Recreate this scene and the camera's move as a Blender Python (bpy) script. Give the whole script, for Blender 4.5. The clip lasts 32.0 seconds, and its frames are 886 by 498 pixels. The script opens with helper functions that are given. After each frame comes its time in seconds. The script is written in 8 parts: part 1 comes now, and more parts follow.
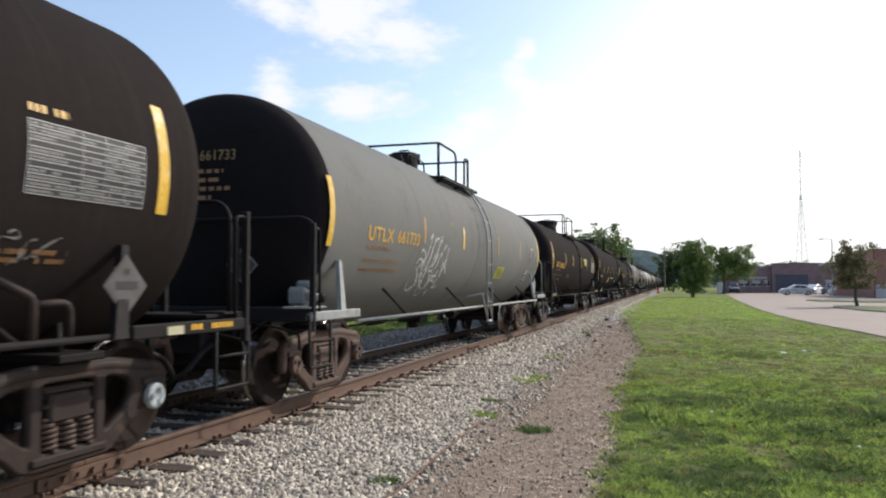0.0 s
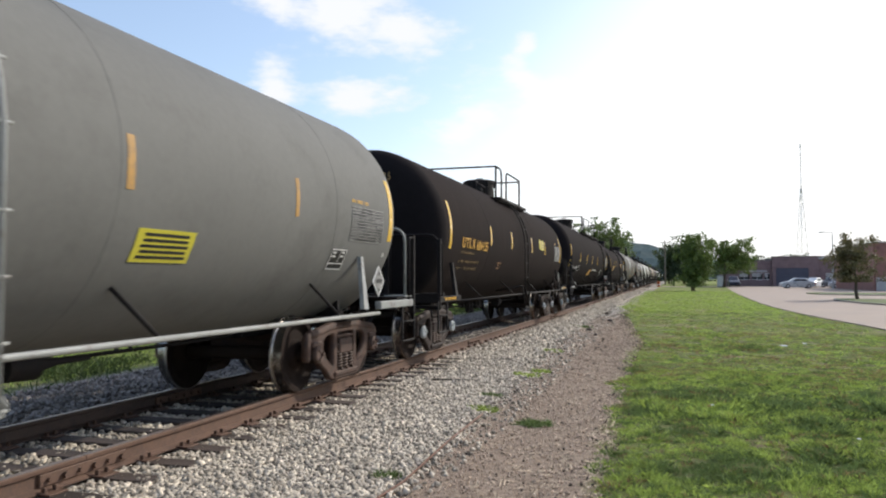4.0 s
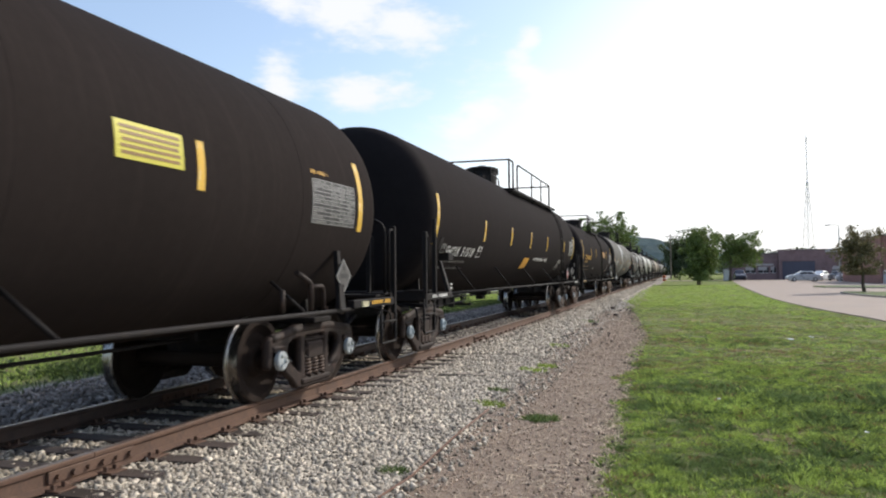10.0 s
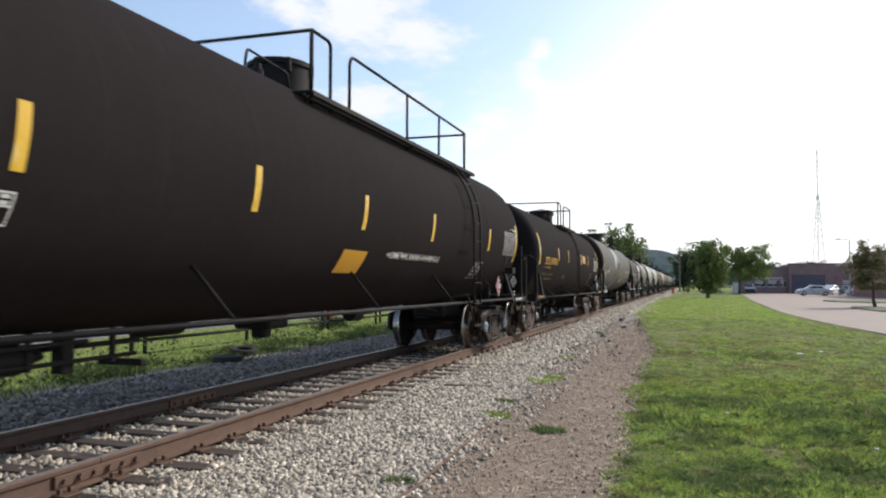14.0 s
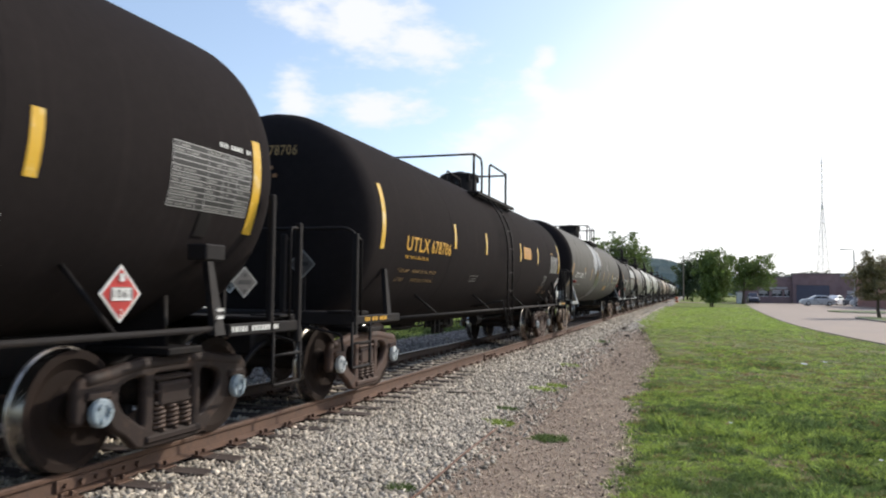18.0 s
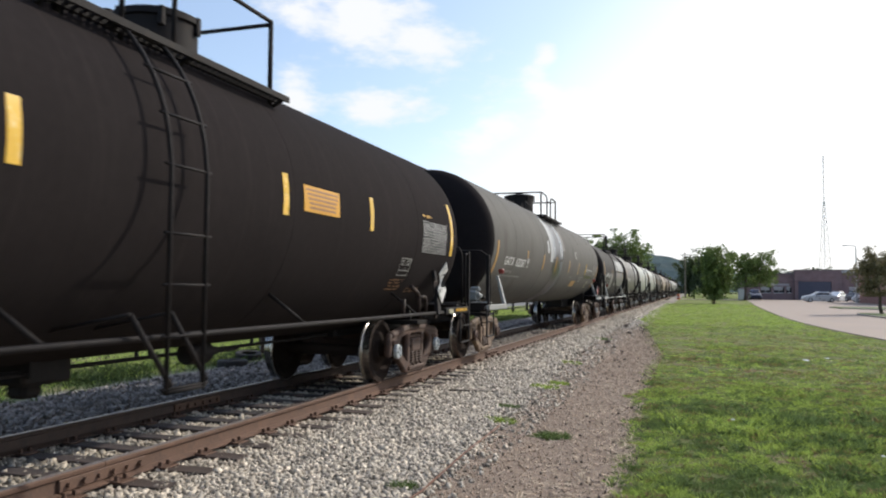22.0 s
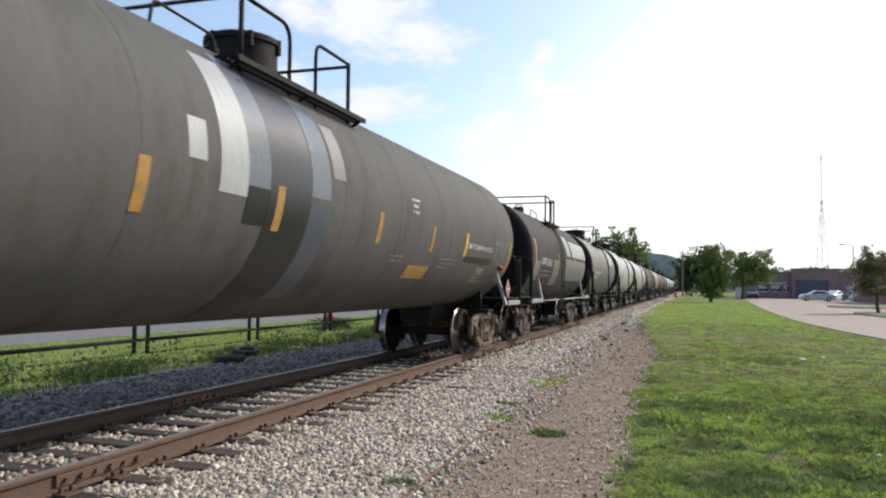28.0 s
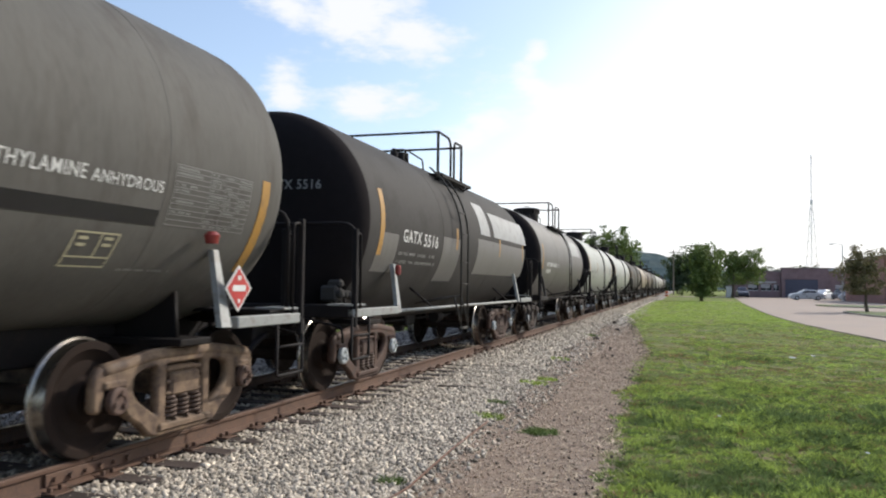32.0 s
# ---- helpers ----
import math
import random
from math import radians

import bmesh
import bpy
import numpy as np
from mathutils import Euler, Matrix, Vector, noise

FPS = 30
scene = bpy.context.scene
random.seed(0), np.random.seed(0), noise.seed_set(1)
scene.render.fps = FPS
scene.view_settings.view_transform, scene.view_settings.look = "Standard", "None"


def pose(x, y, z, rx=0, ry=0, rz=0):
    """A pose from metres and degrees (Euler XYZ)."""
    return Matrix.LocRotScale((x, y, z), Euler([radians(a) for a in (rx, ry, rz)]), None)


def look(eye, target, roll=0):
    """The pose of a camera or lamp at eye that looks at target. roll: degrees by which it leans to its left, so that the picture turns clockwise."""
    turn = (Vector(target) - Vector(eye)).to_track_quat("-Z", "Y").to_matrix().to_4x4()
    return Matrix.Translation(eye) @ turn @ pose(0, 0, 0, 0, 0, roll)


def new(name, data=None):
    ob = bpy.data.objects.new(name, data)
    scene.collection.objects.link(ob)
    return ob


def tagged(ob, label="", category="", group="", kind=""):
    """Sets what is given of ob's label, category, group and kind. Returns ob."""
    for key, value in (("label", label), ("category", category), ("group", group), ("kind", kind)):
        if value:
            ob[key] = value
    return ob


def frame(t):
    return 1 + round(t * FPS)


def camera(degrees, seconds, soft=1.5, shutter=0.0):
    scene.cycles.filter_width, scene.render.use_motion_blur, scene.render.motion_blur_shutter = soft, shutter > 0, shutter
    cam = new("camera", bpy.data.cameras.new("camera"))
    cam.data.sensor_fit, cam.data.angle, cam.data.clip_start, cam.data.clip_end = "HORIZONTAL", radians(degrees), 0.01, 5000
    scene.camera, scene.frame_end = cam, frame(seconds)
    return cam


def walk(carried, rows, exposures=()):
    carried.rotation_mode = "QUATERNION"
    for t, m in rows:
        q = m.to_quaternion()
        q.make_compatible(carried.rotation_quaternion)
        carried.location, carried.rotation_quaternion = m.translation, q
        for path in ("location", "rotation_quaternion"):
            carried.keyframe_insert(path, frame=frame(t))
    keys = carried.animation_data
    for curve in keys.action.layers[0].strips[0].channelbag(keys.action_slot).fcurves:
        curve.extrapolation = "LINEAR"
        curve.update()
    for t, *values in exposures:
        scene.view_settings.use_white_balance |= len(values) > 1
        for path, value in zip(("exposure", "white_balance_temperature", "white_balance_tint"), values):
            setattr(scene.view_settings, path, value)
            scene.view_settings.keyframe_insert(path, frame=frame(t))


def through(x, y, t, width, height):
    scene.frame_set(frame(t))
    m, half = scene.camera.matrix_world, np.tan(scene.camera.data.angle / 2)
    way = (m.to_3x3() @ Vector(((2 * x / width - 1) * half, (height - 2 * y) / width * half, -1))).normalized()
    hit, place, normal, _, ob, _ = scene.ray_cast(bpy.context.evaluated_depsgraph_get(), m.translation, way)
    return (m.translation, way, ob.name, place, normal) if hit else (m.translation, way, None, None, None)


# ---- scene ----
# ---- plan, in metres: the rails run along +y, the ground by the path is z = 0 ----
EYE = (0.0, 0.0, 1.627)
TRACK_X, RAIL_Z = -5.096, 0.28
SUN_AZ, SUN_EL = 42.0, 34.0          # degrees right of the track, and above the horizon


def aim(yaw, pitch, roll):
    return pose(*EYE, 90 + pitch, 0, yaw) @ pose(0, 0, 0, 0, 0, roll)


cam = camera(60.35, 32.0, soft=2.1, shutter=0.4)
walk(cam, [(t, aim(a, b, c)) for t, a, b, c in (
    (0, 16.70, 2.61, 0.08), (0.5, 16.77, 2.61, 0.03), (1, 16.78, 2.58, -0.04), (1.5, 16.79, 2.52, -0.12), (2, 16.78, 2.43, -0.18),
    (2.5, 16.76, 2.35, -0.21), (3, 16.73, 2.30, -0.20), (3.5, 16.72, 2.24, -0.11), (5.5, 16.72, 2.11, -0.17), (6, 16.78, 2.12, -0.26),
    (6.5, 16.86, 2.10, -0.31), (7, 16.92, 2.07, -0.34), (7.5, 16.96, 2.06, -0.34), (8, 17.01, 2.06, -0.34), (8.5, 17.05, 2.05, -0.36),
    (9, 17.08, 1.99, -0.40), (9.5, 17.10, 1.91, -0.47), (10, 17.11, 1.86, -0.50), (10.5, 17.14, 1.86, -0.44), (11, 17.21, 1.90, -0.34),
    (11.5, 17.33, 2.00, -0.23), (12, 17.46, 2.17, -0.06), (12.5, 17.56, 2.31, 0.11), (13, 17.65, 2.40, 0.13), (13.5, 17.71, 2.50, 0.12),
    (14, 17.73, 2.59, 0.19), (14.5, 17.74, 2.66, 0.22), (16.5, 17.78, 2.90, 0.86), (17, 17.85, 2.97, 0.82), (17.5, 17.95, 3.05, 0.76),
    (18, 18.00, 3.12, 0.66), (18.5, 18.05, 3.15, 0.61), (19, 18.11, 3.15, 0.61), (19.5, 18.18, 3.13, 0.53), (20, 18.22, 3.06, 0.43),
    (20.5, 18.20, 2.98, 0.43), (21, 18.15, 2.95, 0.49), (21.5, 18.12, 2.96, 0.51), (22, 18.11, 2.97, 0.41), (22.5, 18.09, 2.93, 0.30),
    (23, 18.07, 2.87, 0.28), (23.5, 18.05, 2.83, 0.29), (24, 18.03, 2.81, 0.30), (24.5, 18.01, 2.76, 0.32), (25, 17.98, 2.69, 0.35),
    (25.5, 17.91, 2.65, 0.42), (27.5, 18.04, 2.75, 0.79), (28, 17.95, 2.75, 0.68), (28.5, 17.85, 2.73, 0.64), (29, 17.73, 2.69, 0.67),
    (29.5, 17.60, 2.68, 0.69), (30, 17.49, 2.69, 0.69), (30.5, 17.40, 2.69, 0.70), (31, 17.33, 2.67, 0.70), (31.5, 17.31, 2.67, 0.73),
    (32, 17.32, 2.66, 0.75),)])

# way that the train has rolled, seconds and metres
ROLLED = ((0, 0.000), (1.5, 4.501), (3, 8.998), (5.5, 16.399), (7.5, 22.262), (9.5, 28.105), (11.5, 33.873), (13.5, 39.566), (16.5, 47.943), (18.5, 53.328), (20.5, 58.644), (22.5, 63.925), (24.5, 69.161), (27.5, 76.771), (29, 80.500), (30.5, 84.189), (32, 87.867))


def rolled(t):
    ts, ss = [r[0] for r in ROLLED], [r[1] for r in ROLLED]
    i = max(1, min(len(ts) - 2, int(np.searchsorted(ts, t))))
    if i + 1 >= len(ts):
        i = len(ts) - 2
    # smooth cubic through four neighbours
    j = max(0, min(len(ts) - 4, i - 2))
    out = 0.0
    for a in range(j, j + 4):
        w = 1.0
        for b in range(j, j + 4):
            if a != b:
                w *= (t - ts[b]) / (ts[a] - ts[b])
        out += w * ss[a]
    return out


# ---- daylight ----
def build_world():
    w = bpy.data.worlds.new("sky")
    scene.world = w
    w.use_nodes = True
    nt = w.node_tree
    nt.nodes.clear()
    N, L = nt.nodes.new, nt.links.new
    out, bg = N("ShaderNodeOutputWorld"), N("ShaderNodeBackground")
    sky = N("ShaderNodeTexSky")
    sky.sky_type, sky.sun_disc = "NISHITA", False
    sky.sun_elevation, sky.sun_rotation = radians(SUN_EL), radians(SUN_AZ)
    sky.air_density, sky.dust_density, sky.ozone_density = 1.0, 2.0, 1.2
    co = N("ShaderNodeTexCoord")

    def math_node(op, a, b=None, clamp=False):
        m = N("ShaderNodeMath")
        m.operation, m.use_clamp = op, clamp
        for i, v in enumerate((a, b)):
            if v is None:
                continue
            if isinstance(v, (int, float)):
                m.inputs[i].default_value = v
            else:
                L(v, m.inputs[i])
        return m.outputs[0]

    # bright haze round the sun
    el, az = radians(SUN_EL), radians(SUN_AZ)
    sd = (math.sin(az) * math.cos(el), math.cos(az) * math.cos(el), math.sin(el))
    dot = N("ShaderNodeVectorMath")
    dot.operation = "DOT_PRODUCT"
    L(co.outputs["Generated"], dot.inputs[0])
    dot.inputs[1].default_value = sd
    haze = N("ShaderNodeMapRange")
    haze.interpolation_type = "SMOOTHSTEP"
    sep = N("ShaderNodeSeparateXYZ")
    L(co.outputs["Generated"], sep.inputs[0])
    deep = math_node("ADD", dot.outputs["Value"], math_node("MULTIPLY", math_node("SUBTRACT", 0.29, sep.outputs["Z"]), 1.25))
    L(deep, haze.inputs["Value"])
    haze.inputs["From Min"].default_value, haze.inputs["From Max"].default_value = 0.60, 0.83
    # cumulus: broken noise thinned with height, drawn on the dome
    mp = N("ShaderNodeMapping")
    mp.inputs["Scale"].default_value = (1.0, 1.0, 2.3)
    mp.inputs["Location"].default_value = CLOUD_SHIFT
    L(co.outputs["Generated"], mp.inputs["Vector"])
    n1, n2 = N("ShaderNodeTexNoise"), N("ShaderNodeTexNoise")
    for n, s, d in ((n1, 6.5, 9.0), (n2, 1.5, 2.0)):
        n.inputs["Scale"].default_value, n.inputs["Detail"].default_value = s, d
        n.inputs["Roughness"].default_value = 0.56
        L(mp.outputs[0], n.inputs["Vector"])
    cov = math_node("ADD", math_node("SUBTRACT", math_node("MULTIPLY", n1.outputs["Fac"], 1.7), 0.35), math_node("MULTIPLY", n2.outputs["Fac"], 0.55))
    low = N("ShaderNodeMapRange")
    L(sep.outputs["Z"], low.inputs["Value"])
    low.inputs["From Min"].default_value, low.inputs["From Max"].default_value = 0.0, 0.5
    low.inputs["To Min"].default_value, low.inputs["To Max"].default_value = 0.06, -0.01
    cov = math_node("ADD", cov, low.outputs[0])
    # single heaps of cloud in their directions: azimuth from the track, height, size (degrees), weight
    for a, h, size, weight in CLOUDS:
        a, h = radians(a), radians(h)
        d = N("ShaderNodeVectorMath")
        d.operation = "DISTANCE"
        L(co.outputs["Generated"], d.inputs[0])
        d.inputs[1].default_value = (math.sin(a) * math.cos(h), math.cos(a) * math.cos(h), math.sin(h))
        m = N("ShaderNodeMapRange")
        m.interpolation_type = "SMOOTHSTEP"
        L(d.outputs["Value"], m.inputs["Value"])
        m.inputs["From Min"].default_value, m.inputs["From Max"].default_value = 0.0, radians(size)
        m.inputs["To Min"].default_value, m.inputs["To Max"].default_value = weight, 0.0
        cov = math_node("ADD", cov, m.outputs[0])
    ramp = N("ShaderNodeMapRange")
    ramp.interpolation_type = "SMOOTHSTEP"
    L(cov, ramp.inputs["Value"])
    ramp.inputs["From Min"].default_value, ramp.inputs["From Max"].default_value = 0.90, 1.20
    tint = N("ShaderNodeMix")
    tint.data_type = "RGBA"
    L(ramp.outputs[0], tint.inputs["Factor"])
    lift = N("ShaderNodeVectorMath")
    lift.operation = "MULTIPLY"
    L(sky.outputs[0], lift.inputs[0])
    lift.inputs[1].default_value = SKY_LIFT
    L(lift.outputs[0], tint.inputs["A"])
    tint.inputs["B"].default_value = CLOUD_COLOUR
    glow = N("ShaderNodeMix")
    glow.data_type = "RGBA"
    L(math_node("ADD", math_node("MULTIPLY", haze.outputs[0], 0.86), 0.07), glow.inputs["Factor"])
    L(tint.outputs["Result"], glow.inputs["A"])
    glow.inputs["B"].default_value = HAZE_COLOUR
    L(glow.outputs["Result"], bg.inputs["Color"])
    bg.inputs["Strength"].default_value = SKY_STRENGTH
    L(bg.outputs[0], out.inputs["Surface"])


CLOUD_SHIFT = (0.37, 1.9, 0.4)
SKY_STRENGTH = 0.11
SKY_LIFT = (1.95, 2.0, 2.05)
CLOUD_COLOUR, HAZE_COLOUR = (8.6, 8.8, 9.1, 1), (10.6, 10.7, 10.9, 1)
CLOUDS = ((-29.5, 20.3, 4.6, 0.26), (-26, 19.6, 5, 0.30), (-22.5, 19.4, 5, 0.28), (-19, 20.2, 4, 0.24), (-24, 12.6, 3.6, 0.30), (-20.6, 12, 4, 0.30), (-17.2, 11.2, 3.8, 0.28), (-14.5, 10.8, 3.2, 0.24),
          (-29.6, 13.2, 3.4, 0.22), (-34, 12.5, 3, 0.18), (-10.1, 17.2, 1.6, 0.30), (-10.9, 15.4, 2.3, 0.32), (-8, 13.2, 3.6, 0.32), (-44, 30, 12, 0.2), (-60, 16, 9, 0.2))
build_world()
sun = new("sun", bpy.data.lights.new("sun", "SUN"))
sun.data.energy, sun.data.angle, sun.data.color = 3.3, radians(0.6), (1.0, 0.93, 0.82)
sun.matrix_world = look((0, 0, 60), (-math.sin(radians(SUN_AZ)) * math.cos(radians(SUN_EL)), -math.cos(radians(SUN_AZ)) * math.cos(radians(SUN_EL)), 60 - math.sin(radians(SUN_EL))))
scene.view_settings.exposure = 0.0


# ---- materials ----
def mat(name, base, rough=0.6, metal=0.0, vary=0.25, scale=3.0, fine=40.0, second=None, amount=0.0, bump=0.2, streak=0.0, coords="Object", island=0.0, spec=0.5, stretch=(1, 1, 1), bump_dist=0.01, ob_vary=0.0):
    """A surface with two scales of variation, a second colour in patches, and fine relief."""
    m = bpy.data.materials.new(name)
    m.use_nodes = True
    nt = m.node_tree
    N, L = nt.nodes.new, nt.links.new
    b = nt.nodes["Principled BSDF"]
    b.inputs["Roughness"].default_value, b.inputs["Metallic"].default_value = rough, metal
    b.inputs["Specular IOR Level"].default_value = spec
    co, mp = N("ShaderNodeTexCoord"), N("ShaderNodeMapping")
    L(co.outputs[coords], mp.inputs["Vector"])
    mp.inputs["Scale"].default_value = stretch
    big, small = N("ShaderNodeTexNoise"), N("ShaderNodeTexNoise")
    for n, s, d in ((big, scale, 5.0), (small, fine, 6.0)):
        n.inputs["Scale"].default_value, n.inputs["Detail"].default_value = s, d
        n.inputs["Roughness"].default_value = 0.6
        L(mp.outputs[0], n.inputs["Vector"])
    mix = N("ShaderNodeMath")
    mix.operation = "ADD"
    half = N("ShaderNodeMath")
    half.operation = "MULTIPLY"
    L(small.outputs["Fac"], half.inputs[0])
    half.inputs[1].default_value = 0.6
    L(big.outputs["Fac"], mix.inputs[0])
    L(half.outputs[0], mix.inputs[1])
    value = N("ShaderNodeMapRange")
    L(mix.outputs[0], value.inputs["Value"])
    value.inputs["From Min"].default_value, value.inputs["From Max"].default_value = 0.45, 1.15
    value.inputs["To Min"].default_value, value.inputs["To Max"].default_value = 1 - vary, 1 + vary
    last = value.outputs[0]
    for socket, width in (("island", island), ("object", ob_vary)):
        if width:
            src = N("ShaderNodeNewGeometry").outputs["Random Per Island"] if socket == "island" else N("ShaderNodeObjectInfo").outputs["Random"]
            r = N("ShaderNodeMapRange")
            L(src, r.inputs["Value"])
            r.inputs["To Min"].default_value, r.inputs["To Max"].default_value = 1 - width, 1 + width
            mul = N("ShaderNodeMath")
            mul.operation = "MULTIPLY"
            L(last, mul.inputs[0])
            L(r.outputs[0], mul.inputs[1])
            last = mul.outputs[0]
    colour = N("ShaderNodeMix")
    colour.data_type = "RGBA"
    colour.inputs["A"].default_value, colour.inputs["B"].default_value = (*base, 1), (*(second or base), 1)
    colour.inputs["Factor"].default_value = 0.0
    if second:
        if streak:
            s = N("ShaderNodeTexNoise")
            m2 = N("ShaderNodeMapping")
            m2.inputs["Scale"].default_value = (1.0, 9.0, 0.5)
            L(co.outputs[coords], m2.inputs["Vector"])
            L(m2.outputs[0], s.inputs["Vector"])
            s.inputs["Scale"].default_value, s.inputs["Detail"].default_value = streak, 6.0
        else:
            s = N("ShaderNodeTexNoise")
            s.inputs["Scale"].default_value, s.inputs["Detail"].default_value = scale * 1.7, 8.0
            s.inputs["Roughness"].default_value = 0.65
            L(mp.outputs[0], s.inputs["Vector"])
        f = N("ShaderNodeMapRange")
        L(s.outputs["Fac"], f.inputs["Value"])
        f.inputs["From Min"].default_value, f.inputs["From Max"].default_value = 0.62 - 0.3 * amount, 0.80 - 0.2 * amount
        L(f.outputs[0], colour.inputs["Factor"])
    scale_c = N("ShaderNodeVectorMath")
    scale_c.operation = "SCALE"
    L(colour.outputs["Result"], scale_c.inputs[0])
    L(last, scale_c.inputs["Scale"])
    L(scale_c.outputs[0], b.inputs["Base Color"])
    rr = N("ShaderNodeMapRange")
    L(big.outputs["Fac"], rr.inputs["Value"])
    rr.inputs["To Min"].default_value, rr.inputs["To Max"].default_value = max(0.02, rough - 0.15), min(1.0, rough + 0.15)
    L(rr.outputs[0], b.inputs["Roughness"])
    if bump:
        bp = N("ShaderNodeBump")
        bp.inputs["Strength"].default_value, bp.inputs["Distance"].default_value = bump, bump_dist
        L(mix.outputs[0], bp.inputs["Height"])
        L(bp.outputs[0], b.inputs["Normal"])
    return m


def leaf_mat(name, base, vary=0.35, through=0.35, spec=0.3):
    m = mat(name, base, 0.55, vary=vary, scale=0.8, fine=6.0, island=0.35, bump=0.0, spec=spec)
    nt = m.node_tree
    b, out = nt.nodes["Principled BSDF"], nt.nodes["Material Output"]
    tr, mx = nt.nodes.new("ShaderNodeBsdfTranslucent"), nt.nodes.new("ShaderNodeMixShader")
    src = b.inputs["Base Color"].links[0].from_socket
    nt.links.new(src, tr.inputs["Color"])
    mx.inputs[0].default_value = through
    nt.links.new(b.outputs[0], mx.inputs[1])
    nt.links.new(tr.outputs[0], mx.inputs[2])
    nt.links.new(mx.outputs[0], out.inputs["Surface"])
    return m


M = {}
# tank paints
M["grey_paint"] = mat("grey_paint", (0.162, 0.162, 0.152), 0.75, vary=0.14, scale=0.7, fine=14, second=(0.132, 0.131, 0.122), amount=0.3, bump=0.05, spec=0.12)
M["brown_black"] = mat("brown_black", (0.0245, 0.0198, 0.0186), 0.9, vary=0.2, scale=0.6, fine=12, second=(0.0295, 0.0238, 0.0222), amount=0.3, streak=1.3, bump=0.05, spec=0.03)
M["black_paint"] = mat("black_paint", (0.0220, 0.0186, 0.0186), 0.9, vary=0.2, scale=0.7, fine=12, second=(0.0265, 0.0222, 0.022), amount=0.25, streak=1.3, bump=0.05, spec=0.03)
M["aged_grey"] = mat("aged_grey", (0.112, 0.108, 0.099), 0.72, vary=0.24, scale=0.9, fine=16, second=(0.078, 0.071, 0.063), amount=0.35, bump=0.06, spec=0.12, stretch=(1, 1.6, 0.45))
M["dark_grey"] = mat("dark_grey", (0.058, 0.055, 0.052), 0.7, vary=0.2, scale=0.8, fine=14, second=(0.04, 0.037, 0.034), amount=0.4, bump=0.05, spec=0.12)
M["pale_grey"] = mat("pale_grey", (0.38, 0.40, 0.37), 0.45, vary=0.16, scale=0.7, fine=14, second=(0.2, 0.18, 0.15), amount=0.4, streak=2.4, bump=0.05)
M["brown_paint"] = mat("brown_paint", (0.10, 0.078, 0.06), 0.55, vary=0.2, scale=0.7, fine=14, second=(0.06, 0.045, 0.035), amount=0.4, streak=2.2, bump=0.05)
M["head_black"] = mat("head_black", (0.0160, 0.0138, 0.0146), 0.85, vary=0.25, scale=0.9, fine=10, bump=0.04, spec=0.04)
M["patch_white"] = mat("patch_white", (0.36, 0.37, 0.37), 0.5, vary=0.2, scale=3, fine=30, second=(0.28, 0.28, 0.27), amount=0.4, streak=3.0, bump=0.06)
M["patch_silver"] = mat("patch_silver", (0.12, 0.135, 0.15), 0.27, vary=0.15, scale=1.5, fine=20, bump=0.04)
M["patch_black"] = mat("patch_black", (0.005, 0.005, 0.005), 0.5, vary=0.2, scale=2, fine=20, bump=0.04)
# running gear
M["gear_black"] = mat("gear_black", (0.0115, 0.0098, 0.0102), 0.7, vary=0.3, scale=4, fine=30, second=(0.022, 0.016, 0.013), amount=0.3, bump=0.15, spec=0.2)
M["pale_steel"] = mat("pale_steel", (0.27, 0.28, 0.27), 0.5, vary=0.2, scale=4, fine=30, second=(0.13, 0.10, 0.08), amount=0.3, bump=0.1)
M["rust_cast"] = mat("rust_cast", (0.072, 0.038, 0.026), 0.75, vary=0.4, scale=5, fine=40, second=(0.045, 0.030, 0.024), amount=0.5, bump=0.25)
M["tan_cast"] = mat("tan_cast", (0.20, 0.135, 0.085), 0.75, vary=0.35, scale=4, fine=40, second=(0.06, 0.036, 0.027), amount=0.75, bump=0.25)
M["dark_cast"] = mat("dark_cast", (0.030, 0.0205, 0.0175), 0.68, vary=0.35, scale=4, fine=40, second=(0.075, 0.046, 0.034), amount=0.3, bump=0.25, spec=0.25)
M["wheel_steel"] = mat("wheel_steel", (0.021, 0.0135, 0.0105), 0.8, 0.0, spec=0.15, vary=0.3, scale=4, fine=40, second=(0.022, 0.016, 0.014), amount=0.4, bump=0.1)
M["flange"] = mat("flange", (0.42, 0.40, 0.38), 0.3, 0.9, vary=0.15, scale=6, fine=50, bump=0.05)
M["tread"] = mat("tread", (0.26, 0.24, 0.22), 0.24, 0.95, vary=0.15, scale=6, fine=50, bump=0.05)
M["cap_white"] = mat("cap_white", (0.40, 0.43, 0.44), 0.5, vary=0.25, scale=9, fine=60, second=(0.08, 0.06, 0.05), amount=0.35)
M["cap_blue"] = mat("cap_blue", (0.27, 0.33, 0.37), 0.5, vary=0.25, scale=9, fine=60, second=(0.04, 0.04, 0.045), amount=0.3)
M["spring"] = mat("spring", (0.075, 0.048, 0.036), 0.6, 0.2, vary=0.3, scale=9, fine=60)
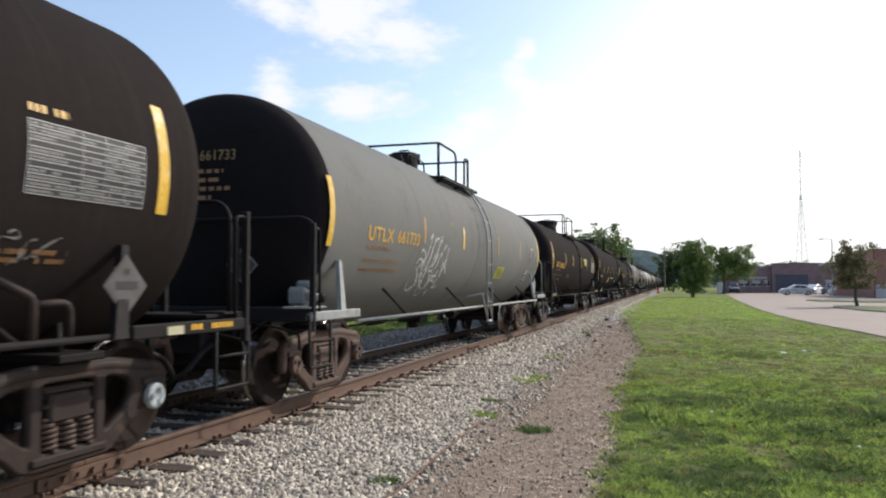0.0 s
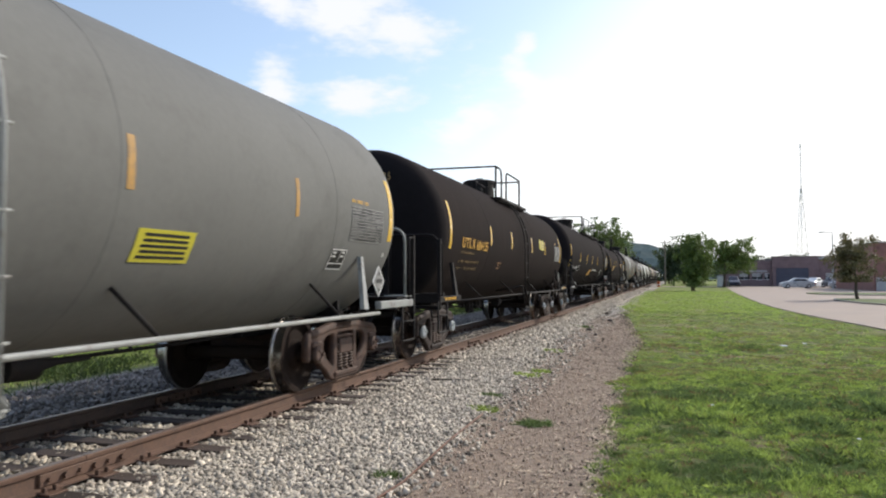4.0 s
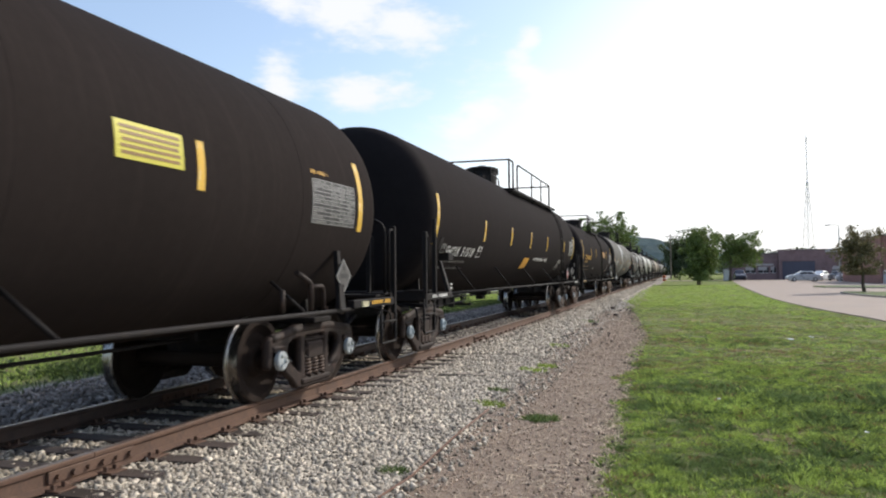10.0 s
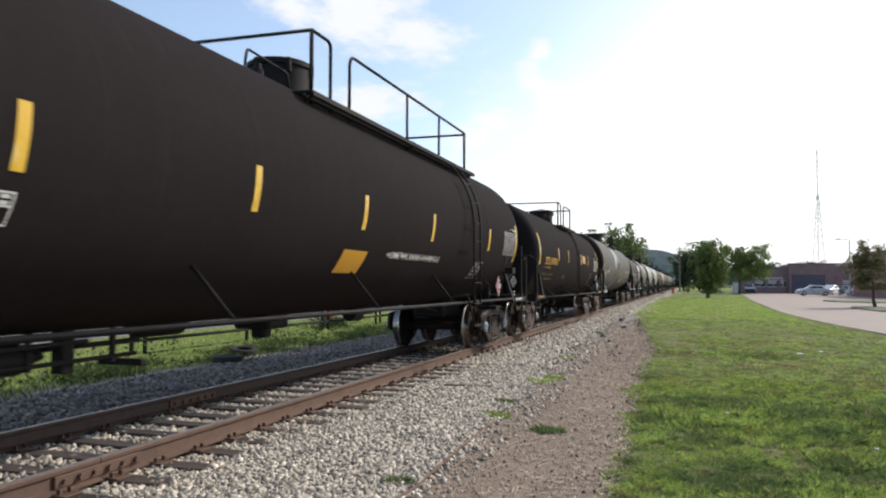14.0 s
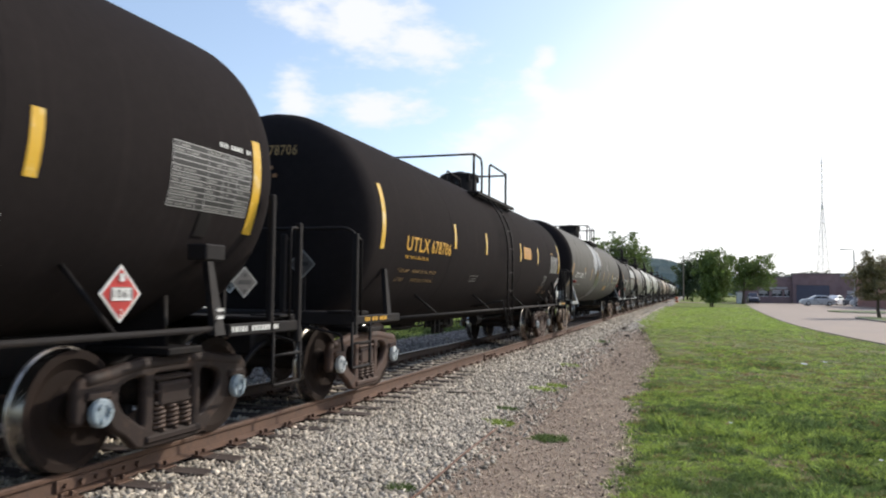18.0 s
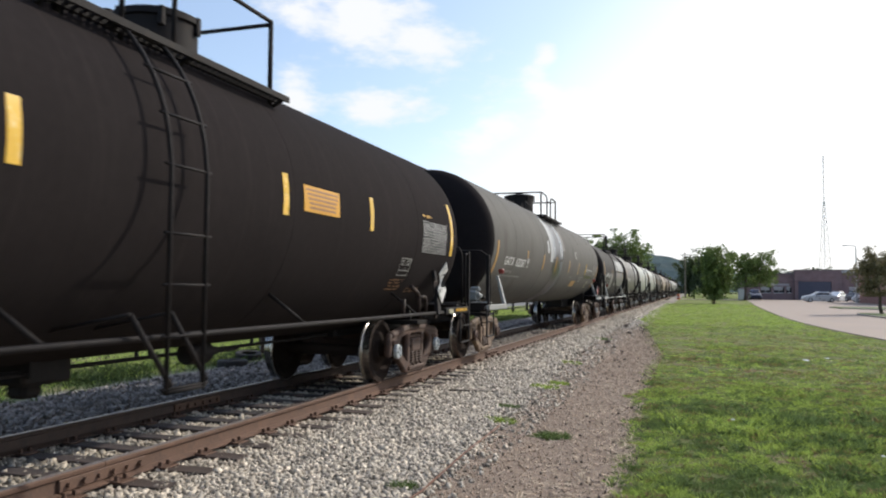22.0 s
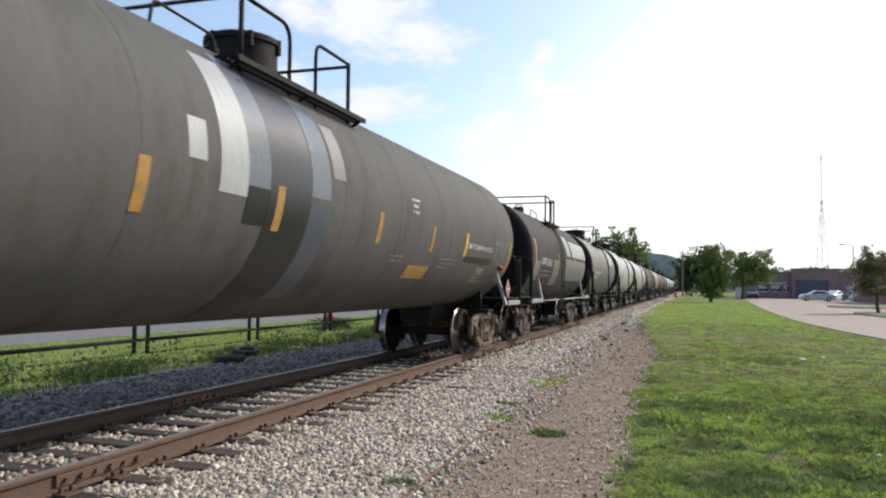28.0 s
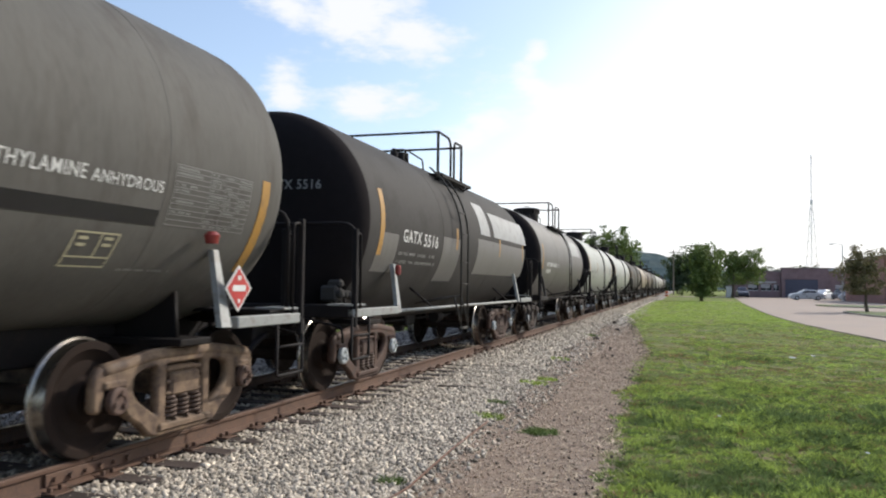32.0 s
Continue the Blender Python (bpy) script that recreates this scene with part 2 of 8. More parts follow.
# marks on the cars
M["yellow_mark"] = mat("yellow_mark", (0.62, 0.34, 0.03), 0.35, vary=0.12, scale=5, fine=40, bump=0.03)
M["stripe"] = mat("stripe", (0.68, 0.42, 0.05), 0.25, vary=0.1, scale=4, fine=80, second=(0.75, 0.62, 0.32), amount=0.25, bump=0.05)
M["stripe_worn"] = mat("stripe_worn", (0.40, 0.22, 0.05), 0.5, vary=0.25, scale=6, fine=50, second=(0.2, 0.13, 0.07), amount=0.4, bump=0.05)
M["faded_yellow"] = mat("faded_yellow", (0.24, 0.145, 0.04), 0.5, vary=0.3, scale=6, fine=50, bump=0.03)
M["faded_orange"] = mat("faded_orange", (0.30, 0.15, 0.06), 0.5, vary=0.3, scale=6, fine=50, bump=0.03)
M["white_mark"] = mat("white_mark", (0.62, 0.62, 0.60), 0.5, vary=0.15, scale=5, fine=50, bump=0.03)
M["dim_white"] = mat("dim_white", (0.22, 0.22, 0.21), 0.5, vary=0.3, scale=8, fine=60, bump=0.03)
M["chart_ink"] = mat("chart_ink", (0.24, 0.235, 0.225), 0.5, vary=0.25, scale=8, fine=60, bump=0.03)
M["chart_line"] = mat("chart_line", (0.40, 0.40, 0.39), 0.5, vary=0.2, scale=8, fine=60, bump=0.03)
M["placard_grey"] = mat("placard_grey", (0.075, 0.070, 0.068), 0.6, vary=0.3, scale=6, fine=40, bump=0.05)
M["label_yellow"] = mat("label_yellow", (0.55, 0.50, 0.05), 0.45, vary=0.12, scale=6, fine=60, bump=0.03)
M["label_orange"] = mat("label_orange", (0.60, 0.30, 0.02), 0.45, vary=0.12, scale=6, fine=60, bump=0.03)
M["red_mark"] = mat("red_mark", (0.42, 0.03, 0.025), 0.45, vary=0.15, scale=6, fine=60, bump=0.03)
M["black_mark"] = mat("black_mark", (0.02, 0.02, 0.02), 0.5, vary=0.2, scale=6, fine=60, bump=0.03)


# ---- mesh helpers ----
def part(name, bm, material, parent=None, label=""):
    """Link a bmesh as ONE mesh object under a thing or a part."""
    me = bpy.data.meshes.new(name)
    bm.to_mesh(me)
    bm.free()
    for m in (material if isinstance(material, (list, tuple)) else (material,)):
        me.materials.append(m)
    ob = new(name, me)
    ob.parent = parent
    if label:
        ob["label"] = label
    return ob


def again(ob, m, parent=None):
    """Another object on the same mesh."""
    o = new(ob.name.split(".")[0], ob.data)
    o.parent = parent or ob.parent
    o.matrix_basis = m
    if "label" in ob:
        o["label"] = ob["label"]
    return o


def smooth(bm, angle=35):
    for f in bm.faces:
        f.smooth = True
    for e in bm.edges:
        if len(e.link_faces) == 2 and e.calc_face_angle(0) > radians(angle):
            e.smooth = False
    return bm


def block(bm, x0, x1, y0, y1, z0, z1, bevel=0.0, m=None, index=0):
    v = [bm.verts.new((x, y, z)) for x in (x0, x1) for y in (y0, y1) for z in (z0, z1)]
    if m is not None:
        for q in v:
            q.co = m @ q.co
    fs = [bm.faces.new([v[i] for i in q]) for q in ((0, 1, 3, 2), (4, 6, 7, 5), (0, 4, 5, 1), (2, 3, 7, 6), (0, 2, 6, 4), (1, 5, 7, 3))]
    for f in fs:
        f.material_index = index
    if bevel:
        es = {e for f in fs for e in f.edges}
        bmesh.ops.bevel(bm, geom=list(es), offset=bevel, segments=1, affect="EDGES")
    return bm


def boxes(*items, bevel=0.008):
    bm = bmesh.new()
    for it in items:
        block(bm, *it[:6], bevel=bevel)
    return bm


def fillet(pts, r=0.08, n=4):
    """A path with its inner corners rounded."""
    pts = [Vector(p) for p in pts]
    out = [pts[0]]
    for a, b, c in zip(pts, pts[1:], pts[2:]):
        d1, d2 = (a - b), (c - b)
        k = min(r, d1.length * 0.45, d2.length * 0.45)
        p, q = b + d1.normalized() * k, b + d2.normalized() * k
        for i in range(n + 1):
            t = i / n
            out.append(p * (1 - t) ** 2 + b * 2 * t * (1 - t) + q * t * t)
    out.append(pts[-1])
    return out


def tube(bm, pts, r=0.02, seg=8, index=0, round_r=None):
    """A pipe along a path, closed at its ends."""
    pts = [Vector(p) for p in (fillet(pts, round_r) if round_r else pts)]
    rings, ref = [], None
    for i, p in enumerate(pts):
        d = (pts[min(i + 1, len(pts) - 1)] - pts[max(i - 1, 0)]).normalized()
        if ref is None:
            ref = Vector((0, 0, 1)) if abs(d.z) < 0.9 else Vector((1, 0, 0))
        s = d.cross(ref).normalized()
        u = s.cross(d).normalized()
        ref = u
        rings.append([bm.verts.new(p + (s * math.cos(a) + u * math.sin(a)) * r) for a in (2 * math.pi * k / seg for k in range(seg))])
    for a, b in zip(rings, rings[1:]):
        for k in range(seg):
            f = bm.faces.new((a[k], a[(k + 1) % seg], b[(k + 1) % seg], b[k]))
            f.smooth, f.material_index = True, index
    for ring, flip in ((rings[0], True), (rings[-1], False)):
        f = bm.faces.new(ring[::-1] if flip else ring)
        f.material_index = index
    return bm


def lathe(bm, profile, axis="y", seg=32, at=(0, 0, 0), index=0, sharp=30):
    """Turn (along, radius) pairs about an axis through at."""
    at = Vector(at)
    rings = []
    for s, r in profile:
        ring = []
        n = 1 if r < 1e-6 else seg
        for k in range(n):
            a = 2 * math.pi * k / seg
            c, d = r * math.cos(a), r * math.sin(a)
            ring.append(bm.verts.new(at + Vector({"x": (s, c, d), "y": (c, s, d), "z": (c, d, s)}[axis])))
        rings.append(ring)
    for a, b in zip(rings, rings[1:]):
        for k in range(seg):
            q = [a[k % len(a)], a[(k + 1) % len(a)], b[(k + 1) % len(b)], b[k % len(b)]]
            q = list(dict.fromkeys(q))
            if len(q) > 2:
                f = bm.faces.new(q)
                f.smooth, f.material_index = True, index
    bmesh.ops.recalc_face_normals(bm, faces=bm.faces)
    for e in bm.edges:
        if len(e.link_faces) == 2 and e.calc_face_angle(0) > radians(sharp):
            e.smooth = False
    return bm


def slab(outline, holes, depth, bevel=0.008, plane="x", at=0.0):
    """A plate cut to an outline with openings; outline in (y, z) for plane x, (x, z) for plane y."""
    cu = bpy.data.curves.new("plate", "CURVE")
    cu.dimensions, cu.fill_mode = "2D", "BOTH"
    cu.extrude, cu.bevel_depth, cu.bevel_resolution = max(1e-4, depth / 2 - bevel), bevel, 0
    for pts in (outline, *holes):
        sp = cu.splines.new("POLY")
        sp.points.add(len(pts) - 1)
        for p, (a, b) in zip(sp.points, pts):
            p.co = (a, b, 0, 1)
        sp.use_cyclic_u = True
    ob = bpy.data.objects.new("plate", cu)
    scene.collection.objects.link(ob)
    me = bpy.data.meshes.new_from_object(ob.evaluated_get(bpy.context.evaluated_depsgraph_get()))
    bpy.data.objects.remove(ob)
    bpy.data.curves.remove(cu)
    bm = bmesh.new()
    bm.from_mesh(me)
    bpy.data.meshes.remove(me)
    for v in bm.verts:
        a, b, c = v.co
        v.co = (at + c, a, b) if plane == "x" else (a, at + c, b)
    bmesh.ops.remove_doubles(bm, verts=bm.verts, dist=1e-5)
    return bm


def round_poly(pts, r=0.05, n=3):
    out = []
    k = len(pts)
    for i in range(k):
        a, b, c = Vector(pts[i - 1]), Vector(pts[i]), Vector(pts[(i + 1) % k])
        d1, d2 = a - b, c - b
        q = min(r, d1.length * 0.45, d2.length * 0.45)
        p0, p1 = b + d1.normalized() * q, b + d2.normalized() * q
        for j in range(n + 1):
            t = j / n
            v = p0 * (1 - t) ** 2 + b * 2 * t * (1 - t) + p1 * t * t
            out.append((v.x, v.y))
    return out


LETTERS = {}


def text_bm(words, height, width=None, slant=0.0):
    """Flat letters as a bmesh in x (along) and y (up), from the lower left corner."""
    key = (words, height, width, slant)
    if key not in LETTERS:
        cu = bpy.data.curves.new("letters", "FONT")
        cu.body, cu.size, cu.resolution_u = words, height / 0.72, 3
        cu.space_character = 1.12
        cu.offset = 0.02 * height if height > 0.1 else 0.008 * height
        ob = bpy.data.objects.new("letters", cu)
        scene.collection.objects.link(ob)
        bpy.context.view_layer.update()
        me = bpy.data.meshes.new_from_object(ob.evaluated_get(bpy.context.evaluated_depsgraph_get()))
        bpy.data.objects.remove(ob)
        bpy.data.curves.remove(cu)
        LETTERS[key] = me
    bm = bmesh.new()
    bm.from_mesh(LETTERS[key])
    xs = [v.co.x for v in bm.verts]
    lo, hi = min(xs), max(xs)
    k = (width / (hi - lo)) if width else 1.0
    for v in bm.verts:
        v.co.x = (v.co.x - lo) * k + slant * v.co.y
        v.co.z = 0
    return bm


def wrap(bm, radius, zc, z_at, y_at, off=0.006):
    """Lay a flat drawing on the side of a lying cylinder: along -> y, up -> round the shell."""
    ys = [v.co.y for v in bm.verts]
    lo, hi = min(ys), max(ys)
    n = int((hi - lo) / 0.06)
    for i in range(1, n + 1):
        h = lo + (hi - lo) * i / (n + 1)
        bmesh.ops.bisect_plane(bm, geom=list(bm.verts) + list(bm.edges) + list(bm.faces), plane_co=(0, h, 0), plane_no=(0, 1, 0))
    a0 = math.asin(max(-1, min(1, (z_at - zc) / radius)))
    for v in bm.verts:
        a = a0 + v.co.y / radius
        r = radius + off
        v.co = Vector((r * math.cos(a), y_at + v.co.x, zc + r * math.sin(a)))
    bmesh.ops.recalc_face_normals(bm, faces=bm.faces)
    for f in bm.faces:
        if f.normal.x < 0:
            f.normal_flip()
    return bm


def rect(bm, x0, x1, y0, y1):
    bm.faces.new([bm.verts.new(p) for p in ((x0, y0, 0), (x1, y0, 0), (x1, y1, 0), (x0, y1, 0))])
    return bm


def band(radius, zc, y0, y1, a0, a1, off=0.005, thick=0.004, n=None):
    """A curved plate on the shell between two angles (degrees above level, on the +x side)."""
    n = n or max(3, int(abs(a1 - a0) / 4))
    bm = bmesh.new()
    rows = []
    for i in range(n + 1):
        a = radians(a0 + (a1 - a0) * i / n)
        rows.append([bm.verts.new((r * math.cos(a), y, zc + r * math.sin(a))) for r in (radius + off - thick, radius + off) for y in (y0, y1)])
    for p, q in zip(rows, rows[1:]):
        for i, j in ((2, 3), (1, 0), (0, 2), (3, 1)):
            f = bm.faces.new((p[i], p[j], q[j], q[i]))
            f.smooth = i == 2
    for r in (rows[0], rows[-1]):
        bm.faces.new((r[0], r[1], r[3], r[2]))
    for e in bm.edges:
        e.smooth = all(f.smooth for f in e.link_faces)
    bmesh.ops.recalc_face_normals(bm, faces=bm.faces)
    return bm


# ---- ground ----
def ground_z(x, y=0.0):
    """Height of the ground across the track."""
    xs = (-60, -13.0, -9.6, -8.3, -7.2, -6.45, -3.75, -3.1, -2.2, -1.4, 0.6, 3000)
    zs = (-0.15, -0.12, -0.02, 0.02, 0.09, 0.062, 0.066, 0.085, 0.03, 0.0, 0.0, 0.0)
    z = float(np.interp(x, xs, zs))
    return z


def ground_h(x, y):
    """The same with the small bumps of the verge, the path and the ballast."""
    if not (-14 < x < 4.5 and -10 < y < 90):
        return ground_z(x)
    return ground_z(x) + (0.035 * noise.noise((x * 0.9, y * 0.9, 0)) + 0.02 * noise.noise((x * 3, y * 3, 5))) * (0.25 if x < -2.6 else 0.6)


def ground_material():
    m = bpy.data.materials.new("ground")
    m.use_nodes = True
    nt = m.node_tree
    N, L = nt.nodes.new, nt.links.new
    b = nt.nodes["Principled BSDF"]
    b.inputs["Roughness"].default_value = 0.95
    b.inputs["Specular IOR Level"].default_value = 0.15
    geo = N("ShaderNodeNewGeometry")
    sep = N("ShaderNodeSeparateXYZ")
    L(geo.outputs["Position"], sep.inputs[0])

    def noise_node(s, d=6.0, r=0.6):
        n = N("ShaderNodeTexNoise")
        n.inputs["Scale"].default_value, n.inputs["Detail"].default_value, n.inputs["Roughness"].default_value = s, d, r
        L(geo.outputs["Position"], n.inputs["Vector"])
        return n.outputs["Fac"]

    def op(kind, a, b_=None):
        n = N("ShaderNodeMath")
        n.operation = kind
        for i, v in enumerate((a, b_)):
            if v is None:
                continue
            if isinstance(v, (int, float)):
                n.inputs[i].default_value = v
            else:
                L(v, n.inputs[i])
        return n.outputs[0]

    def rng(v, a, b_, c=0.0, d=1.0):
        n = N("ShaderNodeMapRange")
        n.interpolation_type = "SMOOTHSTEP"
        L(v, n.inputs["Value"])
        for k, q in zip(("From Min", "From Max", "To Min", "To Max"), (a, b_, c, d)):
            n.inputs[k].default_value = q
        return n.outputs[0]

    def mixc(f, a, b_):
        n = N("ShaderNodeMix")
        n.data_type = "RGBA"
        L(f, n.inputs["Factor"])
        for k, v in (("A", a), ("B", b_)):
            if isinstance(v, tuple):
                n.inputs[k].default_value = (*v, 1)
            else:
                L(v, n.inputs[k])
        return n.outputs["Result"]

    big, mid, fine, speck = noise_node(0.35), noise_node(1.6), noise_node(14.0), noise_node(55.0, 3.0)
    x, y = sep.outputs["X"], sep.outputs["Y"]
    # the verge's edge drifts towards the track farther off

    def ramp(a, b_, d):
        n = N("ShaderNodeMapRange")
        L(y, n.inputs["Value"])
        for k, q in zip(("From Min", "From Max", "To Min", "To Max"), (a, b_, 0.0, d)):
            n.inputs[k].default_value = q
        return n.outputs[0]

    lean = op("ADD", op("ADD", ramp(4.0, 14.0, 0.34), ramp(20.0, 40.0, 1.7)), ramp(40.0, 60.0, 0.45))
    xx = op("ADD", op("ADD", x, lean), op("ADD", op("MULTIPLY", op("SUBTRACT", mid, 0.5), 0.7), op("MULTIPLY", op("SUBTRACT", fine, 0.5), 0.3)))
    near = mixc(rng(mid, 0.35, 0.7), (0.11, 0.125, 0.045), (0.18, 0.175, 0.07))
    open_ = mixc(rng(mid, 0.35, 0.7), (0.15, 0.205, 0.04), (0.25, 0.30, 0.066))
    grass = mixc(rng(y, 22.0, 55.0), near, open_)
    grass = mixc(rng(fine, 0.35, 0.75), grass, (0.11, 0.16, 0.03))
    dry = op("MULTIPLY", rng(big, 0.46, 0.62), rng(fine, 0.3, 0.6))
    grass = mixc(dry, grass, (0.235, 0.18, 0.11))
    dirt = mixc(rng(fine, 0.35, 0.7), (0.215, 0.158, 0.118), (0.335, 0.262, 0.2))
    dirt = mixc(rng(speck, 0.55, 0.68), dirt, (0.42, 0.37, 0.32))
    dirt = mixc(rng(mid, 0.55, 0.8), dirt, (0.17, 0.12, 0.09))
    stone = mixc(rng(speck, 0.4, 0.62), (0.19, 0.17, 0.15), (0.45, 0.41, 0.36))
    stone = mixc(rng(mid, 0.5, 0.8), stone, (0.22, 0.19, 0.16))
    c = mixc(rng(xx, -0.62, -0.40), dirt, grass)
    s1 = rng(op("ADD", x, op("MULTIPLY", op("SUBTRACT", fine, 0.5), 1.2)), -2.4, -2.05)
    c = mixc(s1, stone, c)
    # far side: cinders, then grass again
    far = rng(op("ADD", x, op("MULTIPLY", op("SUBTRACT", mid, 0.5), 1.2)), -9.5, -8.9)
    c = mixc(far, grass, c)
    L(c, b.inputs["Base Color"])
    bp = N("ShaderNodeBump")
    bp.inputs["Strength"].default_value, bp.inputs["Distance"].default_value = 0.8, 0.03
    L(op("ADD", fine, op("MULTIPLY", speck, 0.5)), bp.inputs["Height"])
    L(bp.outputs[0], b.inputs["Normal"])
    return m


def grid_mesh(name, xs, ys, zfun, material, kind="structure", label="", category=""):
    verts = [(x, y, zfun(x, y)) for y in ys for x in xs]
    n = len(xs)
    faces = [(j * n + i, j * n + i + 1, (j + 1) * n + i + 1, (j + 1) * n + i) for j in range(len(ys) - 1) for i in range(n - 1)]
    me = bpy.data.meshes.new(name)
    me.from_pydata(verts, [], faces)
    for p in me.polygons:
        p.use_smooth = True
    me.materials.append(material)
    return tagged(new(name, me), label, category, kind=kind)


M["ground"] = ground_material()
gx = sorted(set([-3000, -900, -300, -120, -60, -40, -25, -18, -13, -11, 4, 6, 10, 16, 30, 60, 150, 400, 1000, 3000] + [round(-10 + 0.25 * i, 2) for i in range(57)]))
gy = sorted(set([-3000, -800, -200, -60, -30, -15, 320, 500, 900, 1600, 3000] + [round(-8 + 0.5 * i, 2) for i in range(110)] + [50 + 5 * i for i in range(50)]))
grid_mesh("ground", gx, gy, ground_h, M["ground"], label="grass verge, dirt path and stone ballast", category="ground")

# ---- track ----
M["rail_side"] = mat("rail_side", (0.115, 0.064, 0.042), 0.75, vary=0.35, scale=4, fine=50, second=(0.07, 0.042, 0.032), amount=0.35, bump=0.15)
M["rail_top"] = mat("rail_top", (0.20, 0.145, 0.12), 0.4, 0.6, vary=0.2, scale=8, fine=60, bump=0.05)
M["tie_wood"] = mat("tie_wood", (0.042, 0.029, 0.024), 0.85, vary=0.35, scale=5, fine=50, second=(0.07, 0.052, 0.043), amount=0.4, bump=0.5, ob_vary=0.35, stretch=(0.3, 1, 1))
# darker copy of rail_side: the train's shade put into the far rail's colour
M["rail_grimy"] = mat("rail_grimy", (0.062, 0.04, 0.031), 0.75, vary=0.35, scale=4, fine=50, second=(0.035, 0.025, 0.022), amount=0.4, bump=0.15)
track = new("track")
tagged(track, "single railway track of rusty rails on wooden ties", "railway track", kind="structure")
track.location = (TRACK_X, 0, 0)
for s in (-1, 1):
    zt = RAIL_Z
    sec = [(-0.07, -0.17), (0.07, -0.17), (0.07, -0.158), (0.012, -0.135), (0.010, -0.05), (0.034, -0.036), (0.037, -0.010), (0.028, 0.0), (-0.028, 0.0), (-0.037, -0.010), (-0.034, -0.036), (-0.010, -0.05), (-0.012, -0.135), (-0.07, -0.158)]
    y = -30.0
    ys = [-30.0] + [(4.85 if s > 0 else 8.1) + 11.9 * i for i in range(-2, 27)] + [420.0]
    for a, b in zip(ys, ys[1:]):
        bm = bmesh.new()
        r0 = [bm.verts.new((s * 0.7525 + p, a + 0.004, zt + q)) for p, q in sec]
        r1 = [bm.verts.new((s * 0.7525 + p, b - 0.004, zt + q)) for p, q in sec]
        for i in range(len(sec)):
            f = bm.faces.new((r0[i], r0[(i + 1) % len(sec)], r1[(i + 1) % len(sec)], r1[i]))
            f.material_index = 1 if i in (7,) else 0
        bm.faces.new(r0)
        bm.faces.new(r1[::-1])
        bmesh.ops.recalc_face_normals(bm, faces=bm.faces)
        # the far rail takes the copy with shade in its colour
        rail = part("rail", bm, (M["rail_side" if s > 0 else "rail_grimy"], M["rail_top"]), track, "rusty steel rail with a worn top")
        if b < 70:
            bm = bmesh.new()
            for q in (-1, 1):
                block(bm, s * 0.7525 + q * 0.026 - 0.012, s * 0.7525 + q * 0.026 + 0.012, b - 0.45, b + 0.45, zt - 0.135, zt - 0.045, 0.006)
            part("joint_bar", bm, M["rail_side"], rail)
            for k in range(6):
                bm = bmesh.new()
                yy = b - 0.375 + 0.15 * k
                lathe(bm, [(-0.065, 0.0), (-0.065, 0.018), (0.05, 0.018), (0.05, 0.026), (0.072, 0.026), (0.072, 0.0)] if k % 2 else [(-0.072, 0.0), (-0.072, 0.026), (-0.05, 0.026), (-0.05, 0.018), (0.065, 0.018), (0.065, 0.0)], "x", 6, at=(s * 0.7525, yy, zt - 0.09))
                part("bolt", bm, M["rail_side"], rail)
rnd = random.Random(7)
tie_meshes = []
for k in range(5):
    bm = bmesh.new()
    block(bm, -1.3, 1.3, -0.11, 0.11, -0.09, 0.0, 0.012)
    bmesh.ops.subdivide_edges(bm, edges=[e for e in bm.edges if e.calc_length() > 1.0], cuts=7)
    for v in bm.verts:
        v.co += Vector((0, 0.014, 0.008)) * noise.noise((v.co.x * 2.3 + 9 * k, v.co.y * 9, k))
    me = bpy.data.meshes.new("tie")
    bm.to_mesh(me)
    bm.free()
    me.materials.append(M["tie_wood"])
    tie_meshes.append(me)
bm = bmesh.new()
block(bm, -0.18, 0.18, -0.09, 0.09, 0.0, 0.014, 0.004)
for x, y in ((-0.095, 0.05), (0.095, -0.05), (0.095, 0.05)):
    block(bm, x - 0.018, x + 0.018, y - 0.012, y + 0.012, 0.01, 0.05, 0.004)
plate_me = bpy.data.meshes.new("tie_plate")
bm.to_mesh(plate_me)
bm.free()
plate_me.materials.append(M["rail_side"])
TIE_Y = [-3.0 + 0.53 * i for i in range(290)]
for i, y in enumerate(TIE_Y):
    o = new("tie", tie_meshes[i % 5])
    o.parent = track
    o.matrix_basis = pose(rnd.uniform(-0.05, 0.05), y + rnd.uniform(-0.03, 0.03), RAIL_Z - 0.172, 0, 0, rnd.uniform(-1.2, 1.2))
    if y < 32:
        for s in (-1, 1):
            p = new("tie_plate", plate_me)
            p.parent = track
            p.matrix_basis = pose(s * 0.7525, o.location.y, RAIL_Z - 0.171)


# ---- trucks ----
TRUCK_SIZE = 0.9715                        # axles 1.727 m apart
WHEEL_R = 0.457
SPIN = []                                  # wheelsets that roll


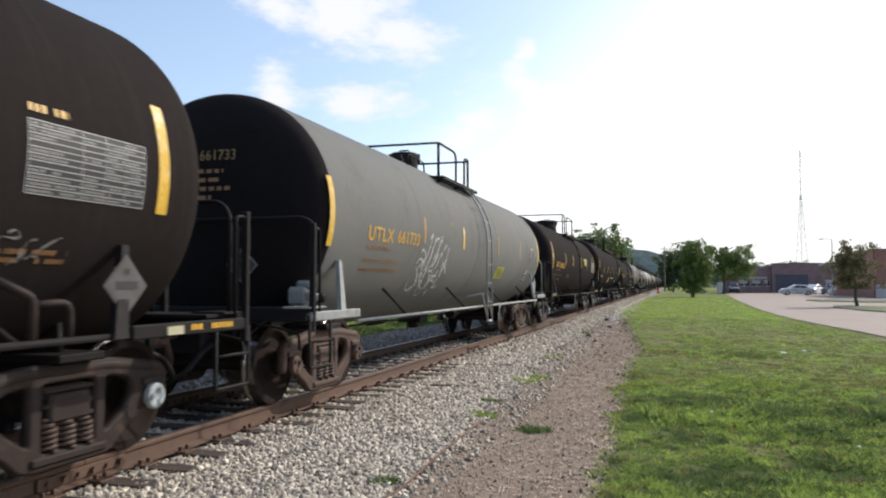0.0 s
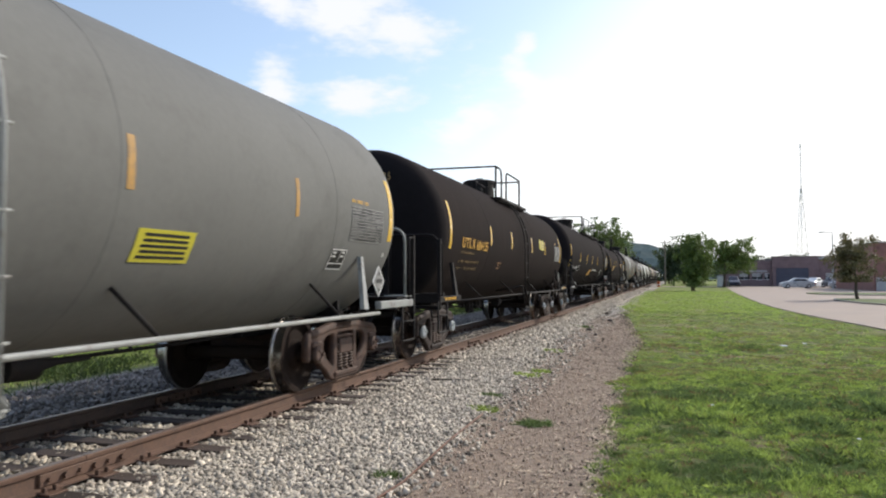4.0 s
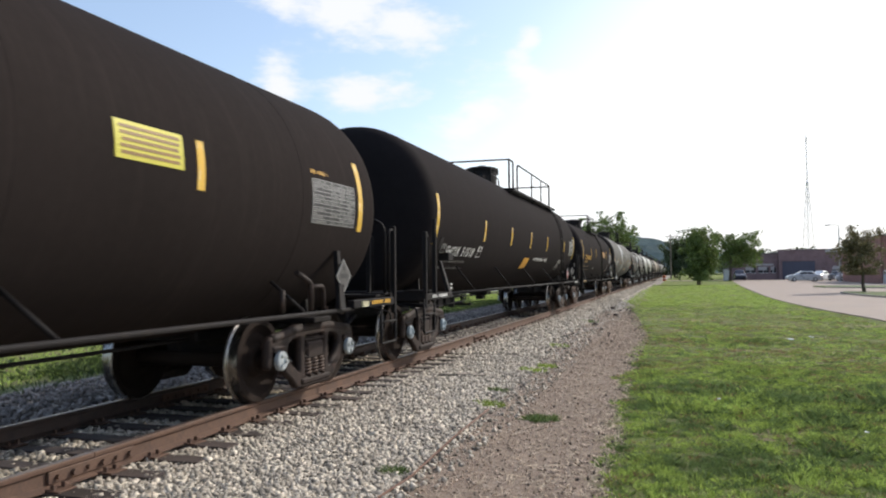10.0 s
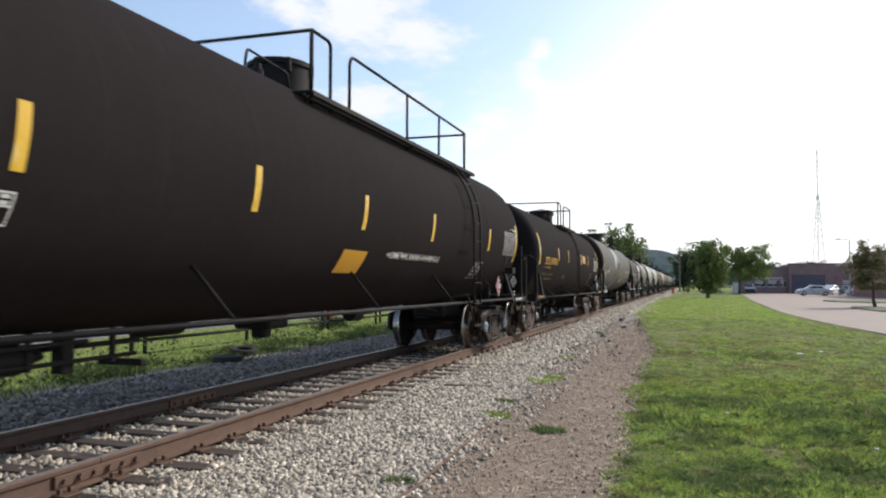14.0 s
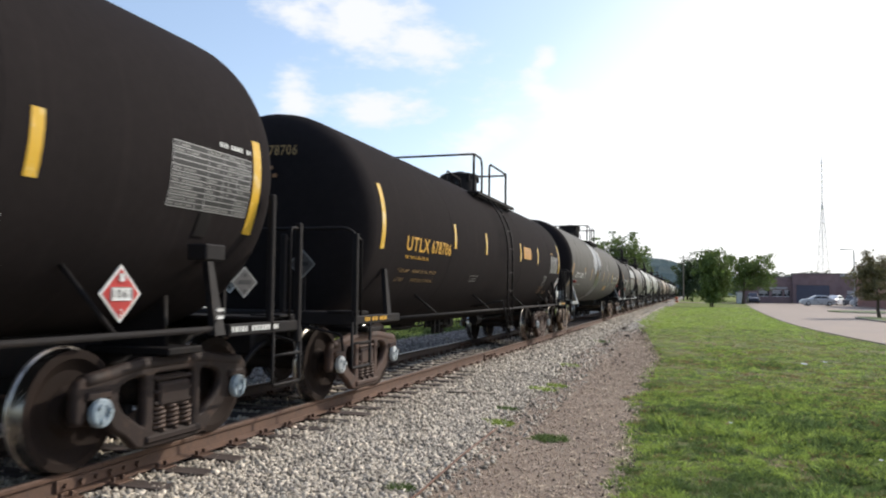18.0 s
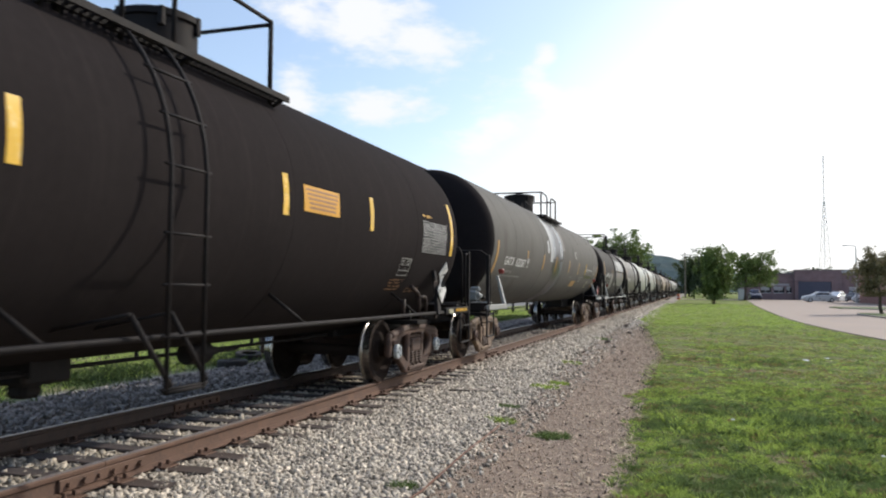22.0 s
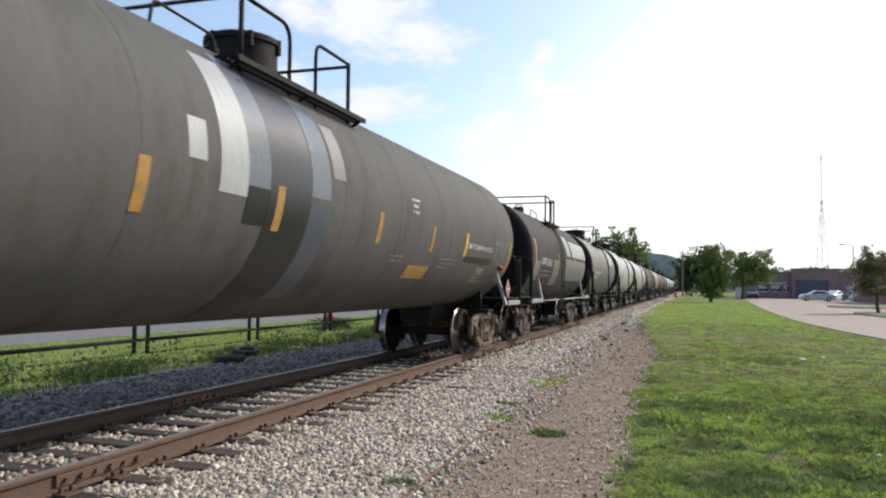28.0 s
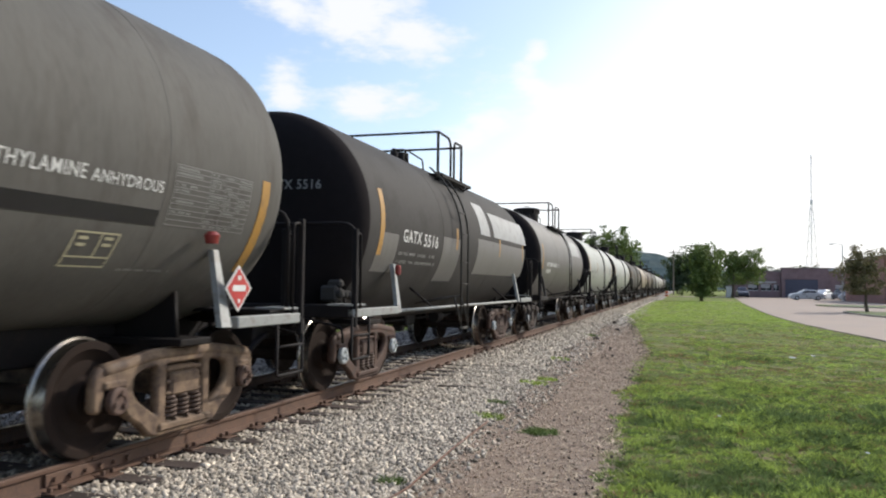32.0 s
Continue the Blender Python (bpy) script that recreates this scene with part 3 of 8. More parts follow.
def wheelset(parent, y, cap, rolls):
    bm = bmesh.new()
    for s in (-1, 1):
        prof = [(0.655, 0.10), (0.655, 0.14), (0.70, 0.19), (0.725, 0.30), (0.70, 0.375), (0.682, 0.395), (0.682, 0.472), (0.692, 0.484), (0.708, 0.482), (0.722, 0.462),
                (0.735, 0.457), (0.822, 0.452), (0.826, 0.446), (0.826, 0.388), (0.812, 0.375), (0.770, 0.30), (0.775, 0.19), (0.835, 0.15), (0.835, 0.10)]
        n0 = len(bm.faces)
        lathe(bm, [(s * a, r) for a, r in prof], "x", 44)
        bm.faces.ensure_lookup_table()
        for f in bm.faces[n0:]:
            c = f.calc_center_median()
            r = math.hypot(c.y, c.z)
            f.material_index = 3 if r > 0.474 else 1 if r > 0.4505 else 0
        lathe(bm, [(s * 0.90, 0.0), (s * 0.90, 0.105), (s * 1.055, 0.105), (s * 1.055, 0.09), (s * 1.062, 0.09)], "x", 24)
        n0 = len(bm.faces)
        lathe(bm, [(s * 1.062, 0.108), (s * 1.10, 0.108), (s * 1.112, 0.095), (s * 1.112, 0.06), (s * 1.10, 0.05), (s * 1.10, 0.0)], "x", 24)
        for k in range(3):
            a = radians(120 * k + 20)
            lathe(bm, [(s * 1.098, 0.024), (s * 1.13, 0.024), (s * 1.134, 0.0)], "x", 6, at=(0, 0.062 * math.cos(a), 0.062 * math.sin(a)))
        bm.faces.ensure_lookup_table()
        for f in bm.faces[n0:]:
            f.material_index = 2
    tube(bm, [(-0.95, 0, 0), (0.95, 0, 0)], 0.085, 14)
    ob = part("wheelset", bm, (M["wheel_steel"], M["tread"], M[cap], M["flange"]), parent, "steel wheels with bright treads on an axle")
    ob.location = (0, y, WHEEL_R)
    if rolls:
        SPIN.append((ob, y))
    return ob


PARTS = {}


def truck(car, y, cast, cap, rolls):
    """Two-axle cast truck with coil springs; the bolster carries the rest."""
    bm = boxes((-1.06, 1.06, -0.2, 0.2, 0.40, 0.60), (-0.45, 0.45, -0.24, 0.24, 0.56, 0.68), bevel=0.02)
    lathe(bm, [(0.66, 0.0), (0.66, 0.2), (0.78, 0.2), (0.78, 0.0)], "z", 20)
    t = part("truck", bm, M[cast], car, "two-axle cast steel truck")
    t.location = (0, y, 0)
    t.scale = (1, TRUCK_SIZE, TRUCK_SIZE)
    key = ("side", cast)
    if key not in PARTS:
        half = [(0.40, 0.795), (0.62, 0.765), (0.80, 0.735), (1.0, 0.715), (1.075, 0.66), (1.08, 0.40), (1.02, 0.39), (1.0, 0.57), (0.775, 0.57), (0.755, 0.40), (0.70, 0.31), (0.56, 0.235), (0.44, 0.12), (0.33, 0.10)]
        outer = [(-a, b) for a, b in half][::-1] + half
        win = [(0.345, 0.70), (0.56, 0.675), (0.665, 0.625), (0.685, 0.50), (0.60, 0.385), (0.49, 0.315), (0.345, 0.225)]
        mid = [(-0.27, 0.70), (0.27, 0.70), (0.27, 0.19), (-0.27, 0.19)]
        bm = slab(round_poly(outer, 0.045), [round_poly(win, 0.07), round_poly([(-a, b) for a, b in win], 0.07), round_poly(mid, 0.05)], 0.095, 0.022, "x", 1.0)
        # rounded top chord, bearing adapters, wear plates and spring seat
        tube(bm, [(1.0, a, b - 0.03) for a, b in ((-1.0, 0.715), (-0.8, 0.735), (-0.4, 0.79), (0.4, 0.79), (0.8, 0.735), (1.0, 0.715))], 0.06, 8, round_r=0.1)
        for s in (-1, 1):
            block(bm, 0.945, 1.075, s * 0.889 - 0.125, s * 0.889 + 0.125, 0.55, 0.615, 0.015)
            block(bm, 0.93, 1.05, s * 0.775 - 0.02, s * 0.775 + 0.02, 0.36, 0.6, 0.008)
            block(bm, 0.95, 1.045, s * 0.30 - 0.022, s * 0.30 + 0.022, 0.22, 0.68, 0.01)
        block(bm, 0.915, 1.075, -0.36, 0.36, 0.125, 0.19, 0.015)
        PARTS[key] = part("side_frame", bm, M[cast], t, "cast side frame with triangular openings")
        side = PARTS[key]
    else:
        side = again(PARTS[key], Matrix(), t)
    again(side, pose(0, 0, 0, 0, 0, 180), t)
    key = ("bolster_end", cast)
    if key not in PARTS:
        bm = bmesh.new()
        block(bm, 0.86, 1.0, -0.235, 0.235, 0.40, 0.655, 0.02)
        for z0, z1 in ((0.41, 0.445), (0.505, 0.54), (0.61, 0.645)):
            block(bm, 0.98, 1.045, -0.24, 0.24, z0, z1, 0.012)
        for q in (-0.17, 0.17):
            block(bm, 0.98, 1.03, q - 0.02, q + 0.02, 0.42, 0.64, 0.008)
        PARTS[key] = part("bolster_end", bm, M[cast], t)
    else:
        again(PARTS[key], Matrix(), t)
    again(PARTS[key], pose(0, 0, 0, 0, 0, 180), t)
    if "coil" not in PARTS:
        bm = bmesh.new()
        pts = []
        for i in range(61):
            a = 2 * math.pi * i / 12
            pts.append((0.062 * math.cos(a), 0.062 * math.sin(a), 0.205 + 0.19 * i / 60))
        tube(bm, pts, 0.0165, 6)
        PARTS["coil"] = part("coil_spring", bm, M["spring"], t)
        first = PARTS["coil"]
        first.location = (1.0, -0.17, 0)
        todo = [(1.0, 0.0), (1.0, 0.17)]
    else:
        todo = [(1.0, -0.17), (1.0, 0.0), (1.0, 0.17)]
    for x, yy in todo + [(-1.0, -0.17), (-1.0, 0.0), (-1.0, 0.17), (0.87, 0.085), (0.87, -0.085)]:
        again(PARTS["coil"], pose(x, yy, 0), t)
    if "beam" not in PARTS:
        bm = bmesh.new()
        for s in (-1, 1):
            block(bm, -0.9, 0.9, s * 0.36 - 0.04, s * 0.36 + 0.04, 0.36, 0.44, 0.01)
            for q in (-0.76, 0.76):
                block(bm, q - 0.06, q + 0.06, s * 0.40 - 0.03, s * 0.40 + 0.03, 0.28, 0.52, 0.012)
        PARTS["beam"] = part("brake_beam", bm, M["gear_black"], t)
    else:
        again(PARTS["beam"], Matrix(), t)
    for s in (-0.889, 0.889):
        key = ("set", cap)
        if key not in PARTS:
            PARTS[key] = wheelset(t, s, cap, rolls)
        else:
            w = again(PARTS[key], pose(0, s, WHEEL_R), t)
            if rolls:
                SPIN.append((w, s))
    return t


# ---- tank cars ----
def rim_profile(R, y0, y1, depth=0.50, n=16, k=0.58):
    """Half section of a tank with dished ends, from end to end."""
    prof = [(depth * (1 - math.cos(math.pi / 2 * i / n) ** k), R * math.sin(math.pi / 2 * i / n) ** k) for i in range(n)] + [(depth, R)]
    return [(y0 + s, r) for s, r in prof], [(y1 - s, r) for s, r in prof][::-1]


def pipe(name, pts, r, material, parent, round_r=None, seg=7, label=""):
    return part(name, tube(bmesh.new(), pts, r, seg, round_r=round_r), material, parent, label)


def ladder(car, y, R, zc, material, low, width=0.42, braces=True):
    """Ladder on the near side: straight below the waist, then bent over the shell to the walkway."""
    ang = [radians(a) for a in range(4, 56, 6)]
    r = R + 0.12
    xs = R + 0.125
    first = None
    for q in (y - width / 2, y + width / 2):
        pts = [(xs, q, low), (xs, q, zc + 0.05)] + [(r * math.cos(a), q, zc + r * math.sin(a)) for a in ang]
        o = pipe("ladder" if first is None else "stringer", pts, 0.018, material, first or car, seg=6, label="" if first else "steel ladder bent over the tank shell")
        first = first or o
    z = low + 0.02
    rungs = []
    while z < zc - 0.1:
        rungs.append((xs, z))
        z += 0.37
    for a in range(2, 56, 14):
        rungs.append((r * math.cos(radians(a)), zc + r * math.sin(radians(a))))
    for x, z in rungs:
        pipe("rung", [(x, y - width / 2 - 0.06, z), (x, y + width / 2 + 0.06, z)], 0.012, material, first, seg=6)
    if braces:
        for q in (y - 0.57, y - 0.15):
            pipe("ladder_brace", [(xs - 0.02, q, 1.16), (xs - 0.01, q + 0.42, low + 0.04)], 0.02, material, car, seg=6)
            pipe("ladder_brace", [(xs - 0.02, q, 1.16), (xs - 0.75, q, 1.02)], 0.016, material, car, seg=6)
        pipe("ladder_step", [(xs - 0.01, y - 0.22, low), (xs - 0.01, y + 0.24, low)], 0.022, material, car, seg=6)


def top_works(car, y, R, zc, bend, second, last, valve, walk_end, dome_r=0.40, dome_h=0.34, rail_h=0.79):
    """Manway housing, walkway and safety rails on the crown of the tank; y is the near rail's first corner, the rest is counted from it."""
    top = zc + R
    K = M["gear_black"]
    yd = y + valve
    bm = lathe(bmesh.new(), [(top - 0.14, 0.0), (top - 0.14, dome_r), (top + dome_h, dome_r), (top + dome_h + 0.01, dome_r * 1.07), (top + dome_h + 0.07, dome_r * 1.07), (top + dome_h + 0.095, dome_r * 0.95), (top + dome_h + 0.11, 0.0)], "z", 32, at=(0, yd, 0))
    dome = part("dome_housing", bm, K, car, "round black valve housing")
    pipe("lid_handle", [(-0.1, yd, top + dome_h + 0.09), (-0.1, yd, top + dome_h + 0.16), (0.1, yd, top + dome_h + 0.16), (0.1, yd, top + dome_h + 0.09)], 0.014, K, dome, 0.04, 6)
    for k in range(6):
        a = radians(60 * k + 15)
        cx, cy = 1.04 * dome_r * math.cos(a), yd + 1.04 * dome_r * math.sin(a)
        bm = block(bmesh.new(), cx - 0.03, cx + 0.03, cy - 0.03, cy + 0.03, top + dome_h - 0.1, top + dome_h + 0.085, 0.006)
        part("lid_clamp", bm, K, dome)
    bm = lathe(bmesh.new(), [(top - 0.05, 0.0), (top - 0.05, 0.07), (top + 0.09, 0.07), (top + 0.1, 0.045), (top + 0.16, 0.04), (top + 0.16, 0)], "z", 12, at=(0.25, yd - 0.95, 0))
    part("vent_valve", bm, K, car)
    x0, x1 = 0.62 * R, 0.62 * R + 0.25
    zp = zc + 0.795 * R
    ya, yb = y - 0.3, y + walk_end
    for s in (1, -1):
        bm = bmesh.new()
        n = int((yb - ya) / 0.08)
        a, b = sorted((s * x0, s * x1))
        for i in range(n + 1):
            q = ya + (yb - ya) * i / n
            block(bm, a, b, q - 0.012, q + 0.012, zp - 0.03, zp)
        for x in (x0, (x0 + x1) / 2, x1):
            a, b = sorted((s * x - 0.013, s * x + 0.013))
            block(bm, a, b, ya, yb, zp - 0.06, zp - 0.004)
        part("walkway", bm, K, car, "black steel grating walkway")
        for q in (ya + 0.1, (ya + yb) / 2, yb - 0.05):
            pipe("walkway_post", [(s * (x1 - 0.02), q, zp - 0.03), (s * (x0 - 0.03), q, zp - 0.16)], 0.02, K, car, seg=6)
    zr = zp + rail_h
    xr = 0.96
    for s in (1, -1):
        x = s * xr
        pipe("safety_rail", [(x, y, zp - 0.1), (x, y, zr)], 0.026, K, car)
        pipe("safety_rail", [(x, y, zr), (x, y + bend, zr), (x, y + bend, zp - 0.1)], 0.022, K, car, 0.2 if bend > 0.5 else 0.1)
        pipe("safety_rail", [(x, y + last, zp - 0.1), (x, y + last, zr)], 0.026, K, car)
        pipe("safety_rail", [(x, y + last, zr), (x, y + second, zr), (x, y + second, zp - 0.1)], 0.022, K, car, 0.16)
        if last - second > 3:
            for q in (0.4, 0.7):
                q = y + second + (last - second) * q
                pipe("rail_post", [(x, q, zp - 0.1), (x, q, zr)], 0.02, K, car, seg=6)
        g = s * 0.7
        pipe("grab_iron", [(g, y - 1.0, top - 0.22), (g, y - 0.95, top + 0.02), (g, y - 0.1, top - 0.02), (g, y - 0.05, top - 0.2)], 0.016, K, car, 0.06, 6)
    pipe("safety_rail", [(-xr, y, zr), (xr, y, zr)], 0.022, K, car)
    pipe("safety_rail", [(-xr, y + last, zr - 0.03), (xr, y + last, zr - 0.03)], 0.022, K, car)


def end_gear(car, y, s, R, zc, frame_mat, rail_mat, fittings, truck_at=2.0, post=1.7, hoop=True, tilt=0.2):
    """Draft gear, end beam, handrails, steps and coupler at one end; s = 1 looks into the car."""
    def Y(d):
        return y + s * d

    def bl(bm, x0, x1, d0, d1, z0, z1, bevel=0.01):
        a, b = sorted((Y(d0), Y(d1)))
        block(bm, x0, x1, a, b, z0, z1, bevel)
        return bm

    bm = bmesh.new()
    bl(bm, -0.32, 0.32, 0.42, 3.3, 0.66, 0.98, 0.02)
    bl(bm, -0.36, 0.36, 0.36, 0.46, 0.60, 1.02, 0.015)
    part("draft_sill", bm, M["gear_black"], car)
    bm = bmesh.new()
    bl(bm, -0.075, 0.075, 0.12, 0.6, 0.76, 0.92, 0.02)
    bl(bm, -0.15, 0.13, -0.03, 0.2, 0.69, 0.98, 0.04)
    tube(bm, [(0.1, Y(0.12), 0.8), (0.1, Y(0.25), 0.48), (-0.06, Y(0.05), 0.36), (-0.1, Y(-0.05), 0.45)], 0.035, 7, round_r=0.12)
    part("coupler", bm, M["rust_cast"], car)
    bm = bmesh.new()
    bl(bm, -1.5, 1.5, 0.62, 0.78, 0.94, 1.09, 0.012)
    bl(bm, -1.45, 1.45, 0.78, 1.16, 1.06, 1.09, 0.004)
    part("end_sill", bm, M["gear_black"], car, "steel end beam with a narrow deck")
    for x in (1, -1):
        bm = bmesh.new()
        a, b = sorted((x * 1.43, x * 1.52))
        bl(bm, a, b, 0.62, truck_at - 0.05, 0.95, 1.05, 0.01)
        a, b = sorted((x * 1.18, x * 1.50))
        bl(bm, a, b, 0.60, 0.98, 1.085, 1.105, 0.004)
        part("corner_beam", bm, frame_mat, car)
    if hoop:
        bm = tube(bmesh.new(), [(-1.44, Y(0.82), 1.05), (-1.44, Y(0.82), 2.06), (1.44, Y(0.82), 2.06), (1.44, Y(0.82), 1.05)], 0.021, 8, round_r=0.2)
        part("end_handrail", bm, rail_mat, car)
    else:
        part("tall_post", bl(bmesh.new(), 1.46, 1.52, 1.12, 1.18, 0.96, 2.2, 0.01), rail_mat, car)
    if fittings:
        for x, d in ((1.50, 0.66), (0.62, 0.60)):
            bm = bmesh.new()
            bl(bm, x - 0.03, x + 0.03, d - 0.03, d + 0.03, 0.84, 1.98, 0.008)
            tube(bm, [(x, Y(d), 1.93), (x, Y(d + 0.16), 1.93), (x, Y(d + 0.16), 0.9)], 0.016, 6, round_r=0.06)
            part("grab_post", bm, M["gear_black"], car)
    for x in (1.5, -1.5):
        st = pipe("sill_step", [(x, Y(0.60), 0.98), (x, Y(0.60), 0.47), (x, Y(1.10), 0.47), (x, Y(1.10), 0.98)], 0.017, M["gear_black"], car, 0.04, 6)
        pipe("tread", [(x, Y(0.60), 0.74), (x, Y(1.10), 0.74)], 0.014, M["gear_black"], st, None, 6)
    # saddle over the truck and its outer posts
    yt = Y(truck_at)
    arc = [((R + 0.01) * math.cos(radians(a)), zc + (R + 0.01) * math.sin(radians(a))) for a in range(-50, -131, -5)]
    if "saddle%.3f%.3f" % (R, zc) not in PARTS:
        bm = slab([(0.95, 0.86)] + arc + [(-0.95, 0.86), (-0.5, 0.78), (0.5, 0.78)], [], 0.05, 0.006, "y", 0)
        PARTS["saddle%.3f%.3f" % (R, zc)] = part("saddle", bm, M["gear_black"], car)
        sd = PARTS["saddle%.3f%.3f" % (R, zc)]
        sd.location.y = yt
    else:
        sd = again(PARTS["saddle%.3f%.3f" % (R, zc)], pose(0, yt, 0), car)
    bm = bmesh.new()
    bl(bm, -1.15, 1.15, truck_at - 0.22, truck_at + 0.22, 0.80, 0.86, 0.01)
    part("bolster", bm, M["gear_black"], car)
    # tapered posts from the side rail up to the shell
    a = math.asin(max(-0.9, (1.62 - zc) / R))
    xt = R * math.cos(a)
    for x in (1, -1):
        bm = bmesh.new()
        for d0, d1, e0, e1, t0, t1 in ((-0.07, 0.07, -0.035, 0.035, -0.025, 0.03),):
            v = [bm.verts.new((x * (xx - tt), Y(post + d) + lean, z)) for z, xx, ds, lean in ((0.97, 1.50, (d0, d1), 0.0), (1.62, xt + 0.02, (e0, e1), tilt)) for d in ds for tt in (t0, t1)]
            for q in ((0, 1, 3, 2), (4, 6, 7, 5), (0, 4, 5, 1), (2, 3, 7, 6), (0, 2, 6, 4), (1, 5, 7, 3)):
                bm.faces.new([v[i] for i in q])
        bmesh.ops.recalc_face_normals(bm, faces=bm.faces)
        part("saddle_post", bm, frame_mat, car)


def stripe(car, R, zc, y, z0, z1, w=0.10, material="stripe"):
    a0, a1 = (math.degrees(math.asin(max(-1, min(1, (z - zc) / R)))) for z in (z0, z1))
    part("reflective_stripe", band(R, zc, y - w / 2, y + w / 2, a0, a1), M[material], car, "yellow reflective strip")


def plate(car, name, R, zc, y0, y1, z0, z1, material, label="", off=0.005):
    a0, a1 = (math.degrees(math.asin(max(-1, min(1, (z - zc) / R)))) for z in (z0, z1))
    return part(name, band(R, zc, y0, y1, a0, a1, off), M[material], car, label)


def letters(bm, material, car):
    """Each painted letter as a part of its own."""
    bm.verts.index_update()
    seen, todo = set(), list(bm.verts)
    for v in todo:
        if v in seen:
            continue
        stack, mine = [v], []
        seen.add(v)
        while stack:
            q = stack.pop()
            mine.append(q)
            for e in q.link_edges:
                o = e.other_vert(q)
                if o not in seen:
                    seen.add(o)
                    stack.append(o)
        one, at = bmesh.new(), {}
        for q in mine:
            at[q] = one.verts.new(q.co)
        for f in {f for q in mine for f in q.link_faces}:
            one.faces.new([at[q] for q in f.verts])
        part("letter", one, M[material], car)
    bm.free()


def words(car, R, zc, y, z, text, height, width, material, slant=0.0):
    bm = wrap(text_bm(text, height, width, slant), R, zc, z, y)
    if height > 0.1:
        letters(bm, material, car)
    else:
        tagged(part("lettering", bm, M[material], car), kind="stuff")


def bars(car, R, zc, y, z, rows, material, height=0.05, step=0.1, seed=3):
    """Writing too small to read: rows of short bars; each row is (start, length)."""
    rnd = random.Random(seed)
    bm = bmesh.new()
    for i, (a, n) in enumerate(rows):
        x = a
        while x < a + n:
            w = height * rnd.uniform(0.45, 0.8)
            if rnd.random() < 0.82:
                rect(bm, x, min(x + w, a + n), -i * step, -i * step + height)
            x += w + 0.45 * height
    tagged(part("small_writing", wrap(bm, R, zc, z, y), M[material], car), kind="stuff")


def chart(car, R, zc, y0, y1, z0, z1, rows=11, cols=(0.42, 0.62, 0.81), material="white_mark", fill=True, seed=5):
    """Table of test dates: ruled frame with bars for the entries."""
    rnd = random.Random(seed)
    bm = bmesh.new()
    W = y1 - y0
    H = R * (math.asin((z1 - zc) / R) - math.asin((z0 - zc) / R))
    t = 0.006
    for i in range(rows + 1):
        h = H * i / rows
        rect(bm, 0, W, h - t / 2, h + t / 2)
    for c in (0, *cols, 1):
        rect(bm, W * c - t / 2, W * c + t / 2, 0, H)
    ink = bmesh.new()
    if fill:
        edges = (0, *cols, 1)
        for i in range(rows):
            for a, b in zip(edges, edges[1:]):
                x, end = W * a + 0.02, W * (a + (b - a) * rnd.choice((0.0, 0.45, 0.6, 0.75, 0.9)))
                while rnd.random() < 0.99 and x < end:
                    w = rnd.uniform(0.012, 0.022)
                    if rnd.random() < 0.84:
                        rect(ink, x, x + w, H * (i + 0.26) / rows, H * (i + 0.70) / rows)
                    x += w + 0.008
    table = part("test_chart", wrap(bm, R, zc, z0, y0), M["chart_line" if material == "white_mark" else material], car, "white ruled table of small writing")
    table["kind"] = "stuff"
    tagged(part("small_writing", wrap(ink, R, zc, z0, y0), M["dim_white" if material == "dim_white" else "chart_ink"], table), kind="stuff")


def placard(car, m, ring, centre, size=0.19, name="placard", label="diamond hazard placard", face="white_mark"):
    bm = bmesh.new()
    for k, (h, d) in enumerate(((size, 0.0), (size * 0.86, 0.004))):
        vs = [bm.verts.new(p) for p in ((d, 0, -h), (d, h, 0), (d, 0, h), (d, -h, 0))]
        f = bm.faces.new(vs)
        f.material_index = k
    block(bm, -0.01, -0.002, -size * 0.69, size * 0.69, -size * 0.69, size * 0.69, m=Matrix.Rotation(radians(45), 4, "X"))
    for a, b, c, d in ((-0.5, 0.5, -0.12, 0.14), (-0.12, 0.12, 0.35, 0.55), (-0.08, 0.08, -0.62, -0.45)):
        vs = [bm.verts.new((0.008, y * size, z * size)) for y, z in ((a, c), (b, c), (b, d), (a, d))]
        bm.faces.new(vs).material_index = 2
    ob = part(name, bm, (M[face], M[ring], M[centre]), car, label)
    ob.matrix_basis = m
    return ob


def tree_mark(ob):
    """Bare tree, ground line and fish in black on a white diamond."""
    bm = bmesh.new()
    for pts, w in (([(-0.02, -0.03), (-0.03, 0.03), (-0.015, 0.085)], 0.012), ([(-0.028, 0.03), (-0.06, 0.07)], 0.008), ([(-0.025, 0.045), (0.02, 0.085)], 0.008), ([(-0.04, 0.055), (-0.075, 0.06)], 0.006), ([(-0.09, -0.035), (0.1, -0.035)], 0.012), ([(0.0, -0.05), (0.03, -0.035), (0.075, -0.05)], 0.018), ([(0.0, -0.05), (0.03, -0.066), (0.075, -0.05)], 0.018)):
        for (a, b), (c, d) in zip(pts, pts[1:]):
            n = Vector((-(d - b), c - a)).normalized() * w / 2
            bm.faces.new([bm.verts.new((0.009, u, v)) for u, v in ((a - n.x, b - n.y), (c - n.x, d - n.y), (c + n.x, d + n.y), (a + n.x, b + n.y))])
    part("tree_symbol", bm, M["black_mark"], ob)


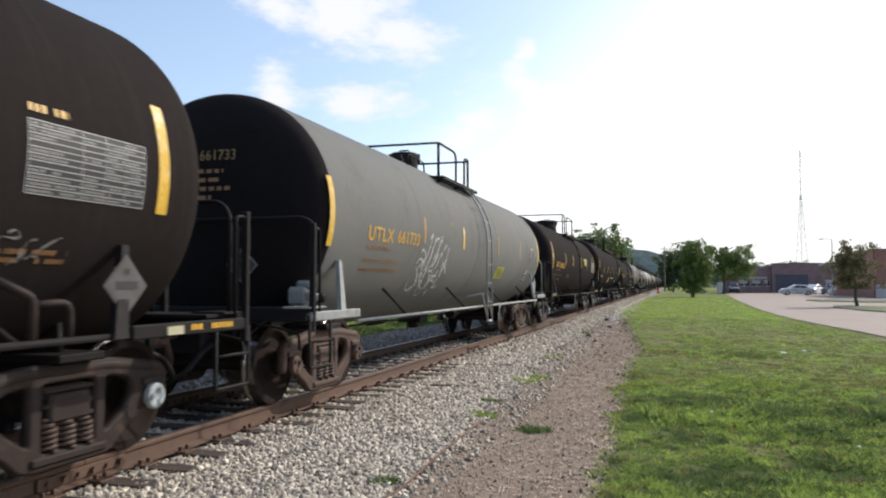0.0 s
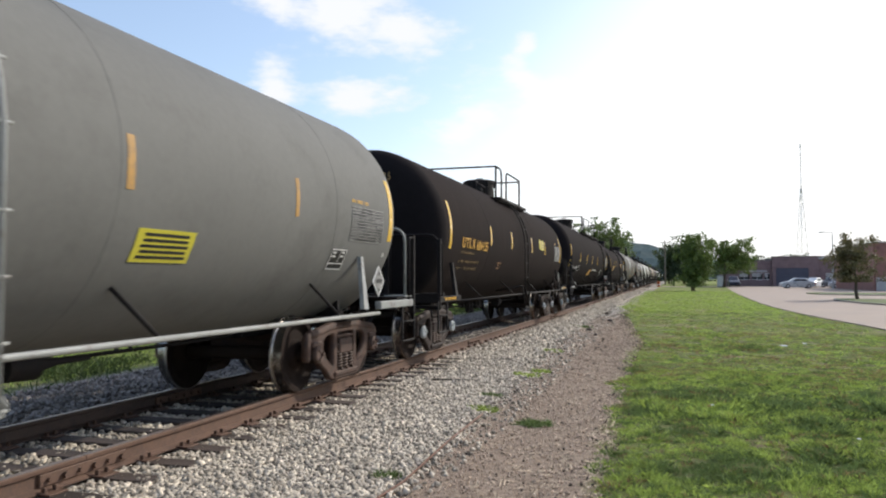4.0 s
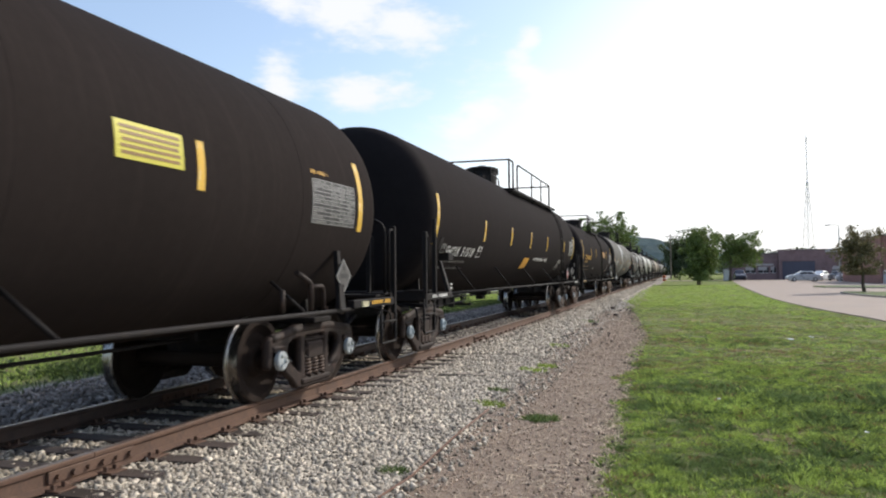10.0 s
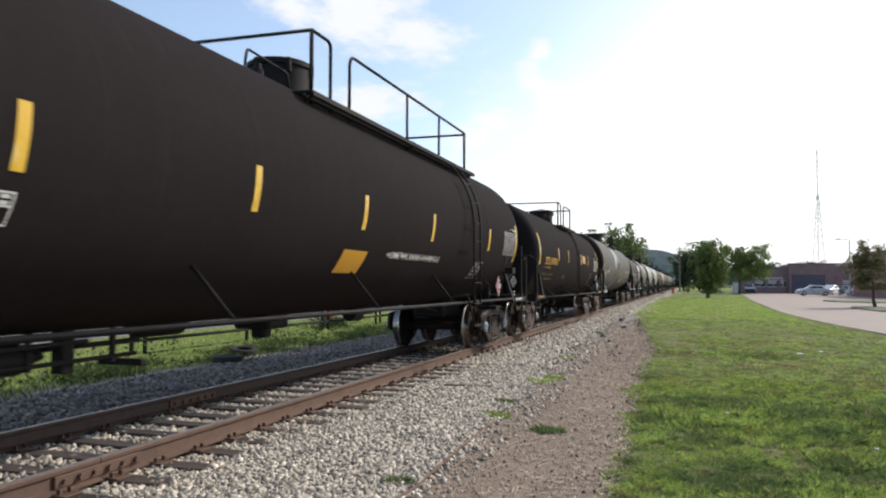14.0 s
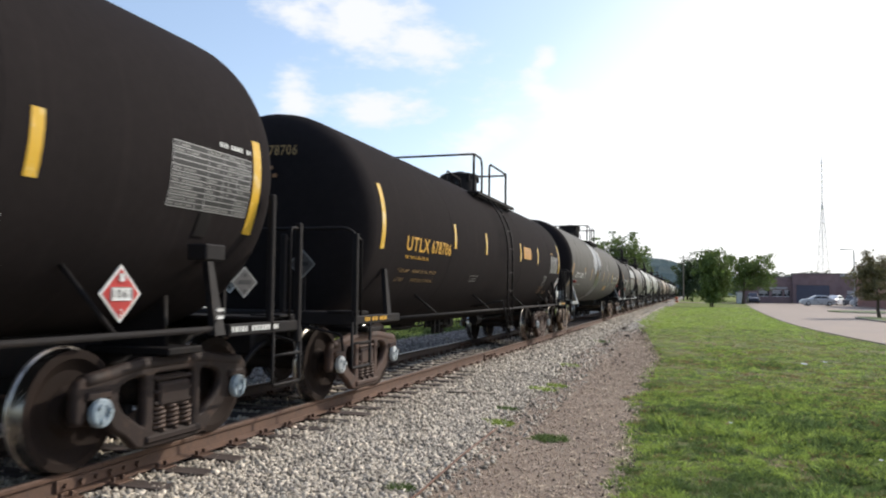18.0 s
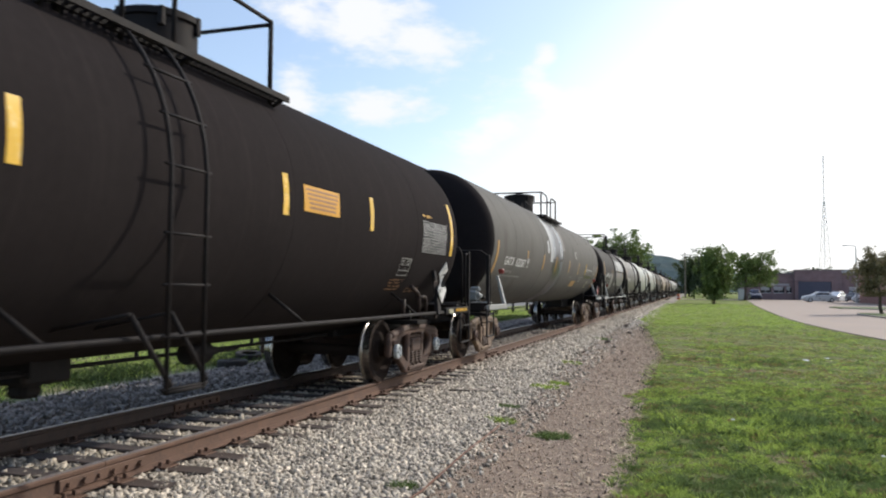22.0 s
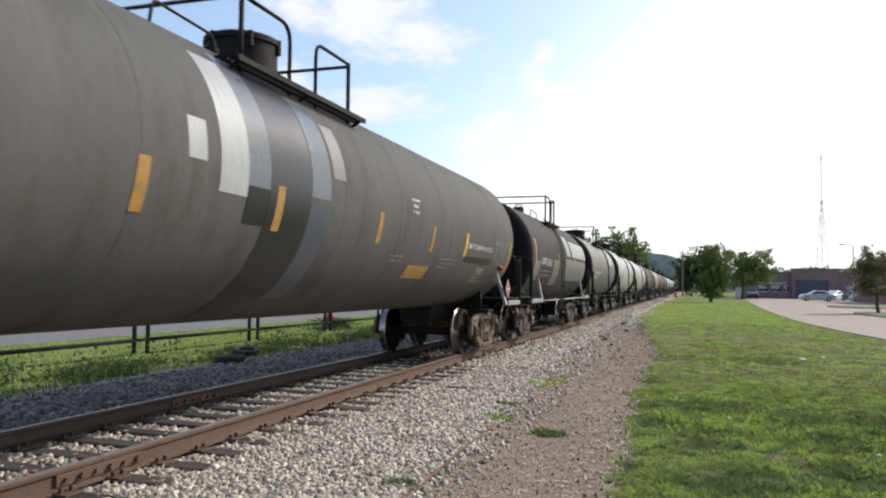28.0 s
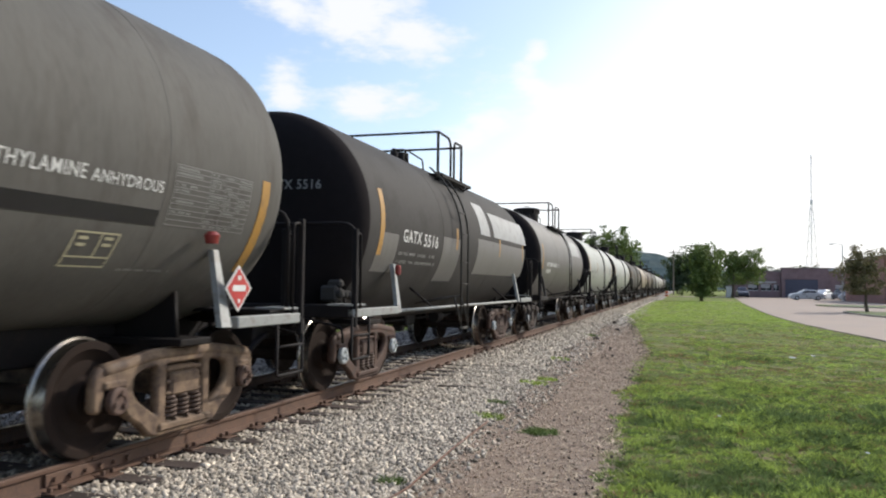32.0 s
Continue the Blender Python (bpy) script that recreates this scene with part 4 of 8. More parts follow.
def tank_car(name_label, y0, length, R, zc, paint, spec):
    """One car from coupler face to coupler face; y0 is its front face at the start."""
    car = new("tank_car")
    tagged(car, name_label, "tank car", "tank cars of the train")
    car.location = (TRACK_X, y0, RAIL_Z)
    a, b = spec.get("ends", (0.88, 0.87))
    ya, yb = a + 0.04, length - b + 0.03
    front, back = rim_profile(R, ya, yb)
    bm = lathe(bmesh.new(), [(s, r) for s, r in front + back], "y", 80, at=(0, 0, zc), sharp=70)
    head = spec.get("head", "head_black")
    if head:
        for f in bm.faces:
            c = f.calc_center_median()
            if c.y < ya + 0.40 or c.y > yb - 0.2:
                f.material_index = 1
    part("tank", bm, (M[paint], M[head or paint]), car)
    for q in spec.get("seams", (0.33, 0.66)):
        yy = ya + (yb - ya) * q
        bm = lathe(bmesh.new(), [(yy - 0.02, R - 0.01), (yy - 0.012, R + 0.003), (yy + 0.012, R + 0.003), (yy + 0.02, R - 0.01)], "y", 60, at=(0, 0, zc))
        part("weld_seam", bm, M[spec.get("seam", paint)], car)
    frame_mat, rail_mat = M[spec.get("frame", "gear_black")], M[spec.get("rails", "gear_black")]
    end_gear(car, 0.0, 1, R, zc, frame_mat, rail_mat, spec.get("posts", True), spec.get("front", 1.97), spec.get("post", (1.68, 2.25))[0], spec.get("hoop", True), spec.get("lean", 0.2))
    end_gear(car, length, -1, R, zc, frame_mat, M[spec["rear_rails"]] if "rear_rails" in spec else rail_mat, spec.get("posts", True), spec.get("rear", 2.0), spec.get("post", (1.68, 2.25))[1], spec.get("hoop", True))
    cast, cap = spec.get("cast", "dark_cast"), spec.get("cap", "cap_white")
    for q in (spec.get("front", 1.97), length - spec.get("rear", 2.0)):
        truck(car, q, cast, cap, spec.get("rolls", True))
    if spec.get("sill", True):
        for s in (1, -1):
            bm = bmesh.new()
            tube(bm, [(s * 1.47, 1.9, spec.get("rail_z", 0.985)), (s * 1.47, length - 1.9, spec.get("rail_z", 0.985))], 0.024, 8)
            part("side_rail", bm, frame_mat, car, "long steel side rail")
            n = max(2, int((length - 6) / 2.4))
            for i in range(n):
                q = 3.4 + (length - 6.8) * i / (n - 1)
                bm = bmesh.new()
                an = radians(-38)
                tube(bm, [(s * 1.46, q + 0.35, spec.get("rail_z", 0.985)), (s * R * math.cos(an), q + 0.2, zc + R * math.sin(an))], 0.019, 6)
                part("rail_bracket", bm, M["gear_black"], car)
    # brake gear slung below the shell
    zb = zc - R
    if spec.get("low", True):
        bm = lathe(bmesh.new(), [(0, 0), (0.02, 0.11), (0.1, 0.15), (0.75, 0.15), (0.83, 0.11), (0.85, 0)], "y", 18, at=(-0.35, length * 0.40, zb - 0.02))
        part("air_reservoir", bm, M["gear_black"], car)
        bm = lathe(bmesh.new(), [(0, 0), (0.0, 0.11), (0.3, 0.12), (0.34, 0.07), (0.55, 0.03), (0.9, 0.025), (0.9, 0)], "y", 14, at=(0.3, length * 0.60, zb - 0.05))
        part("brake_cylinder", bm, M["gear_black"], car)
        pipe("brake_pipe", [(0.2, 2.6, 0.70), (0.2, 4.2, zb - 0.05), (0.2, length - 4.2, zb - 0.05), (0.2, length - 2.6, 0.70)], 0.02, M["gear_black"], car, None, 6)
    if spec.get("outlet", True):
        bm = boxes((-0.25, 0.25, length / 2 - 0.25, length / 2 + 0.25, zb - 0.16, zb + 0.1), (-0.1, 0.1, length / 2 - 0.1, length / 2 + 0.1, zb - 0.28, zb - 0.1), bevel=0.03)
        part("bottom_outlet", bm, M["gear_black"], car)
    if "dome" in spec:
        top_works(car, spec["dome"], R, zc, *spec.get("top", (0.85, 1.35, 2.2, 1.2, 2.45)))
    if "ladder" in spec:
        ladder(car, spec["ladder"], R, zc, M[spec["ladder_mat"]] if "ladder_mat" in spec else rail_mat, spec.get("ladder_low", 0.6), braces=spec.get("braces", True))
    for y, z0, z1, w, m in spec.get("stripes", ()):
        stripe(car, R, zc, y, z0, z1, w, m)
    return car


MARKS = ("letter", "lettering", "small_writing", "reflective_stripe", "test_chart", "panel_ground", "stencil_panel", "label", "graffiti_stroke")


def shift_marks(car, d, until=99.0):
    """Slide all that is painted on the shell along it."""
    for o in car.children:
        if o.name.split(".")[0] in MARKS and 1.2 < o.data.vertices[0].co.y < until:
            o.location.y += d


TRAIN = []


def motions():
    """The train rolls past; wheels turn with it."""
    step = 0.2
    times = [i * step for i in range(161)]
    way = [rolled(t) for t in times]
    for car in TRAIN:
        y = car.location.y
        walk(car, [(t, pose(TRACK_X, y - s, RAIL_Z)) for t, s in list(zip(times, way))[::5]])
    for w, y in SPIN:
        walk(w, [(t, pose(0, y, WHEEL_R, math.degrees(s / (WHEEL_R * TRUCK_SIZE)) + 37 * (y > 0))) for t, s in zip(times, way)])


# ---- the train ----
def stripes(car, R, zc, ends, mids, m="stripe", z=(2.035, 2.435), ze=(1.865, 2.69)):
    for y in ends:
        stripe(car, R, zc, y, *ze, 0.12, m)
    for y in mids:
        stripe(car, R, zc, y, *z, 0.10, m)


def head_words(car, y, z, x0, x1, text, height, material, zc, R):
    """Letters on the front head, which faces against the way the train is long."""
    bm = text_bm(text, height, x1 - x0)
    for v in bm.verts:
        x, up = x0 + v.co.x, z + v.co.y
        q = min(0.999, math.hypot(x, up - zc) / R)
        d = 0.50 * (1 - (1 - q ** 3.45) ** 0.29)
        v.co = Vector((x, y + d + 0.02, up))
    bmesh.ops.recalc_face_normals(bm, faces=bm.faces)
    letters(bm, material, car)


def head_bars(car, y, rows, material, zc, R, height=0.045, seed=4):
    rnd = random.Random(seed)
    bm = bmesh.new()
    for x0, x1, z in rows:
        x = x0
        while x < x1:
            w = rnd.uniform(0.05, 0.16)
            q = min(0.999, math.hypot(x, z - zc) / R)
            d = y + 0.50 * (1 - (1 - q ** 3.45) ** 0.29) + 0.018
            bm.faces.new([bm.verts.new(p) for p in ((x, d, z), (min(x + w, x1), d, z), (min(x + w, x1), d, z + height), (x, d, z + height))])
            x += w + 0.035
    tagged(part("small_writing", bm, M[material], car), kind="stuff")


def panel(car, R, zc, y0, y1, z0, z1, material="white_mark", split=(0.58,), floor=0.28):
    """Small framed stencil panel."""
    W, H = y1 - y0, R * (math.asin((z1 - zc) / R) - math.asin((z0 - zc) / R))
    t = 0.014
    bm = bmesh.new()
    for a, b, c, d in ((0, W, 0, t), (0, W, H - t, H), (0, t, 0, H), (W - t, W, 0, H), (0, W, H * floor, H * floor + t)) + tuple((W * s, W * s + t, H * floor, H) for s in split):
        rect(bm, a, b, c, d)
    for a, c in ((0.12, 0.78), (0.12, 0.6), (0.68, 0.8), (0.68, 0.62)):
        rect(bm, W * a, W * (a + 0.2), H * c, H * c + 0.025)
    part("stencil_panel", wrap(bm, R, zc, z0, y0), M[material], car, "framed stencil panel")


def back_plate(car, R, zc, y0, y1, z0, z1, material):
    plate(car, "panel_ground", R, zc, y0, y1, z0, z1, material, off=0.0035)


def mark_plate_writing(car, R, zc, y0, y1, z0, z1, material, seed=1):
    rnd = random.Random(seed)
    H = R * (math.asin((z1 - zc) / R) - math.asin((z0 - zc) / R))
    bm = bmesh.new()
    for i in range(5):
        h = H * (0.12 + 0.17 * i)
        a = rnd.uniform(0.05, 0.15)
        rect(bm, (y1 - y0) * a, (y1 - y0) * (1 - a), h, h + H * 0.09)
    tagged(part("small_writing", wrap(bm, R, zc, z0, y0, off=0.0085), M[material], car), kind="stuff")


def scrawl(car, R, zc, y, z, w, h, material, strokes, seed, r=0.012):
    """Loose sprayed loops."""
    rnd = random.Random(seed)
    for k in range(strokes):
        x, v = w * (k + 0.2) / strokes, h * rnd.uniform(0.55, 0.95)
        pts = []
        ph = rnd.uniform(0, 6.28)
        loops, amp = rnd.uniform(0.8, 1.9), rnd.uniform(0.05, 0.16) * w
        drop = rnd.uniform(0.45, 0.95) * h
        for i in range(26):
            t = i / 25
            pts.append((x + amp * math.sin(loops * 6.28 * t + ph) + 0.10 * w * (1 - t) - 0.08 * w * t, v + 0.1 * h * math.sin(7 * t + ph) - drop * t + 0.12 * h * math.sin(loops * 9 * t)))
        bm = bmesh.new()
        prev = None
        for i, p in enumerate(pts):
            a, b = Vector(pts[max(0, i - 1)]), Vector(pts[min(25, i + 1)])
            n = Vector((-(b - a).y, (b - a).x)).normalized() * (r * (0.7 + 0.5 * math.sin(i * 0.7 + k)))
            q = [bm.verts.new((p[0] + s * n.x, p[1] + s * n.y, 0)) for s in (-1, 1)]
            if prev:
                bm.faces.new((prev[0], prev[1], q[1], q[0]))
            prev = q
        part("graffiti_stroke", wrap(bm, R, zc, z, y, off=0.007 + 0.0004 * k), M[material], car)


def common_low(car, L, gear=True):
    """Wheel of the hand brake, hoses and cut-out rods at the ends."""
    for y, s in ((0.7, -1), (L - 0.7, 1)):
        pts = [(0.35, y, 0.72), (0.42, y + s * 0.35, 0.66), (0.36, y + s * 0.62, 0.42), (0.2, y + s * 0.7, 0.34)]
        pipe("air_hose", pts, 0.03, M["gear_black"], car, 0.15, 7)
        pipe("cut_lever", [(0.1, y + s * 0.14, 0.93), (0.9, y + s * 0.14, 0.93), (1.4, y + s * 0.16, 0.84), (1.42, y + s * 0.16, 0.66)], 0.014, M["gear_black"], car, 0.05, 6)


def rear_stands(c, L, x=1.45):
    """Bent stand pipes and the diamond's bracket beside the rear truck."""
    K = M["dark_cast"]
    b = L - 16.59
    pipe("stand_pipe", [(x - 0.03, 13.40 + b, 1.37), (x, 13.65 + b, 1.26), (x, 13.65 + b, 0.98)], 0.03, K, c, 0.05, 7)
    pipe("stand_pipe", [(x, 13.67 + b, 1.22), (x, 13.95 + b, 1.23), (x, 13.95 + b, 0.98)], 0.024, K, c, 0.09, 7)
    pipe("stand_pipe", [(x, 13.05 + b, 1.2), (x, 13.05 + b, 0.98)], 0.028, K, c, None, 7)
    part("placard_bracket", boxes((x - 0.035, x - 0.02, 14.36 + b, 14.54 + b, 1.22, 1.46), (x - 0.03, x - 0.01, 14.40 + b, 14.50 + b, 0.9, 1.2), bevel=0.004), K, c)
    part("end_label", boxes((x + 0.075, x + 0.079, 14.82 + b, 15.02 + b, 0.965, 1.03)), M["label_pale"], c)


def outlet_guard(c, y):
    """Skid posts and rods hung under the middle of the tank."""
    for q, z in ((y, 0.50), (y + 0.27, 0.50)):
        part("skid_post", boxes((0.26, 0.34, q - 0.04, q + 0.04, z, 0.86), bevel=0.01), M["gear_black"], c)
    for q in (y - 0.55, y - 0.25, y + 0.62, y + 0.98):
        part("hanger", boxes((0.3, 0.34, q - 0.025, q + 0.025, 0.64, 0.84), bevel=0.006), M["gear_black"], c)
    pipe("brake_rod", [(0.3, y - 0.55, 0.67), (0.3, y + 1.0, 0.67)], 0.012, M["gear_black"], c, None, 6)


def brake_valve(c, x, y, z, material, other="gear_black"):
    """Cast brake valve: body, covers, pipe stubs and bracket bolted together."""
    v = part("brake_valve", boxes((x - 0.12, x + 0.1, y - 0.1, y + 0.1, z, z + 0.2), (x - 0.08, x + 0.06, y + 0.08, y + 0.24, z + 0.03, z + 0.16), (x - 0.05, x + 0.14, y - 0.05, y + 0.06, z + 0.17, z + 0.27), bevel=0.03), M[material], c, "cast brake valve")
    for dx, dy, dz, r, h in ((0.1, -0.03, 0.1, 0.06, 0.09), (0.08, 0.16, 0.09, 0.045, 0.08), (0.1, 0.3, 0.07, 0.05, 0.07), (-0.02, 0.38, 0.09, 0.06, 0.1)):
        part("valve_cover", lathe(bmesh.new(), [(0, 0), (0, r), (h * 0.7, r), (h, r * 0.6), (h, 0)], "x", 12, at=(x + dx - 0.02, y + dy, z + dz)), M[other if dy > 0.2 else material], v)
    for dy in (-0.06, 0.05, 0.2, 0.34):
        pipe("valve_pipe", [(x, y + dy, z + 0.06), (x + 0.02, y + dy, z - 0.02), (x - 0.1, y + dy + 0.1, z - 0.1)], 0.018, M[other], v, 0.03, 6)


def under_writing(c, x, y, length, z, material):
    """Line of small writing along the end beam."""
    rnd = random.Random(int(y * 100))
    bm = bmesh.new()
    q = y
    while q < y + length:
        w = rnd.uniform(0.025, 0.05)
        if rnd.random() < 0.85:
            bm.faces.new([bm.verts.new((x, a, b)) for a, b in ((q, z), (q + w, z), (q + w, z + 0.045), (q, z + 0.045))])
        q += w + 0.015
    tagged(part("small_writing", bm, M[material], c), kind="stuff")


def under_gear(c, y):
    """Outlet box, levers, rods and hangers slung below the front half of the tank."""
    K = M["gear_black"]
    part("outlet_box", boxes((-0.15, 0.35, y + 0.75, y + 1.1, 0.64, 0.98), bevel=0.02), K, c)
    for q, z in ((y + 0.3, 0.58), (y + 2.15, 0.60)):
        part("skid_post", boxes((0.16, 0.28, q - 0.07, q + 0.07, z, 1.0), bevel=0.012), K, c)
    for q in (y - 0.3, y + 0.05, y + 1.35, y + 1.7, y + 2.6):
        part("hanger", boxes((0.3, 0.34, q - 0.025, q + 0.025, 0.66, 0.96), bevel=0.006), K, c)
    for x, z, a, b in ((0.32, 0.68, -0.4, 2.9), (0.1, 0.78, -0.2, 3.2), (0.42, 0.84, 0.2, 2.2)):
        pipe("brake_rod", [(x, y + a, z), (x, y + b, z + 0.03)], 0.02, K, c, None, 6)
    for q in (y + 0.1, y + 2.75):
        part("brake_lever", boxes((0.02, 0.5, q, q + 0.08, 0.61, 0.67), bevel=0.01), K, c)
    part("brake_cylinder", lathe(bmesh.new(), [(0, 0), (0.0, 0.12), (0.35, 0.13), (0.4, 0.08), (0.6, 0.03), (0.6, 0)], "y", 14, at=(0.2, y + 1.35, 0.76)), K, c)


def flat_words(c, x, y, z, text, height, width, material):
    """Letters on an upright plate that faces the path."""
    bm = text_bm(text, height, width)
    for v in bm.verts:
        v.co = Vector((x, y + v.co.x, z + v.co.y))
    tagged(part("lettering", bm, M[material], c), kind="stuff")


def train():
    R, Z = 1.44, 2.168
    # 0: brown-black, already passing
    c = tank_car("dark brown-black tank car with a white test chart", -9.95, 16.54, R, Z, "brown_black", dict(dome=7.2, top=(0.65, 1.23, 3.0, 2.2, 3.05), ladder=8.05, rear=2.18, ends=(0.88, 1.0)))
    TRAIN.append(c)
    stripes(c, R, Z, (1.67, 14.89), (4.77, 6.97, 9.77, 11.87))
    back_plate(c, R, Z, 13.62, 14.67, 1.888, 2.332, "black_mark")
    chart(c, R, Z, 13.62, 14.67, 1.888, 2.332)
    bars(c, R, Z, 13.63, 2.384, ((0, 0.32),), "yellow_mark", 0.05)
    bars(c, R, Z, 13.47, 1.526, ((0, 0.62), (0, 0.62)), "faded_orange", 0.035, 0.06)
    scrawl(c, R, Z, 13.42, 1.505, 0.55, 0.2, "dim_white", 4, 21, 0.008)
    placard(c, pose(1.46, 14.40, 1.33), "placard_grey", "black_mark", 0.22, face="placard_grey")
    common_low(c, 16.54)
    shift_marks(c, -0.07)
    rear_stands(c, 16.54)
    under_writing(c, 1.526, 15.07, 0.62, 0.985, "yellow_mark")
    # 1: grey
    c = tank_car("grey tank car with white graffiti and yellow lettering", 6.59, 16.48, R, Z, "grey_paint", dict(dome=6.89, top=(1.2, 1.83, 2.13, 0.8, 2.2, 0.27, 0.24, 0.66), ladder=8.48, ladder_mat="pale_steel", rail_z=0.90, front=1.95, post=(1.42, 2.45), ends=(0.88, 0.96), rear_rails="pale_steel", frame="pale_steel", cast="rust_cast", cap="cap_rust", seams=(0.24, 0.489, 0.607, 0.851)))
    TRAIN.append(c)
    stripe(c, R, Z, 1.31, 1.774, 2.570, 0.13)
    stripe(c, R, Z, 15.14, 1.846, 2.674, 0.13)
    for y, m, w in ((4.69, "stripe_worn", 0.09), (7.02, "stripe", 0.11), (9.94, "stripe_worn", 0.08), (12.45, "stripe_worn", 0.07)):
        stripe(c, R, Z, y, 1.981, 2.374, w, m)
    words(c, R, Z, 2.41, 1.908, "UTLX", 0.19, 0.91, "yellow_mark")
    words(c, R, Z, 3.48, 1.924, "661733", 0.18, 0.95, "yellow_mark")
    bars(c, R, Z, 2.43, 1.795, ((0, 0.92),), "faded_orange", 0.05)
    bars(c, R, Z, 2.39, 1.629, ((0, 1.42), (0.02, 1.35)), "faded_orange", 0.05, 0.13, 8)
    scrawl(c, R, Z, 4.68, 1.24, 1.35, 0.95, "white_mark", 15, 5, 0.010)
    bars(c, R, Z, 6.02, 2.394, ((0, 0.36), (0.02, 0.34)), "faded_yellow", 0.025, 0.05)
    plate(c, "label", R, Z, 10.12, 10.82, 1.474, 1.722, "label_yellow", "yellow warning label", off=0.006)
    mark_plate_writing(c, R, Z, 10.12, 10.82, 1.474, 1.722, "black_mark", 3)
    back_plate(c, R, Z, 13.83, 14.85, 1.805, 2.213, "patch_black")
    chart(c, R, Z, 13.83, 14.85, 1.805, 2.213, seed=8)
    back_plate(c, R, Z, 13.46, 13.86, 1.454, 1.691, "patch_black")
    panel(c, R, Z, 13.46, 13.86, 1.454, 1.691)
    bars(c, R, Z, 13.83, 2.260, ((0, 0.5),), "yellow_mark", 0.04)
    placard(c, pose(1.38, 14.79, 1.309), "dim_white", "black_mark", 0.21)
    tree_mark(placard(c, pose(1.27, 15.03, 1.536, 0, 32, 0) @ pose(0, 0, 0, 12, 0, 0), "white_mark", "white_mark", 0.19))
    placard(c, pose(0.57, 0.8, 1.55, 0, 0, -90), "placard_grey", "black_mark", 0.2, face="dim_white")
    head_words(c, 0.88, 2.75, -0.5, 0.4, "UTLX 661733", 0.12, "faded_yellow", Z, R)
    head_bars(c, 0.88, ((-0.3, 0.25, 2.6), (-0.3, 0.2, 2.5), (-0.3, 0.35, 2.4), (-0.3, 0.1, 2.3)), "faded_orange", Z, R)
    brake_valve(c, 1.2, 0.98, 1.11, "pale_steel")
    common_low(c, 16.48)
    shift_marks(c, -0.05)
    # 2: brown-black
    c = tank_car("dark brown-black tank car with yellow lettering", 23.07, 16.59, R, Z, "brown_black", dict(dome=7.2, top=(0.65, 1.23, 3.0, 2.2, 3.05), rear=2.04, rail_z=0.945, ladder=8.05, post=(1.68, 2.3), seams=(0.24, 0.61, 0.85)))
    TRAIN.append(c)
    stripes(c, R, Z, (1.64, 15.05), (4.72, 6.89, 9.63, 11.83))
    words(c, R, Z, 2.42, 1.919, "UTLX", 0.19, 0.94, "yellow_mark")
    words(c, R, Z, 3.49, 1.903, "684135", 0.19, 0.93, "yellow_mark")
    words(c, R, Z, 2.42, 1.805, "THE TANK CAR PEOPLE", 0.045, 0.95, "faded_yellow")
    words(c, R, Z, 2.39, 1.640, "LD LMT    208000 LB  94 350 KG", 0.05, 1.5, "faded_yellow", 0.2)
    words(c, R, Z, 2.37, 1.516, "LT WT       77200 LB  35 050 KG", 0.05, 1.5, "faded_yellow", 0.2)
    bars(c, R, Z, 5.57, 1.671, ((0, 0.45), (0.02, 0.4), (0, 0.42)), "faded_orange", 0.03, 0.06)
    plate(c, "label", R, Z, 10.84, 11.60, 2.167, 2.441, "label_yellow", "pale yellow warning label", off=0.006)
    mark_plate_writing(c, R, Z, 10.84, 11.60, 2.167, 2.441, "faded_yellow", 4)
    back_plate(c, R, Z, 13.79, 14.87, 1.903, 2.369, "black_mark")
    chart(c, R, Z, 13.79, 14.87, 1.903, 2.369, seed=11)
    bars(c, R, Z, 13.79, 2.425, ((0, 0.4),), "yellow_mark", 0.04)
    head_words(c, 0.88, 3.02, -0.35, 0.55, "UTLX 684135", 0.13, "faded_yellow", Z, R)
    head_bars(c, 0.88, ((-0.3, 0.25, 2.84), (-0.35, 0.3, 2.74), (-0.35, 0.05, 2.62), (-0.35, 0.2, 2.54), (-0.35, 0.1, 2.46)), "faded_orange", Z, R)
    placard(c, pose(1.46, 14.45, 1.33), "placard_grey", "black_mark", 0.2, face="dim_white")
    common_low(c, 16.59)
    outlet_guard(c, 6.98)
    shift_marks(c, -0.07)
    rear_stands(c, 16.59)
    under_writing(c, 1.526, 0.9, 0.62, 0.985, "yellow_mark")
    under_writing(c, 1.526, 15.120000000000001, 0.62, 0.985, "yellow_mark")
    # 3: black with white lettering
    R3, Z3 = 1.43, 2.37
    c = tank_car("long black tank car with large white lettering", 39.66, 19.55, R3, Z3, "black_paint", dict(dome=9.2, top=(0.5, 1.05, 6.4, 0.95, 6.5), front=2.02, rear=1.87, rail_z=1.02, ladder=14.40, post=(1.97, 1.95), hoop=False, cap="cap_blue", ends=(1.08, 0.80), seams=(0.82,)))
    TRAIN.append(c)
    stripe(c, R3, Z3, 1.51, 1.815, 2.643, 0.12)
    stripe(c, R3, Z3, 18.23, 1.826, 2.653, 0.12)
    for y in (4.69, 7.25, 9.77, 12.37, 15.83):
        stripe(c, R3, Z3, y, 1.991, 2.405, 0.10)
    words(c, R3, Z3, 2.31, 1.665, "SHQX", 0.19, 0.87, "white_mark", 0.12)
    words(c, R3, Z3, 3.35, 1.676, "51518", 0.18, 0.82, "white_mark", 0.12)
    words(c, R3, Z3, 2.36, 1.552, "LD LMT  163100 LB 74000 KG", 0.05, 1.5, "dim_white", 0.15)
    words(c, R3, Z3, 2.34, 1.438, "LT WT      99900 LB 45300 KG", 0.05, 1.5, "dim_white", 0.15)
